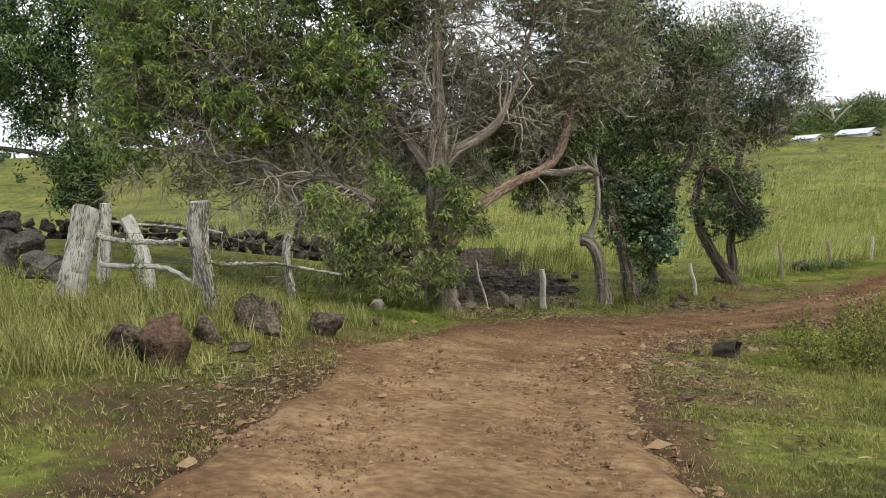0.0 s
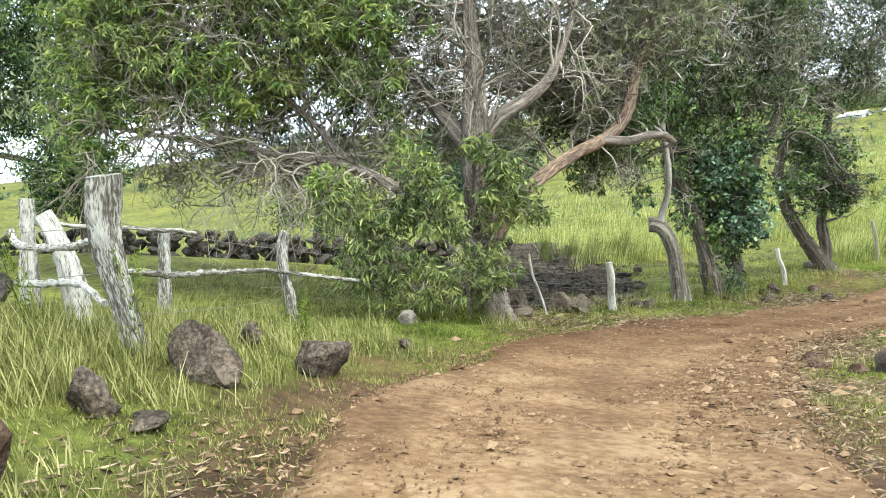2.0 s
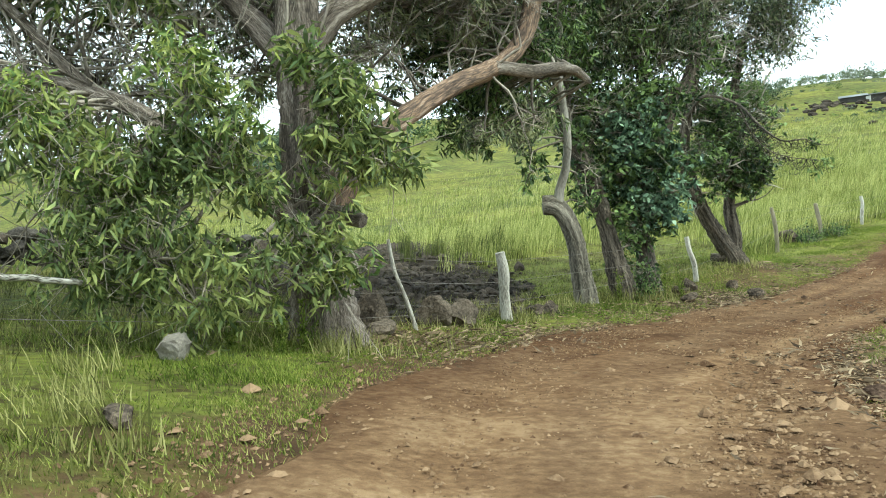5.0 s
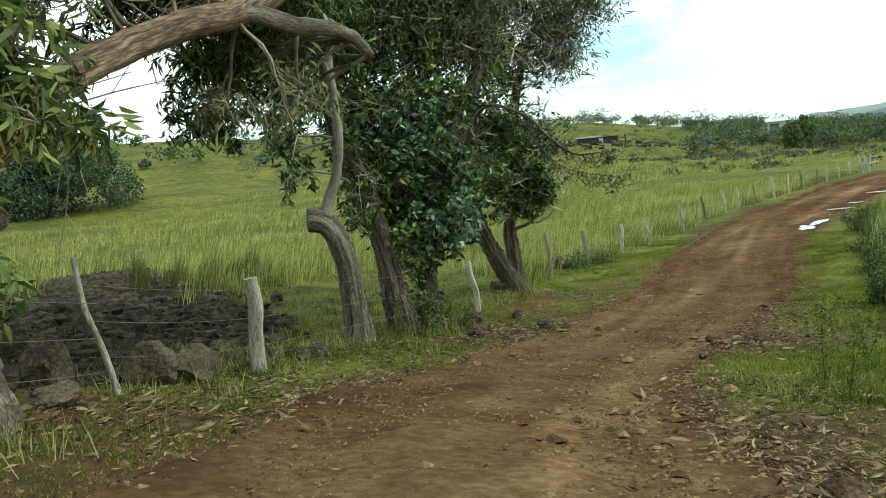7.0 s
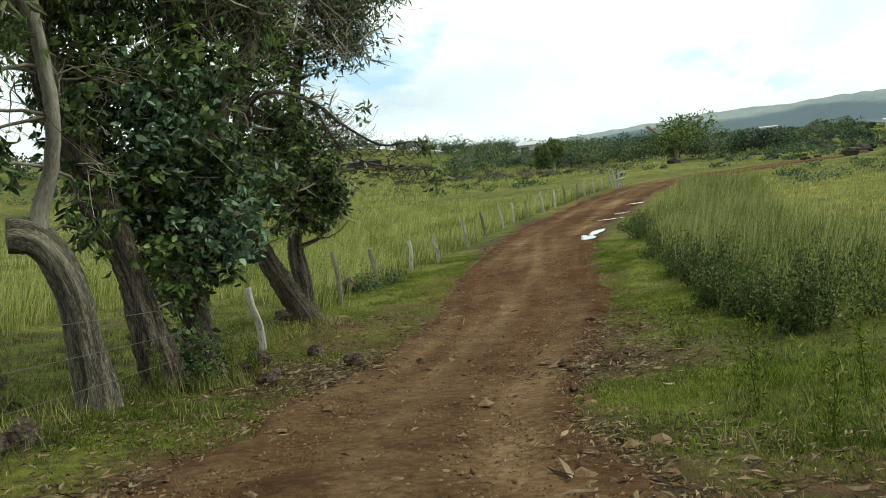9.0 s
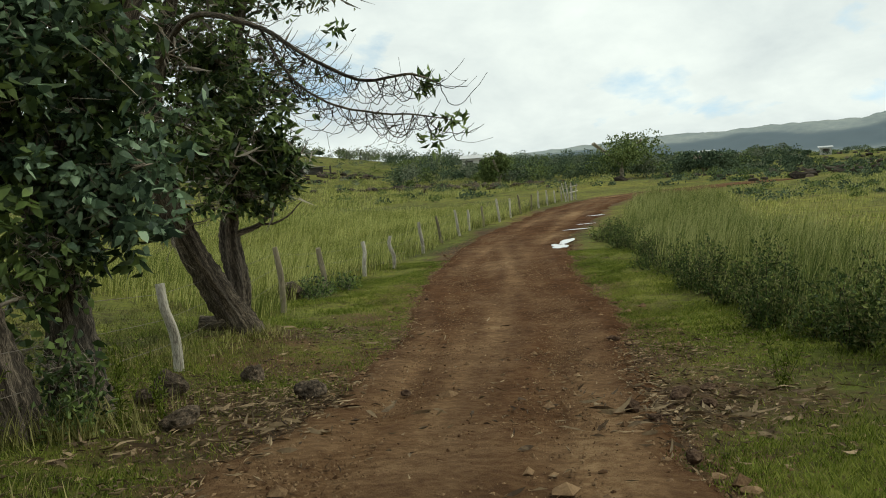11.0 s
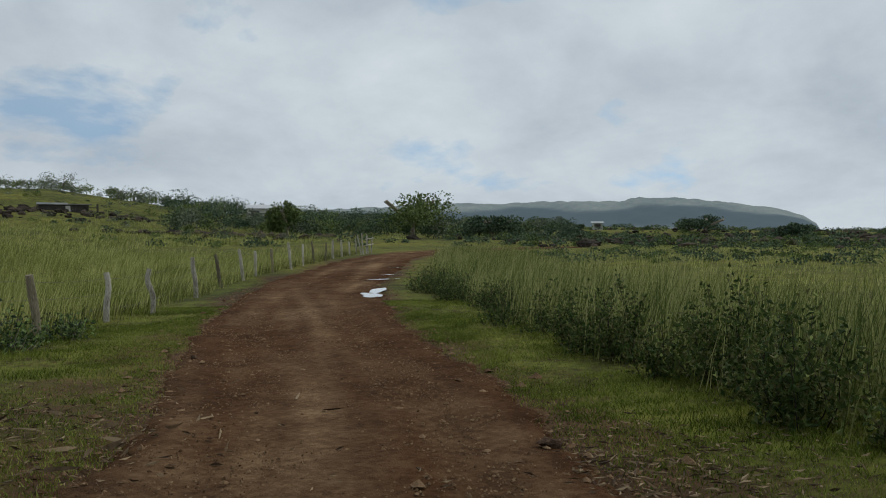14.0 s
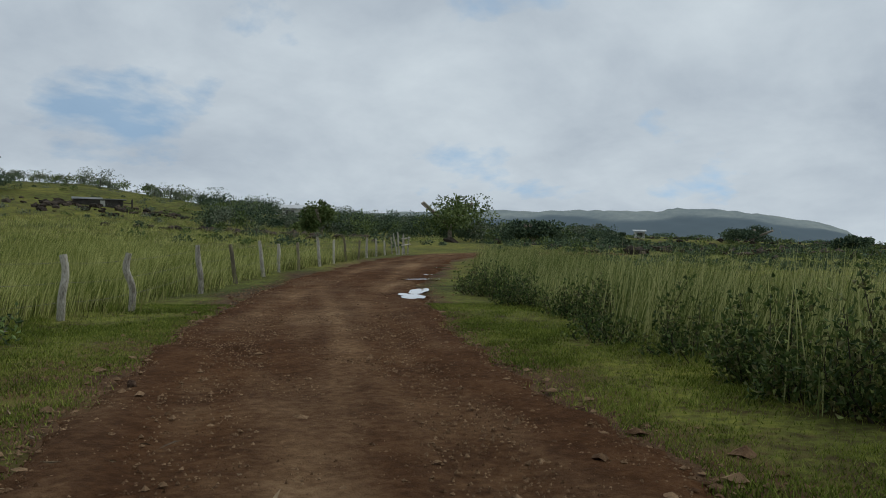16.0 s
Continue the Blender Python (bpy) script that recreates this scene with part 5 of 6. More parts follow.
for k, (x, y, a, b, c) in enumerate([(0.45, 18.4, 0.24, 0.16, 0.27), (1.22, 18.7, 0.22, 0.16, 0.24), (1.6, 18.95, 0.24, 0.16, 0.21), (2.9, 20.6, 0.17, 0.13, 0.10), (3.2, 20.9, 0.15, 0.12, 0.12), (3.35, 21.5, 0.12, 0.1, 0.1), (2.6, 20.9, 0.13, 0.1, 0.1), (6.55, 24.0, 0.13, 0.1, 0.11), (7.95, 24.6, 0.14, 0.11, 0.12), (7.85, 23.35, 0.16, 0.12, 0.11), (6.85, 24.35, 0.24, 0.18, 0.17), (6.3, 22.85, 0.15, 0.12, 0.11), (8.05, 24.75, 0.1, 0.08, 0.09), (13.6, 32.6, 0.3, 0.25, 0.25)]):
    boulder(x, y, (a, b, c), 140 + k, M_TAN_ROCK if k < 3 else M_ROCK, "half-buried tan stone at the fence" if k < 3 else BLACK, group="lava stones along the fence")
for k, (x, y, a, b, c) in enumerate([(4.1, 13.9, 0.24, 0.14, 0.09), (3.9, 13.2, 0.22, 0.18, 0.12), (4.2, 12.8, 0.17, 0.13, 0.12), (9.75, 20.5, 0.17, 0.12, 0.1), (8.9, 20.45, 0.12, 0.1, 0.1), (10.2, 20.5, 0.14, 0.1, 0.07), (7.8, 19.3, 0.1, 0.08, 0.07), (8.7, 20.1, 0.09, 0.08, 0.07), (9.5, 20.1, 0.12, 0.1, 0.08), (14.8, 29.3, 0.07, 0.06, 0.06), (12.5, 23.1, 0.14, 0.1, 0.06), (2.7, 7.6, 0.13, 0.1, 0.07), (3.4, 9.6, 0.16, 0.14, 0.07), (8.4, 22.6, 0.07, 0.06, 0.05)]):
    boulder(x, y, (a * 0.72, b * 0.72, c * 0.72), 170 + k, M_RED_ROCK, "rough brown stone beside the dirt road", "stone", "stones beside the road", 0.35, 2)

# short burnt log end on the verge
g = np.random.RandomState(5)
log = empty("charred_log", "short charred hollow log end lying on the verge", "log", "", (4.72, 13.05, float(ground(4.72, 13.05))))
ang, along = np.arange(28) * 2 * np.pi / 28, np.linspace(0, 1, 12)
AHEAD, ACROSS = np.array([0.66, -0.30, 0.05]), np.array([0.58, 0.80, 0.0])
knots = 1 + 0.13 * np.sin(3 * ang + 1) + 0.08 * np.sin(7 * ang)
for name, r, mat, label in (("shell", 0.165, M_LAVA_BITS, "blackened outer wood"), ("core", 0.125, M_LAVA, "dark hollow inside")):
    ring = r * knots * (1 + 0.05 * g.normal(size=(12, 28))) * (1 - 0.25 * (1 - along[:, None]) * (np.sin(ang) > 0.2))
    start = -0.26 + (0.05 * np.abs(np.sin(2.5 * ang)) + 0.03 * g.rand(28))
    v = (start + (0.46 + 0.03 * np.sin(4 * ang) - start - 0.2) * along[:, None])[..., None] * AHEAD + (ring * np.cos(ang))[..., None] * ACROSS + np.stack([0 * ring, 0 * ring, ring * np.sin(ang) + 0.14], -1)
    i, j = np.meshgrid(np.arange(11), np.arange(28), indexing="ij")
    sh = Shape()
    sh.add(v, np.stack([i * 28 + j, i * 28 + (j + 1) % 28, (i + 1) * 28 + (j + 1) % 28, (i + 1) * 28 + j], -1).reshape(-1, 4))
    sh.add(np.vstack([v[0], v[0].mean(0)[None]]), np.stack([np.arange(28), (np.arange(28) + 1) % 28, np.full(28, 28)], -1))
    sh.thing(name, mat, log, label)
rim = Shape()
edge_r = 0.150 * knots
tube(rim, np.vstack([0.265 * AHEAD + edge_r[k % 28] * math.cos(ang[k % 28]) * ACROSS + np.array([0, 0, edge_r[k % 28] * math.sin(ang[k % 28]) + 0.14]) for k in range(29)]), 0.011, 6)
rim.thing("rim", M_TAN_ROCK, log, "ashen broken rim")

# dry-stone wall of black lava behind the corral
rng = np.random.RandomState(41)
wall = empty("stone_wall", "low dry-stone wall of black lava rocks behind the corral", "wall")
shapes = []
for k in range(10):
    sh = Shape()
    rock(sh, (0, 0, 0), (0.20, 0.17, 0.135), np.random.RandomState(300 + k), 0.2, 2)
    shapes.append(sh.mesh("rock", M_LAVA_BITS if k > 7 else M_LAVA, False))
run = spline([(-13.6, 22.4, 0), (-10.0, 23.9, 0), (-7.8, 25.0, 0), (-5.2, 26.0, 0), (-1.6, 27.3, 0)], 0.25)
count = 0
for layer in range(6):
    for p in run:
        if count > 299 or rng.rand() < (0.0, 0.0, 0.02, 0.06, 0.2, 1.0)[layer]:
            continue
        x, y = p[0] + rng.normal(scale=0.1), p[1] + rng.normal(scale=0.16)
        ob = new("rock", shapes[rng.randint(10)])
        ob.parent = wall
        ob.matrix_basis = Matrix.LocRotScale(Vector((x, y, float(ground(x, y)) + 0.06 + 0.155 * layer)) * K, Euler(rng.uniform(-0.6, 0.6, 3) + (0, 0, rng.uniform(0, 6))), Vector(rng.uniform(0.8, 1.3, 3)))
        count += 1
# second heap left of the corral
for k, (x, y, a, b, c, up_) in enumerate([(-6.2, 12.4, 0.36, 0.3, 0.28, 0), (-6.9, 12.9, 0.42, 0.34, 0.34, 0), (-7.6, 13.4, 0.42, 0.34, 0.34, 0), (-6.4, 13.3, 0.36, 0.3, 0.3, 0), (-7.1, 13.9, 0.4, 0.34, 0.32, 0), (-8.2, 13.9, 0.45, 0.36, 0.36, 0), (-5.7, 12.0, 0.24, 0.2, 0.2, 0), (-6.55, 12.75, 0.3, 0.26, 0.24, 0.36), (-7.2, 13.3, 0.34, 0.28, 0.26, 0.40), (-7.8, 13.8, 0.34, 0.28, 0.28, 0.42), (-6.9, 13.5, 0.3, 0.26, 0.24, 0.42), (-7.3, 13.55, 0.24, 0.2, 0.2, 0.8)]):
    boulder(x, y, (a, b, c), 220 + k, M_LAVA, "dark lava boulder heaped beside the corral", group="heap of lava boulders", detail=3, lift=up_)

OCT_V = np.array([(1, 0, 0), (0, 1, 0), (-1, 0, 0), (0, -1, 0), (0, 0, 1), (0, 0, -0.6), (0.72, 0.72, 0.3), (-0.7, 0.68, 0.35)])
OCT_F = np.array([(0, 6, 4), (6, 1, 4), (1, 7, 4), (7, 2, 4), (2, 3, 4), (3, 0, 4), (6, 0, 5), (1, 6, 5), (7, 1, 5), (2, 7, 5), (3, 2, 5), (0, 3, 5)])


def pebbles(shape, x, y, size, rng):
    """Small angular stones, half sunk, all at once."""
    n = len(x)
    v = OCT_V * rng.uniform(0.7, 1.3, (n, 8, 3)) * (size[:, None, None] * rng.uniform(0.6, 1.3, (n, 1, 3)) * (1.2, 1.0, 0.65))
    a = rng.uniform(0, 6.28, n)[:, None]
    v = np.stack([v[..., 0] * np.cos(a) - v[..., 1] * np.sin(a), v[..., 0] * np.sin(a) + v[..., 1] * np.cos(a), v[..., 2]], -1)
    v += np.column_stack([x, y, surface(x, y) + size * 0.15])[:, None]
    shape.add(v, (OCT_F + 8 * np.arange(n)[:, None, None]).reshape(-1, 3))


rng = np.random.RandomState(42)
sh = Shape()
for _ in range(1500):
    a, r = rng.uniform(0, 6.28), rng.uniform(0, 1) ** 0.5
    x, y = 1.3 + r * 2.9 * math.cos(a), 30.5 + r * 11.8 * math.sin(a)
    if rng.rand() > 1.15 - (y - 19) / 11:
        continue
    q = min(0.17, 0.026 * math.exp(abs(rng.normal(0, 0.85))))
    rock(sh, (x, y, float(ground(x, y)) + 0.02 + q * 0.35), (q * 1.2, q, q * 0.8), rng, 0.3, 1)
for _ in range(420):
    x, y = rng.uniform(-2.2, 4.2), 19 + 9 * rng.rand() ** 1.4
    if hollow(x, y) < 1.0 and y > 19.1 + 0.75 * (x - 1.0):
        q = rng.uniform(0.05, 0.15)
        rock(sh, (x, y, float(ground(x, y)) + q * 0.25), (q * 1.3, q, q * 0.75), rng, 0.3, 1)
clods = np.random.RandomState(44)
k = 20000
x, y = clods.uniform(-3, 5, k), 18.6 + 23 * clods.rand(k) ** 1.25
ok = (hollow(x, y) < 0.98) & (clods.rand(k) < 1.2 - (y - 19) / 40) & (y > 18.9 + 0.75 * (x - 1.0)) & (wave(x, y, 1.4, 66) > -0.35)
pebbles(sh, x[ok], y[ok], np.minimum((0.016 + 0.0012 * (y[ok] - 19)) * np.exp(np.abs(clods.normal(0, 0.7, ok.sum()))), 0.13), clods)
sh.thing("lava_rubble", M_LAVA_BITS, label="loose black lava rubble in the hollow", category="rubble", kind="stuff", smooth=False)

# stones and leaf litter on the road
rng = np.random.RandomState(43)
sh = Shape()
k = 9000
pick = rng.randint(78, 190, k)
side = rng.normal(scale=0.6, size=k)
axis = AXIS[pick]
tg = np.gradient(AXIS[:, :2], axis=0)[pick]
tg /= np.linalg.norm(tg, axis=1)[:, None]
x = axis[:, 0] - tg[:, 1] * side * axis[:, 3] + rng.uniform(-0.3, 0.3, k)
y = axis[:, 1] + tg[:, 0] * side * axis[:, 3] + rng.uniform(-0.3, 0.3, k)
# thicker on the right-hand shoulder before the bend
m = 3500
y2 = rng.normal(12.4, 3.0, m)
x2 = rng.normal(3.2, 0.75, m) + (y2 - 12.4) * 0.45
m3 = 8000
pick = rng.randint(78, 185, m3)
axis = AXIS[pick]
tg = np.gradient(AXIS[:, :2], axis=0)[pick]
tg /= np.linalg.norm(tg, axis=1)[:, None]
side = rng.choice((-1.0, 1.0), m3) * (axis[:, 3] + rng.normal(scale=0.28, size=m3))
x3, y3 = axis[:, 0] - tg[:, 1] * side + rng.uniform(-0.25, 0.25, m3), axis[:, 1] + tg[:, 0] * side + rng.uniform(-0.25, 0.25, m3)
q = np.r_[0.005 * np.exp(np.abs(rng.normal(0, 0.65, k))), 0.007 * np.exp(np.abs(rng.normal(0, 0.8, m))), 0.006 * np.exp(np.abs(rng.normal(0, 0.75, m3)))]
pebbles(sh, np.r_[x, x2, x3], np.r_[y, y2, y3], np.minimum(q, 0.07), rng)
k = 62000
pick = rng.randint(76, 160, k)
axis = AXIS[pick]
tg = np.gradient(AXIS[:, :2], axis=0)[pick]
tg /= np.linalg.norm(tg, axis=1)[:, None]
side = rng.uniform(-1.15, 1.15, k) * axis[:, 3]
x, y = axis[:, 0] - tg[:, 1] * side + rng.uniform(-0.3, 0.3, k), axis[:, 1] + tg[:, 0] * side + rng.uniform(-0.3, 0.3, k)
ok = rng.rand(k) < 0.62 + 0.5 * wave(x, y, 1.6, 45)
x, y = x[ok], y[ok]
size = 0.0055 * np.exp(np.abs(rng.normal(0, 0.5, len(x))))
around = rng.uniform(0, 6.28, (len(x), 1)) + np.arange(5) * 1.2566 + rng.uniform(-0.3, 0.3, (len(x), 5))
reach = size[:, None] * rng.uniform(0.7, 1.4, (len(x), 5))
z = surface(x, y)
rim = np.stack([x[:, None] + reach * np.cos(around), y[:, None] + reach * np.sin(around), (z - 0.004)[:, None] * np.ones(5)], -1)
tip = np.column_stack([x + size * rng.uniform(-0.4, 0.4, len(x)), y + size * rng.uniform(-0.4, 0.4, len(x)), z + size * rng.uniform(0.5, 1.1, len(x))])
grit = Shape()
fan = np.array([(0, 1, 5), (1, 2, 5), (2, 3, 5), (3, 4, 5), (4, 0, 5)])
grit.add(np.concatenate([rim, tip[:, None]], 1), (fan + 6 * np.arange(len(x))[:, None, None]).reshape(-1, 3))
grit.thing("road_grit", M_STONE, label="fine reddish grit over the dirt road", category="gravel", kind="stuff", smooth=False)
sh.thing("road_stones", M_STONE, label="loose reddish stones strewn over the dirt road", category="gravel", kind="stuff", smooth=False)

sh = Shape()
for cx, cy, sx, sy, k in ((1.0, 17.5, 1.2, 1.2, 500), (4.6, 15.2, 0.8, 1.5, 520), (7.2, 23.6, 1.0, 1.0, 500), (9.6, 20.5, 1.1, 0.8, 420), (6.3, 17.4, 0.6, 1.0, 260), (11.5, 22.2, 1.3, 0.7, 320), (2.8, 9.0, 0.8, 1.6, 300), (3.6, 11.6, 0.6, 1.4, 220), (-1.2, 6.4, 0.5, 0.7, 120), (4.5, 21.2, 1.4, 0.8, 300), (10.2, 26.4, 1.6, 1.2, 300), (3.0, 18.8, 1.3, 0.5, 200)):
    k = k * 4
    x, y = rng.normal(cx, sx, k), rng.normal(cy, sy, k)
    d, _, half = off_road(x, y)
    ok = (d > 0.8 * half) | (rng.rand(k) < 0.12)
    x, y, k = x[ok], y[ok], ok.sum()
    at = np.column_stack([x, y, surface(x, y) + 0.012 + rng.uniform(0, 0.02, k)])
    way = rng.normal(size=(k, 3)) * (1, 1, 0.12)
    leaves(sh, at, way, rng.uniform(0.035, 0.12, k), rng.uniform(0.008, 0.026, k), rng, 0.1)
for cx, cy, sx, sy, k in ((6.2, 22.6, 0.9, 0.6, 150), (1.2, 17.4, 0.9, 0.7, 110), (9.4, 20.2, 0.8, 0.6, 110), (10.6, 26.3, 1.2, 0.9, 70), (5.2, 15.2, 0.7, 0.9, 90)):
    x, y = rng.normal(cx, sx, k), rng.normal(cy, sy, k)
    at = np.column_stack([x, y, surface(x, y) + 0.02 + rng.uniform(0, 0.015, k)])
    broad_leaves(sh, at, rng.normal(size=(k, 3)) * (1, 1, 0.06), rng.uniform(0.10, 0.26, k), rng.uniform(0.018, 0.04, k), rng)
sh.thing("leaf_litter", M_LITTER, label="fallen dry eucalyptus leaves and bark strips", category="leaf litter", kind="stuff", smooth=False)

# ---- grass ----
WIND = np.array([0.30, -0.14])


def scatter(n, x0, x1, y0, y1, rng):
    return rng.uniform(x0, x1, n), rng.uniform(y0, y1, n)


def fence_side(x, y):
    """How far left of the fence line a place lies (the field is positive)."""
    line_x, line_y = np.array([-2.6, 0.8, 2.3, 7.6, 12.2, 15.3, 17.6, 19.4, 24.1, 30.5, 41.2, 51, 63]), np.array([13.9, 18.2, 19.65, 25.65, 30.7, 33.6, 34.95, 35.8, 39.6, 44.0, 50.2, 56.0, 62.4])
    return (y - np.interp(x, line_x, line_y)) * 0.75


# short turf on the verges
rng = np.random.RandomState(51)
sh = Shape()
n = 760000
pick = rng.randint(0, n // 14, n)
row = AXIS[rng.randint(78, 165, n // 14)]
side = rng.choice((-1.0, 1.0), n // 14) * (row[:, 3] * 0.9 + np.abs(rng.normal(scale=2.4, size=n // 14)))
turn = rng.uniform(-0.25, 0.25, (n // 14, 2))
slope = np.gradient(AXIS[:, :2], axis=0)
lie = np.arctan2(slope[:, 1], slope[:, 0])[np.searchsorted(AXIS[:, 1], row[:, 1]).clip(0, len(AXIS) - 1)]
tx, ty = row[:, 0] - np.sin(lie) * side + turn[:, 0], row[:, 1] + np.cos(lie) * side + turn[:, 1]
x, y = tx[pick] + rng.normal(scale=0.08, size=n), ty[pick] + rng.normal(scale=0.08, size=n)
d, side, half = off_road(x, y)
ragged = half * (1.0 + 0.13 * wave(x, y, 1.1, 3) + 0.08 * wave(x, y, 4.0, 4))
fs = fence_side(x, y)
patchy = 0.5 + 0.5 * wave(x, y, 0.9, 31)
keep = (d > ragged - 0.2 + np.abs(rng.normal(scale=0.30, size=len(x))) * (0.6 + 0.6 * wave(x, y, 0.8, 34))) & (d < 7.5) & (fs < 6.0) & (rng.rand(len(x)) < np.clip(1.1 - 0.13 * (d - half), 0.12, 1) * (0.12 + 0.88 * smooth(0.12, 0.55, patchy + 0.25 * wave(x, y, 3.5, 33))))
keep &= ~((hollow(x, y) < 0.92) & (fs > 0.25))
for wx, wy, wr in BARE_AND_SHADED:
    keep &= rng.rand(len(x)) > 0.72 * np.exp(-(((x - wx) ** 2 + (y - wy) ** 2) / wr**2))
keep &= (y > 12.5) | (rng.rand(len(x)) < 0.75)
x, y, d, half = x[keep], y[keep], d[keep], half[keep]
h = 0.022 + 0.035 * smooth(0.5, 2.6, d - half) * rng.uniform(0.4, 1.6, len(x)) + 0.02 * rng.rand(len(x)) + 0.05 * smooth(0.55, 0.9, 0.5 + 0.5 * wave(x, y, 1.7, 32)) * rng.rand(len(x))
tip = rng.normal(scale=0.5, size=(len(x), 2)) * h[:, None]
dry = y + 1.2 * wave(x, y, 0.9, 35) + rng.normal(scale=1.0, size=len(x)) < 12.5
for some, name, mat, label in ((~dry, "short_grass", M_GRASS, "short green turf along the verges"), (dry, "dry_turf", M_DRYTURF, "short dry yellowish turf on the bank")):
    sh = Shape()
    blades(sh, on_ground(x[some], y[some], -0.005), h[some], 0.007 + 0.004 * rng.rand(some.sum()), tip[some], rng, False)
    sh.thing(name, mat, label=label, category="grass", kind="stuff", smooth=False)

# tufts on the bank and round the posts
rng = np.random.RandomState(52)
sh = Shape()
for cx, cy, sx, sy, n, hh in ((-2.1, 6.05, 0.25, 0.12, 520, 0.2), (-2.75, 6.0, 0.3, 0.25, 900, 0.34), (-1.55, 6.5, 0.22, 0.3, 420, 0.16), (-1.9, 8.3, 0.4, 0.12, 420, 0.2), (-1.1, 9.45, 0.3, 0.12, 300, 0.15), (-3.3, 8.8, 0.9, 0.8, 3000, 0.28), (-2.3, 9.6, 0.8, 0.9, 2200, 0.3), (-3.6, 6.8, 0.7, 0.6, 2400, 0.36), (-2.6, 6.1, 0.2, 0.15, 500, 0.32), (-4.6, 10.2, 1.2, 0.8, 3600, 0.36), (-2.0, 11.6, 0.9, 1.4, 2400, 0.32), (6.3, 12.6, 1.0, 1.0, 2200, 0.28), (7.2, 15.0, 0.8, 1.5, 900, 0.2), (-5.2, 7.5, 0.8, 1.2, 2000, 0.45), (8.3, 16.6, 0.8, 1.0, 600, 0.22), (-3.1, 8.2, 0.7, 0.6, 3200, 0.42), (-4.4, 8.3, 0.6, 0.7, 2600, 0.45), (-3.0, 7.3, 0.5, 0.5, 1500, 0.3), (-1.5, 11.2, 0.5, 0.9, 1200, 0.2), (4.5, 22.9, 0.3, 0.2, 900, 0.28), (5.6, 23.3, 0.45, 0.25, 1200, 0.3), (9.1, 26.8, 0.35, 0.25, 700, 0.22), (0.0, 16.3, 0.4, 0.3, 900, 0.28), (2.4, 19.8, 0.25, 0.2, 600, 0.25), (3.4, 22.0, 0.7, 0.8, 1500, 0.24), (7.8, 26.3, 0.5, 0.3, 700, 0.25), (1.0, 18.7, 0.6, 0.25, 700, 0.2)):
    n = int(n * 0.75)
    tufts = np.column_stack([rng.normal(cx, sx, 34), rng.normal(cy, sy, 34)])
    spot = tufts[rng.randint(0, 34, n)] + rng.normal(scale=0.09, size=(n, 2))
    h = hh * (0.25 + 0.85 * rng.rand(n) ** 1.6)
    d, _, half = off_road(spot[:, 0], spot[:, 1])
    ok = (d > half * 1.1) & (np.hypot(spot[:, 0] + 1.7, spot[:, 1] - 8.6) > 0.33) & (np.hypot(spot[:, 0] + 1.18, spot[:, 1] - 9.75) > 0.33) & (np.hypot(spot[:, 0] + 1.88, spot[:, 1] - 6.35) > 0.2)
    blades(sh, on_ground(spot[ok, 0], spot[ok, 1], -0.01), h[ok], 0.009, rng.normal(scale=0.33, size=(ok.sum(), 2)) * h[ok][:, None], rng)
sh.thing("bank_grass", M_DRY, label="yellow-green tussocks of grass round the posts", category="grass", kind="stuff", smooth=False)


def meadow(name, n, box, test, height, width, seed, label, mat=M_TALL, bent=True, lean=0.16, spread=0.16):
    rng = np.random.RandomState(seed)
    tufts = max(1, n // 16)
    tx, ty = scatter(tufts, *box, rng)
    tall = rng.uniform(0.5, 1.25, tufts)
    ok = test(tx, ty, rng)
    tx, ty, tall = tx[ok], ty[ok], tall[ok]
    pick = rng.randint(0, len(tx), 16 * len(tx))
    x, y = tx[pick] + rng.normal(scale=spread, size=len(pick)), ty[pick] + rng.normal(scale=spread, size=len(pick))
    n = len(x)
    h = height * tall[pick] * rng.uniform(0.6, 1.15, n) * (0.85 + 0.25 * wave(x, y, 0.35, seed))
    sh = Shape()
    blades(sh, on_ground(x, y, -0.02), h, width, (rng.normal(scale=lean, size=(n, 2)) + WIND * 0.75) * h[:, None], rng, bent)
    return sh.thing(name, mat, label=label, category="grass", kind="stuff", smooth=False)


def in_field(a, b, thin):
    def test(x, y, rng):
        fs = fence_side(x, y)
        d, _, half = off_road(x, y)
        dark = hollow(x, y) + 0.2 * rng.normal(size=len(x)) < 0.95
        first = np.where(x < 11, 6.0, 0.22) + 0.2 * wave(x, y, 0.8, 61)
        paddock = (x < -0.5) & (y < 27.6 + 0.35 * (x + 1.2) + 0.5)
        return (fs > np.maximum(a, first)) & ~paddock & (fs < b) & (d > half + 0.7) & ~dark & (rng.rand(len(x)) < thin(fs))
    return test


meadow("tall_grass", 420000, (-25, 48, 16, 75), in_field(0.2, 20, lambda f: np.clip(1.1 - f / 26, 0.2, 1)), 0.85, 0.013, 61, "tall green grass filling the fenced field")
meadow("field_grass", 260000, (-70, 110, 30, 150), in_field(18, 75, lambda f: np.clip(1.1 - f / 90, 0.15, 1)), 0.85, 0.035, 62, "pale green tall grass farther up the field", bent=False, spread=0.45)
meadow("fence_grass", 90000, (11, 64, 28, 64), lambda x, y, rng: (fence_side(x, y) > 0.02) & (fence_side(x, y) < 0.9) & (rng.rand(len(x)) < 0.9), 0.62, 0.013, 66, "brownish tall grass along the fence", M_FENCE_GRASS)
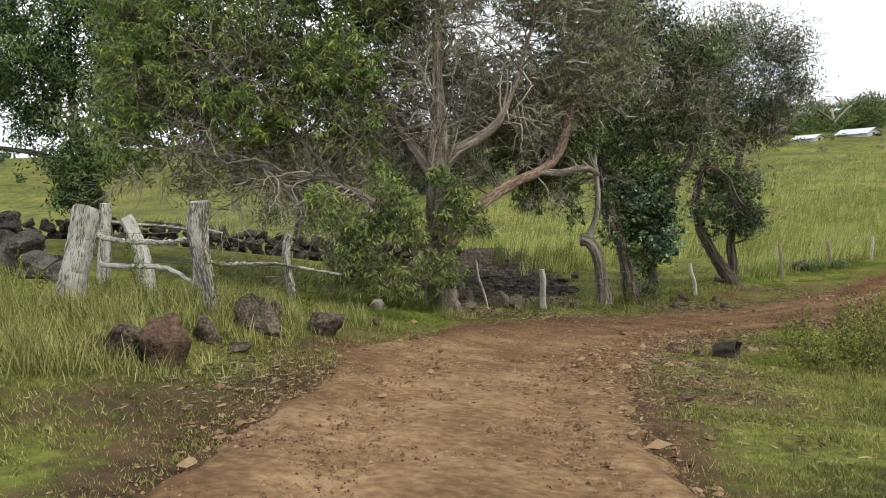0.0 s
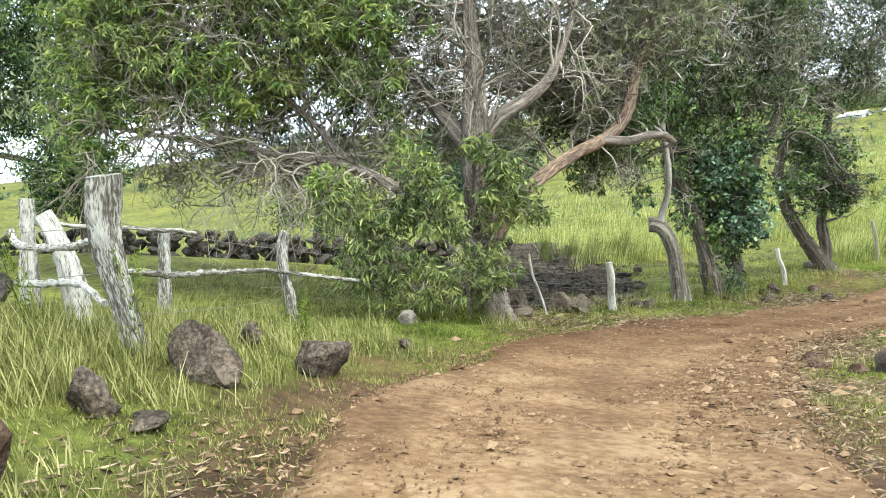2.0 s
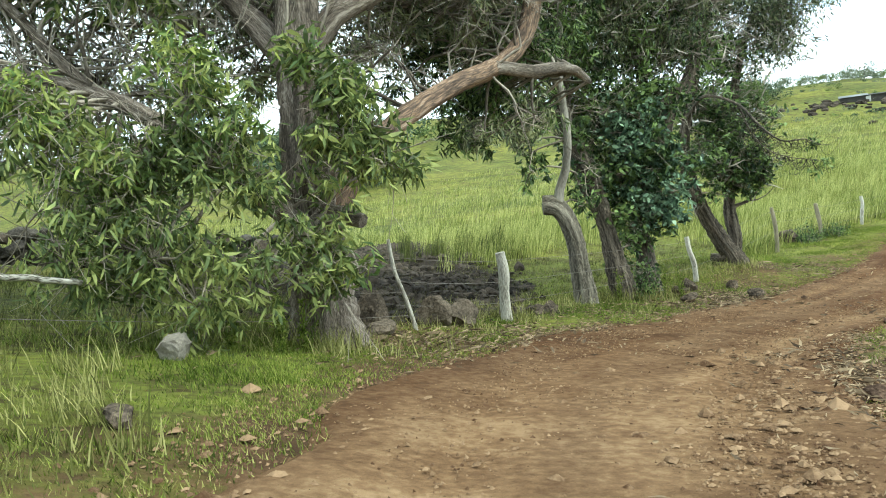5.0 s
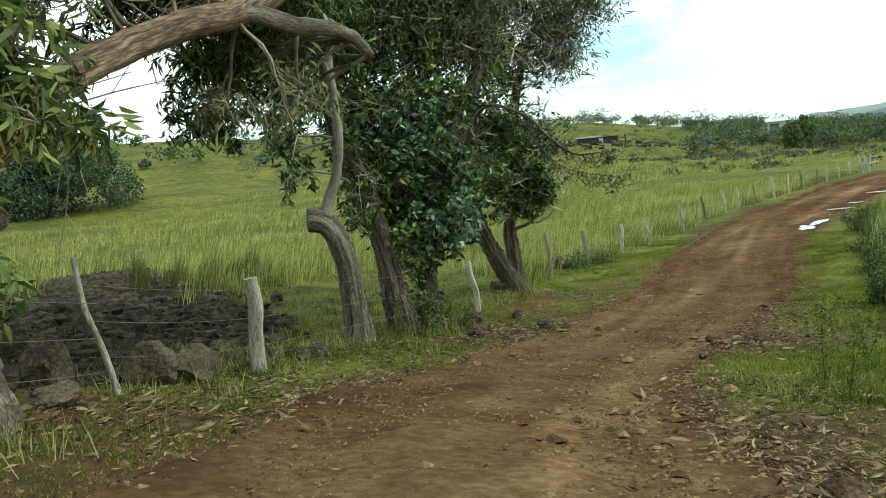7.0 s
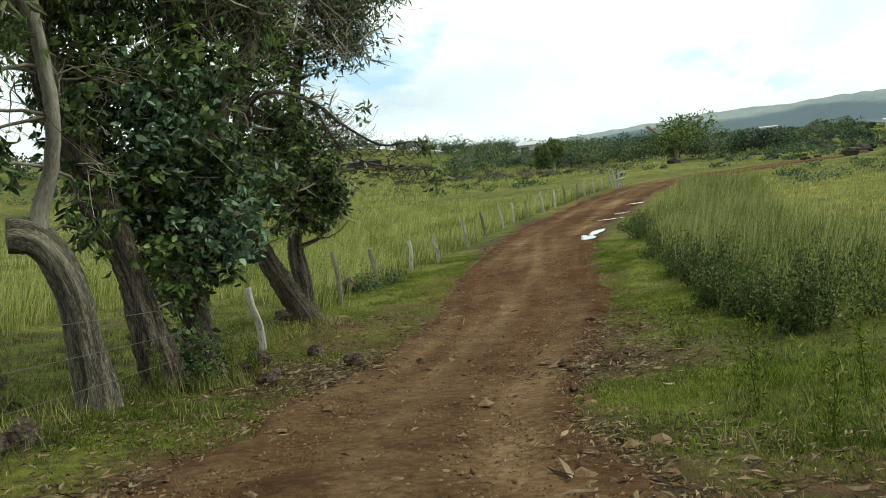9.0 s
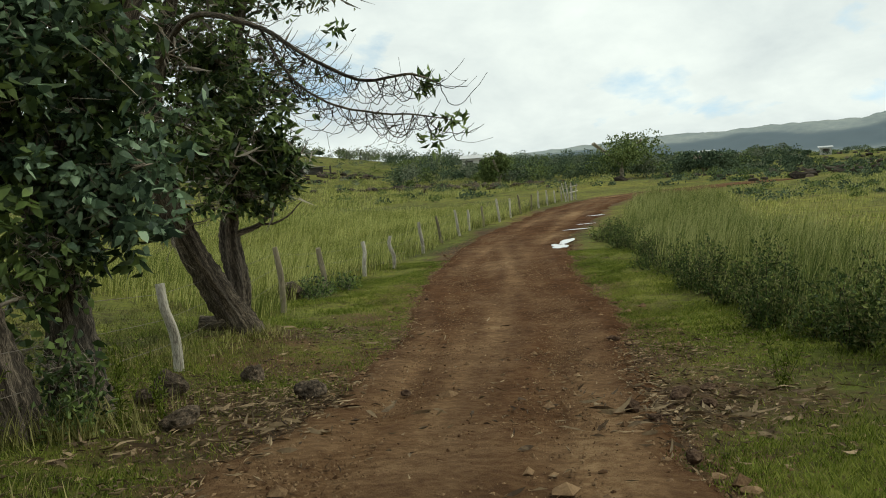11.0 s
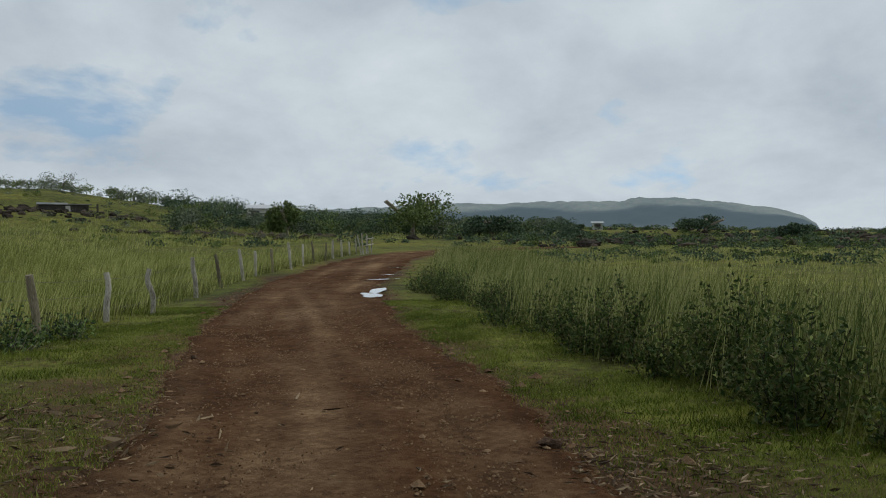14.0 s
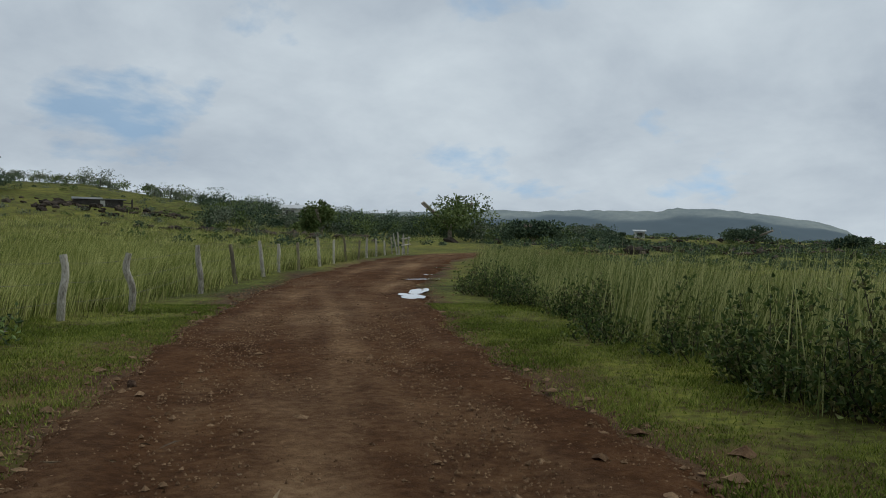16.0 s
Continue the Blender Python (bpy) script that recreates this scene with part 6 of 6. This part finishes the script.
meadow("reed_grass", 5200, (1.4, 5.2, 31.0, 34.2), lambda x, y, rng: (wave(x, y, 2.6, 68) > 0.25) & (rng.rand(len(x)) < 0.8), 1.0, 0.013, 67, "dark upright reeds at the edge of the hollow", M_REED, True, 0.05, 0.07)
meadow("wall_grass", 24000, (-24, 0, 20, 50), lambda x, y, rng: (y > 26.2 + 0.35 * (x + 5.2) + 1) & (x < -1), 0.6, 0.014, 63, "light green grass behind the stone wall")


meadow("rank_grass", 90000, (-6, 12, 15, 34), lambda x, y, rng: (fence_side(x, y) > 0.15) & (fence_side(x, y) < 7) & (hollow(x, y) + 0.28 * rng.normal(size=len(x)) > 0.95) & (rng.rand(len(x)) < 0.75), 0.20, 0.010, 65, "rank olive grass under the trees", M_FENCE_GRASS, False, 0.4, 0.12)
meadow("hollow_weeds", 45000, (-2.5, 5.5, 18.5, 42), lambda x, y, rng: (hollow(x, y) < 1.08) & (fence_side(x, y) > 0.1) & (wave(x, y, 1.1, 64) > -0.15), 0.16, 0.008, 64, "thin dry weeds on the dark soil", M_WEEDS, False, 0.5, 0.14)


def right_of_road(a, b, thin):
    def test(x, y, rng):
        d, side, half = off_road(x, y)
        out = d - half
        return (side < 0) & (out > a + 0.35 * wave(x, y, 0.6, 71)) & (out < b) & (x > 11) & (x + y > 34) & (rng.rand(len(x)) < thin(out))
    return test


meadow("roadside_grass", 400000, (11, 60, 10, 60), right_of_road(1.75, 7, lambda f: np.clip(1.25 - f / 7.5, 0.12, 1) * np.where(f < 2.6, 0.8, 1)), 1.05, 0.012, 71, "tall seeding grass along the side of the dirt road", M_ROADSIDE)
meadow("pasture_grass", 170000, (11, 110, -40, 75), right_of_road(6, 55, lambda f: np.clip(1.0 - f / 70, 0.15, 1)), 0.33, 0.03, 72, "low rough pasture grass beyond the roadside", M_TALL, False, spread=0.3)


def shrub(x, y, r, h, seed, label, mat=M_SHRUB, n=1500, leaf=0.075):
    """A leafy bush of many thin stems."""
    g = np.random.RandomState(seed)
    z = float(ground(x, y))
    bush = empty("shrub", label, "shrub", "shrubs along the road", (x, y, z))
    wood, leaf_shape, spots = Shape(), Shape(), []
    for _ in range(int(26 * r) + 8):
        a, q = g.uniform(0, 6.28), g.uniform(0, 1) ** 0.5 * r
        foot = np.array([q * 0.5 * math.cos(a), q * 0.5 * math.sin(a), -0.05])
        top = np.array([q * math.cos(a), q * math.sin(a), h * (g.uniform(0.35, 1.0) * (1 - 0.45 * (q / r) ** 2) + 0.25 * min(0.9, max(0.0, g.normal())))])
        ln = spline([foot, (foot + top) / 2 + g.normal(scale=0.07, size=3), top], 0.08)
        tube(wood, ln, np.linspace(0.008, 0.003, len(ln)), 3, cap=False)
        spots.append(ln[2:])
    spots = np.vstack(spots)
    n = int(n * r * h)
    at = spots[g.randint(0, len(spots), n)] + g.normal(scale=0.06, size=(n, 3))
    at[: n // 4, 2] *= 0.5
    at[:, 2] = np.maximum(at[:, 2], 0.02)
    leaves(leaf_shape, at, g.normal(size=(n, 3)) + (0, 0, 0.5), leaf * g.uniform(0.6, 1.3, n), leaf * 0.55 * g.uniform(0.7, 1.2, n), g)
    wood.thing("stalk_growth", M_DARK_TWIG if mat is M_SHRUB else M_TWIG, bush)
    leaf_shape.thing("foliage", mat, bush, smooth=False)
    return bush


rng = np.random.RandomState(81)
hedge = spline([(12.4, 19.3, 0), (14.3, 21.7, 0), (16.5, 23.6, 0), (19.7, 26.6, 0), (24.4, 30.7, 0), (28.0, 33.8, 0), (31, 36, 0)], 0.1)
along = np.r_[0, np.cumsum(np.hypot(*np.diff(hedge[:, :2], axis=0).T))]
for k, d in enumerate(np.arange(0, along[-1], 0.95)):
    x, y = np.interp(d, along, hedge[:, 0]) + rng.uniform(-0.25, 0.35), np.interp(d, along, hedge[:, 1]) - rng.uniform(-0.2, 0.5)
    if rng.rand() < 0.06:
        continue
    near = 0.95 if d < 7 else 0.72
    shrub(x, y, rng.uniform(0.3, 0.75), near * rng.uniform(0.45, 1.2), 400 + k, "dark leafy roadside shrub among tall grass", M_SHRUB, 3800 if d < 9 else 2400, 0.068)
for k, (x, y, r, h) in enumerate([(6.3, 12.1, 0.9, 1.3), (7.4, 12.6, 1.0, 1.6), (8.4, 14.6, 0.8, 1.0), (15.6, 20.3, 0.8, 1.0), (13.4, 18.4, 0.8, 1.0)]):
    shrub(x, y, r, h, 460 + k, "bushy yellow-green shrub beside the track", M_OLIVE_SHRUB if k < 3 else M_SHRUB, 2600, 0.06)
shrub(14.0, 32.2, 0.5, 0.5, 470, "small dark bush at the foot of the fence", M_DARK_LEAF, 2200, 0.08)
shrub(15.4, 32.9, 0.4, 0.45, 471, "small dark bush at the foot of the fence", M_DARK_LEAF, 2200, 0.08)
shrub(5.55, 23.2, 0.36, 0.75, 472, "weedy growth at the foot of the tree", M_DARK_LEAF, 1900, 0.07)

# thin tall weeds near the road
rng = np.random.RandomState(82)
for k, (x, y, h) in enumerate([(6.9, 16.3, 0.75), (7.6, 17.2, 0.8), (8.1, 16.6, 0.9), (9.4, 18.2, 0.6), (10.6, 20.0, 0.55), (-2.3, 8.9, 0.75), (-3.2, 9.2, 0.8), (-0.9, 15.9, 0.6), (-0.4, 15.7, 0.55), (-4.3, 8.6, 0.7), (-1.7, 11.2, 0.5), (5.9, 23.0, 0.7), (5.0, 22.9, 0.5), (6.3, 23.2, 0.55), (-0.2, 16.0, 0.5)]):
    weed = empty("weed", "tall thin upright weed by the track", "weed", "weeds by the track", (x, y, float(ground(x, y))))
    wood, leaf_shape = Shape(), Shape()
    for _ in range(4):
        top = np.array([rng.normal(scale=0.12), rng.normal(scale=0.12), h * rng.uniform(0.7, 1.1)])
        ln = spline([np.array([0, 0, -0.04]), top / 2 + rng.normal(scale=0.03, size=3), top], 0.05)
        tube(wood, ln, np.linspace(0.005, 0.002, len(ln)), 4, cap=False)
        at = ln[rng.randint(1, len(ln), 50)] + rng.normal(scale=0.02, size=(50, 3))
        leaves(leaf_shape, at, rng.normal(size=(50, 3)) + (0, 0, 0.8), 0.06, 0.014, rng)
    wood.thing("stalk_growth", M_GRASS, weed)
    leaf_shape.thing("foliage", M_GRASS, weed, smooth=False)

# ---- the distance ----


def far_crown(shape, x, y, z, r, h, rng, n=90, size=0.6):
    """A far tree's crown: leaf clumps over a few lobes."""
    lobes = np.column_stack([rng.normal(scale=0.42 * r, size=6), rng.normal(scale=0.42 * r, size=6), h * rng.uniform(0.45, 0.85, 6)])
    c = lobes[rng.randint(0, 6, n)]
    way = rng.normal(size=(n, 3))
    way /= np.linalg.norm(way, axis=1)[:, None]
    at = c + way * np.array([0.5 * r, 0.5 * r, 0.26 * h]) * rng.uniform(0.6, 1.05, (n, 1))
    at[:, 2] = np.maximum(at[:, 2], 0.05 * h)
    leaves(shape, at + (x, y, z), way + rng.normal(scale=0.8, size=(n, 3)), size * rng.uniform(0.5, 1.2, n), size * 0.8 * rng.uniform(0.5, 1.2, n), rng)


def polar(az, r):
    return 5 + r * math.sin(radians(az)), 17 + r * math.cos(radians(az))


rng = np.random.RandomState(91)
woods, light, grey, stems = Shape(), Shape(), Shape(), Shape()
for k in range(400):
    az = rng.uniform(40, 68)
    r = rng.uniform(140, 270)
    x, y = polar(az, r)
    hh = rng.uniform(1.0, 4.2) * (1.0 if az < 58 else 0.6)
    far_crown((light, grey, woods, woods, woods)[rng.randint(5)], x, y, float(ground(x, y)) - 0.1 * hh, hh * rng.uniform(0.6, 1.1), hh * rng.uniform(0.8, 1.35), rng, 200, 0.46)
for k in range(210):
    az, r = rng.uniform(17, 40), rng.uniform(236, 288)
    x, y = polar(az, r)
    z, hh = float(ground(x, y)), rng.uniform(2.2, 5.4) * rng.uniform(0.6, 1.0)
    if k % 3 == 0:
        tube(stems, [(x, y, z), (x + 0.4, y, z + hh * 0.7)], 0.09, 5)
    far_crown(grey if rng.rand() < 0.65 else light, x + 0.2 * hh, y, z + hh * rng.uniform(-0.05, 0.18), hh * rng.uniform(0.4, 0.8), hh * 0.85, rng, 120, 0.42)
for k in range(190):
    az, r = rng.uniform(8, 47), rng.uniform(150, 262)
    x, y = polar(az, r)
    hh = rng.uniform(0.35, 1.5)
    far_crown((woods, light, grey)[rng.randint(3)], x, y, float(ground(x, y)) - 0.2, hh * 1.4, hh, rng, 60, 0.32)
for k in range(110):
    az, r = rng.uniform(-50, 20), rng.uniform(170, 285)
    x, y = polar(az, r)
    hh = rng.uniform(1.5, 5.0)
    far_crown(woods if rng.rand() < 0.6 else light, x, y, float(ground(x, y)), hh * 0.8, hh, rng, 80, 0.9)
for k in range(640):
    az, r = rng.uniform(62, 104), rng.uniform(95, 300)
    x, y = polar(az, r)
    hh = rng.uniform(0.4, 1.4)
    far_crown(woods if rng.rand() < 0.6 else light, x, y, float(ground(x, y)) - 0.2, hh * 1.3, hh, rng, 70, 0.4)
for k in range(150):
    az, r = rng.uniform(36, 66), rng.uniform(85, 240)
    x, y = polar(az, r)
    d, _, half = off_road(x, y)
    if d[0] < 8:
        continue
    hh = rng.uniform(0.4, 1.4)
    far_crown(woods if rng.rand() < 0.6 else light, x, y, float(ground(x, y)) - 0.15, hh * 1.3, hh, rng, 60, 0.32)
for k in range(420):
    az, r = rng.uniform(58, 104), rng.uniform(50, 150)
    x, y = polar(az, r)
    d, _, half = off_road(x, y)
    if d[0] < 9:
        continue
    hh = rng.uniform(0.25, 0.8)
    far_crown(woods if rng.rand() < 0.7 else light, x, y, float(ground(x, y)) - 0.1, hh * 1.6, hh, rng, 60, 0.2)
woods.thing("far_woods", M_FARTREE_HAZED, label="dark green bushes and trees on the far slopes", category="woods", kind="stuff", smooth=False)
light.thing("far_light_woods", M_FARTREE_LIGHT, label="lighter green trees on the far slopes", category="woods", kind="stuff", smooth=False)
grey.thing("far_grey_woods", M_FARTREE_GREY, label="grey-green wind-bent trees on the far crest", category="woods", kind="stuff", smooth=False)
stems.thing("far_trunks", M_WALLS, label="thin trunks of the trees on the far crest", category="trunks", kind="stuff")


def far_tree(az, r, w, h, seed, label, mat=M_FARTREE_LIGHT, n=900, low=0.0):
    g = np.random.RandomState(seed)
    x, y = polar(az, r)
    z = float(ground(x, y))
    t = empty("tree", label, "tree", "", (x, y, z))
    sh = Shape()
    for k in range(4):
        a = g.uniform(0, 6.28)
        tube(sh, spline([(0, 0, -0.3), (0.3 * math.cos(a), 0.3 * math.sin(a), h * 0.3), (w * 0.45 * math.cos(a), w * 0.45 * math.sin(a), h * 0.75)], 0.5), np.linspace(0.3, 0.08, 50)[: len(spline([(0, 0, -0.3), (0.3 * math.cos(a), 0.3 * math.sin(a), h * 0.3), (w * 0.45 * math.cos(a), w * 0.45 * math.sin(a), h * 0.75)], 0.5))], 6)
    sh.thing("trunk", M_TWIG, t)
    sh = Shape()
    for k in range(9):
        a, q = g.uniform(0, 6.28), g.uniform(0.1, 0.8) * w * 0.6
        far_crown(sh, q * math.cos(a), q * math.sin(a), h * g.uniform(-0.05 - low, 0.42 - 0.5 * low), w * 0.36, h * 0.55, g, n // 3, 0.5)
    sh.thing("crown", mat, t, smooth=False)
    return t


far_tree(56.0, 142, 11.0, 8.6, 1, "broad pale green tree standing above the far scrub")
far_tree(47.5, 140, 5.0, 6.0, 2, "rounded light green tree in the far scrub")
far_tree(61.5, 130, 8.0, 4.2, 3, "dark spreading tree in the far scrub", M_FARTREE_HAZED)
far_tree(76.0, 200, 10.0, 4.0, 4, "dark low tree on the far plain", M_FARTREE_HAZED)
far_tree(81.0, 150, 5.0, 3.0, 5, "dark low tree on the far plain", M_FARTREE_HAZED)
far_tree(-4.8, 122, 17.0, 17.0, 6, "broad dark round tree on the upper field", M_FARTREE_HAZED, 9000, 0.45)

# far lava outcrop
rng = np.random.RandomState(92)
sh = Shape()
for cx, cy, sx, k in ((*polar(41.5, 135), 6.0, 120), (*polar(47, 120), 5.0, 40), (*polar(36, 172), 7.0, 60), (*polar(31, 178), 6.0, 40), (*polar(70, 120), 14.0, 120), (*polar(88, 130), 14.0, 120), (*polar(78, 190), 22.0, 160), (*polar(95, 190), 30.0, 120)):
    for _ in range(k):
        x, y = rng.normal(cx, sx), rng.normal(cy, sx)
        q = rng.uniform(0.3, 1.0)
        rock(sh, (x, y, float(ground(x, y)) + q * 0.2), (q * 1.3, q, q * 0.7), rng, 0.25, 1)
sh.thing("lava_outcrop", M_LAVA_BITS, label="dark lava outcrops on the far slope", category="rocks", kind="stuff", smooth=False)


def box(shape, x0, x1, y0, y1, z0, z1):
    v = np.array([[x, y, z] for z in (z0, z1) for y in (y0, y1) for x in (x0, x1)], float)
    shape.add(v, [[0, 2, 3, 1], [4, 5, 7, 6], [0, 1, 5, 4], [2, 6, 7, 3], [0, 4, 6, 2], [1, 3, 7, 5]])


def building(name, az, r, length, depth, height, label, wall_mat, turn, openings=3, roof_lift=0.35):
    """A small low building: walls, an overhanging sloped roof, posts and dark openings."""
    x, y = polar(az, r)
    z = float(ground(x, y))
    b = empty(name, label, "building", "", (x, y, z))
    b.rotation_euler = (0, 0, radians(turn))
    sh = Shape()
    box(sh, -length / 2, length / 2, -depth / 2, depth / 2, -0.5, height)
    sh.thing("wall", wall_mat, b, smooth=False)
    sh = Shape()
    v = np.array([(-length / 2 - 0.4, -depth / 2 - 0.6, height + 0.05), (length / 2 + 0.4, -depth / 2 - 0.6, height + 0.05), (length / 2 + 0.4, depth / 2 + 0.4, height + roof_lift), (-length / 2 - 0.4, depth / 2 + 0.4, height + roof_lift)])
    v = np.vstack([v, v + (0, 0, 0.12)])
    sh.add(v, [[0, 3, 2, 1], [4, 5, 6, 7], [0, 1, 5, 4], [1, 2, 6, 5], [2, 3, 7, 6], [3, 0, 4, 7]])
    sh.thing("roof", M_ROOF, b, "pale metal roof", smooth=False)
    for k in range(openings):
        cx = -length / 2 + length * (k + 0.5) / openings
        sh = Shape()
        box(sh, cx - length / openings * 0.28, cx + length / openings * 0.28, -depth / 2 - 0.06, -depth / 2 - 0.004, height * 0.35, height * 0.85)
        pane = sh.thing("window", M_PALE_WALL if wall_mat is M_WALLS else M_WALLS, b, smooth=False)
        sh = Shape()
        w, lo, hi = length / openings * 0.28, height * 0.35, height * 0.85
        for x0, x1, z0_, z1_ in ((cx - w - 0.08, cx - w, lo, hi), (cx + w, cx + w + 0.08, lo, hi), (cx - w - 0.08, cx + w + 0.08, hi, hi + 0.07), (cx - w - 0.08, cx + w + 0.08, lo - 0.07, lo)):
            box(sh, x0, x1, -depth / 2 - 0.09, -depth / 2 - 0.003, z0_, z1_)
        sh.thing("frame", M_ROOF, pane, smooth=False)
    return b


x, y = polar(34.0, 182)
shed = empty("shed", "low dark timber shed with white and grey roof on the hillside", "building", "", (x, y, float(ground(x, y))))
shed.rotation_euler = (0, 0, radians(-33))
for name, mat, x0, x1, y0, y1, z0_, z1_, label in (("wall", M_WALLS, -5.4, 3.6, -1.8, 1.8, -0.6, 1.25, "dark plank wall"), ("door", M_PALE_WALL, -0.6, 0.3, -1.86, -1.81, -0.1, 1.05, "pale door"), ("roof", M_ROOF, -5.7, -0.2, -2.3, 2.1, 1.27, 1.62, "white metal roof"), ("roof", M_GREY_ROOF, -0.18, 4.2, -2.3, 2.1, 1.26, 1.40, "grey metal roof"), ("post", M_WALLS, 5.2, 5.4, -1.8, -1.6, -0.6, 1.5, ""), ("post", M_WALLS, 5.2, 5.4, 1.6, 1.8, -0.6, 1.5, ""), ("beam", M_WALLS, 3.62, 5.4, -1.8, -1.65, 0.6, 0.75, "")):
    sh = Shape()
    box(sh, x0, x1, y0, y1, z0_, z1_)
    sh.thing(name, mat, shed, label, smooth=False)


def gable_house(az, r, length, depth, eaves, ridge, turn, label):
    """A low house: pale walls with gables, two metal roof slopes, windows and a door in frames."""
    x, y = polar(az, r)
    h = empty("house", label, "building", "houses on the rise", (x, y, float(ground(x, y))))
    h.rotation_euler = (0, 0, radians(turn))
    a, b = length / 2, depth / 2
    sh = Shape()
    v = [(sx * a, sy * b, z) for z in (-0.6, eaves) for sx, sy in ((-1, -1), (1, -1), (1, 1), (-1, 1))] + [(-a, 0, ridge), (a, 0, ridge)]
    sh.add(v, [(0, 1, 5, 4), (1, 2, 6, 5), (2, 3, 7, 6), (3, 0, 4, 7)])
    sh.add(v, [(5, 6, 9), (7, 4, 8)])
    sh.thing("wall", M_PALE_WALL, h, "pale painted wall", smooth=False)
    drop_ = (ridge - eaves) / b
    for side in (-1, 1):
        sh = Shape()
        low, high = (side * (b + 0.45), eaves - 0.45 * drop_ + 0.03), (0.0, ridge + 0.03)
        v = [(sx * (a + 0.4), yy, zz + t) for t in (0, 0.1) for sx, (yy, zz) in ((-1, low), (1, low), (1, high), (-1, high))]
        sh.add(v, [(0, 1, 2, 3), (4, 5, 6, 7), (0, 1, 5, 4), (1, 2, 6, 5), (2, 3, 7, 6), (3, 0, 4, 7)])
        sh.thing("roof", M_ROOF if side < 0 else M_GREY_ROOF, h, "white metal roof slope" if side < 0 else "grey metal roof slope", smooth=False)
    for k, wide in enumerate((0.5, 0.35, 0.5)):
        cx = -a * 0.6 + k * a * 0.6
        for name, mat, grow, out in (("frame", M_ROOF, 0.08, 0.03), ("pane", M_WALLS, 0.0, 0.05)):
            sh = Shape()
            box(sh, cx - wide - grow, cx + wide + grow, -b - out, -b - 0.004, eaves * 0.3 - grow, eaves * 0.8 + grow)
            if name == "frame":
                win = sh.thing("window", mat, h, smooth=False)
            else:
                sh.thing(name, mat, win, "dark glass", smooth=False)
    sh = Shape()
    box(sh, a + 0.004, a + 0.05, -0.45, 0.45, -0.3, eaves * 0.95)
    sh.thing("door", M_WALLS, h, "dark door", smooth=False)


gable_house(26.1, 178, 7.0, 4.6, 0.4, 1.3, -58, "low pale house with a white metal gable roof")
gable_house(23.0, 176, 5.0, 3.6, 0.4, 1.0, -55, "small pale house with a white metal gable roof")
for k, (az, r, w, h, mat) in enumerate(((21.6, 190, 8.0, 6.5, M_FARTREE_LIGHT), (23.3, 196, 9.0, 8.0, M_FARTREE_LIGHT), (24.6, 190, 8.0, 7.0, M_FARTREE_LIGHT), (25.6, 202, 9.0, 9.5, M_FARTREE_GREY), (26.8, 194, 8.0, 8.0, M_FARTREE_LIGHT), (27.3, 206, 8.0, 9.5, M_FARTREE_HAZED))):
    far_tree(az, r, w, h, 20 + k, "dark green tree behind the pale houses" if mat is M_FARTREE_HAZED else "olive-green tree behind the pale houses", mat, 1200, 0.3)
building("hut", 61.8, 290, 5.0, 4.0, 2.4, "small pale square hut on the far plain", M_PALE_WALL, -60, 1)
building("hut", 69.0, 210, 2.4, 2.0, 1.6, "tiny white hut on the far plain", M_PALE_WALL, -65, 1)
building("house", 46.0, 205, 7.0, 5.0, 2.6, "white house among the far trees", M_PALE_WALL, -45, 2, 1.0)

# broken gate of pale sticks at the fence's end
rng = np.random.RandomState(93)
gate = empty("broken_gate", "leaning pale sticks of a broken gate by the road", "gate")
for dx, lean, h in ((0, -0.35, 1.6), (0.7, -0.2, 1.7), (1.6, 0.05, 1.5), (2.4, -0.15, 1.6), (3.4, 0.1, 1.4)):
    x, y = 59.6 + dx * 0.8, 60.0 + dx * 0.3
    z = float(ground(x, y))
    post(gate, x, y, z, x + lean * 1.6, y, z + h, 0.06, 0.05, rng, M_POST, "stick")
z = float(ground(61, 60.5))
for k in (0.7, 1.2):
    strand(gate, (60.6, 60.4, z + k), (62.6, 61.0, z + k + 0.1), 0.0, 0.045, "rail", M_POST)

# the distant volcanic hill with its sea cliff
rng = np.random.RandomState(94)
naz, nr = 160, 40
az = np.linspace(44, 84.2, naz)
rr = np.linspace(0, 1, nr)
top = np.interp(az, [44, 55, 58, 60, 63, 66, 69, 71, 72.5, 73.6, 74.6, 76, 79, 81.5, 83, 83.8, 84.2], [80, 115, 128, 132, 126, 136, 136, 132, 148, 150, 146, 140, 118, 92, 60, 25, -40])
A, Rr = np.meshgrid(az, rr, indexing="ij")
shape_r = np.sin(np.clip(Rr * 1.35, 0, 1) * np.pi / 2) ** 1.3
ridge = 1 + 0.035 * wave(A * 1.0, Rr * 14, 1.6, 95) + 0.02 * wave(A, Rr * 30, 4, 96)
R = 3300 + 700 * Rr
H = -40 + (top[:, None] + 40) * shape_r * ridge
sh = Shape()
sh.add(np.stack([5 + R * np.sin(np.radians(A)), 17 + R * np.cos(np.radians(A)), H], -1), grid_faces(naz, nr))
hill = sh.thing("distant_hill", M_HAZED_HILL, label="long flat-topped hazy hill ending in a sea cliff", category="hill", kind="structure")
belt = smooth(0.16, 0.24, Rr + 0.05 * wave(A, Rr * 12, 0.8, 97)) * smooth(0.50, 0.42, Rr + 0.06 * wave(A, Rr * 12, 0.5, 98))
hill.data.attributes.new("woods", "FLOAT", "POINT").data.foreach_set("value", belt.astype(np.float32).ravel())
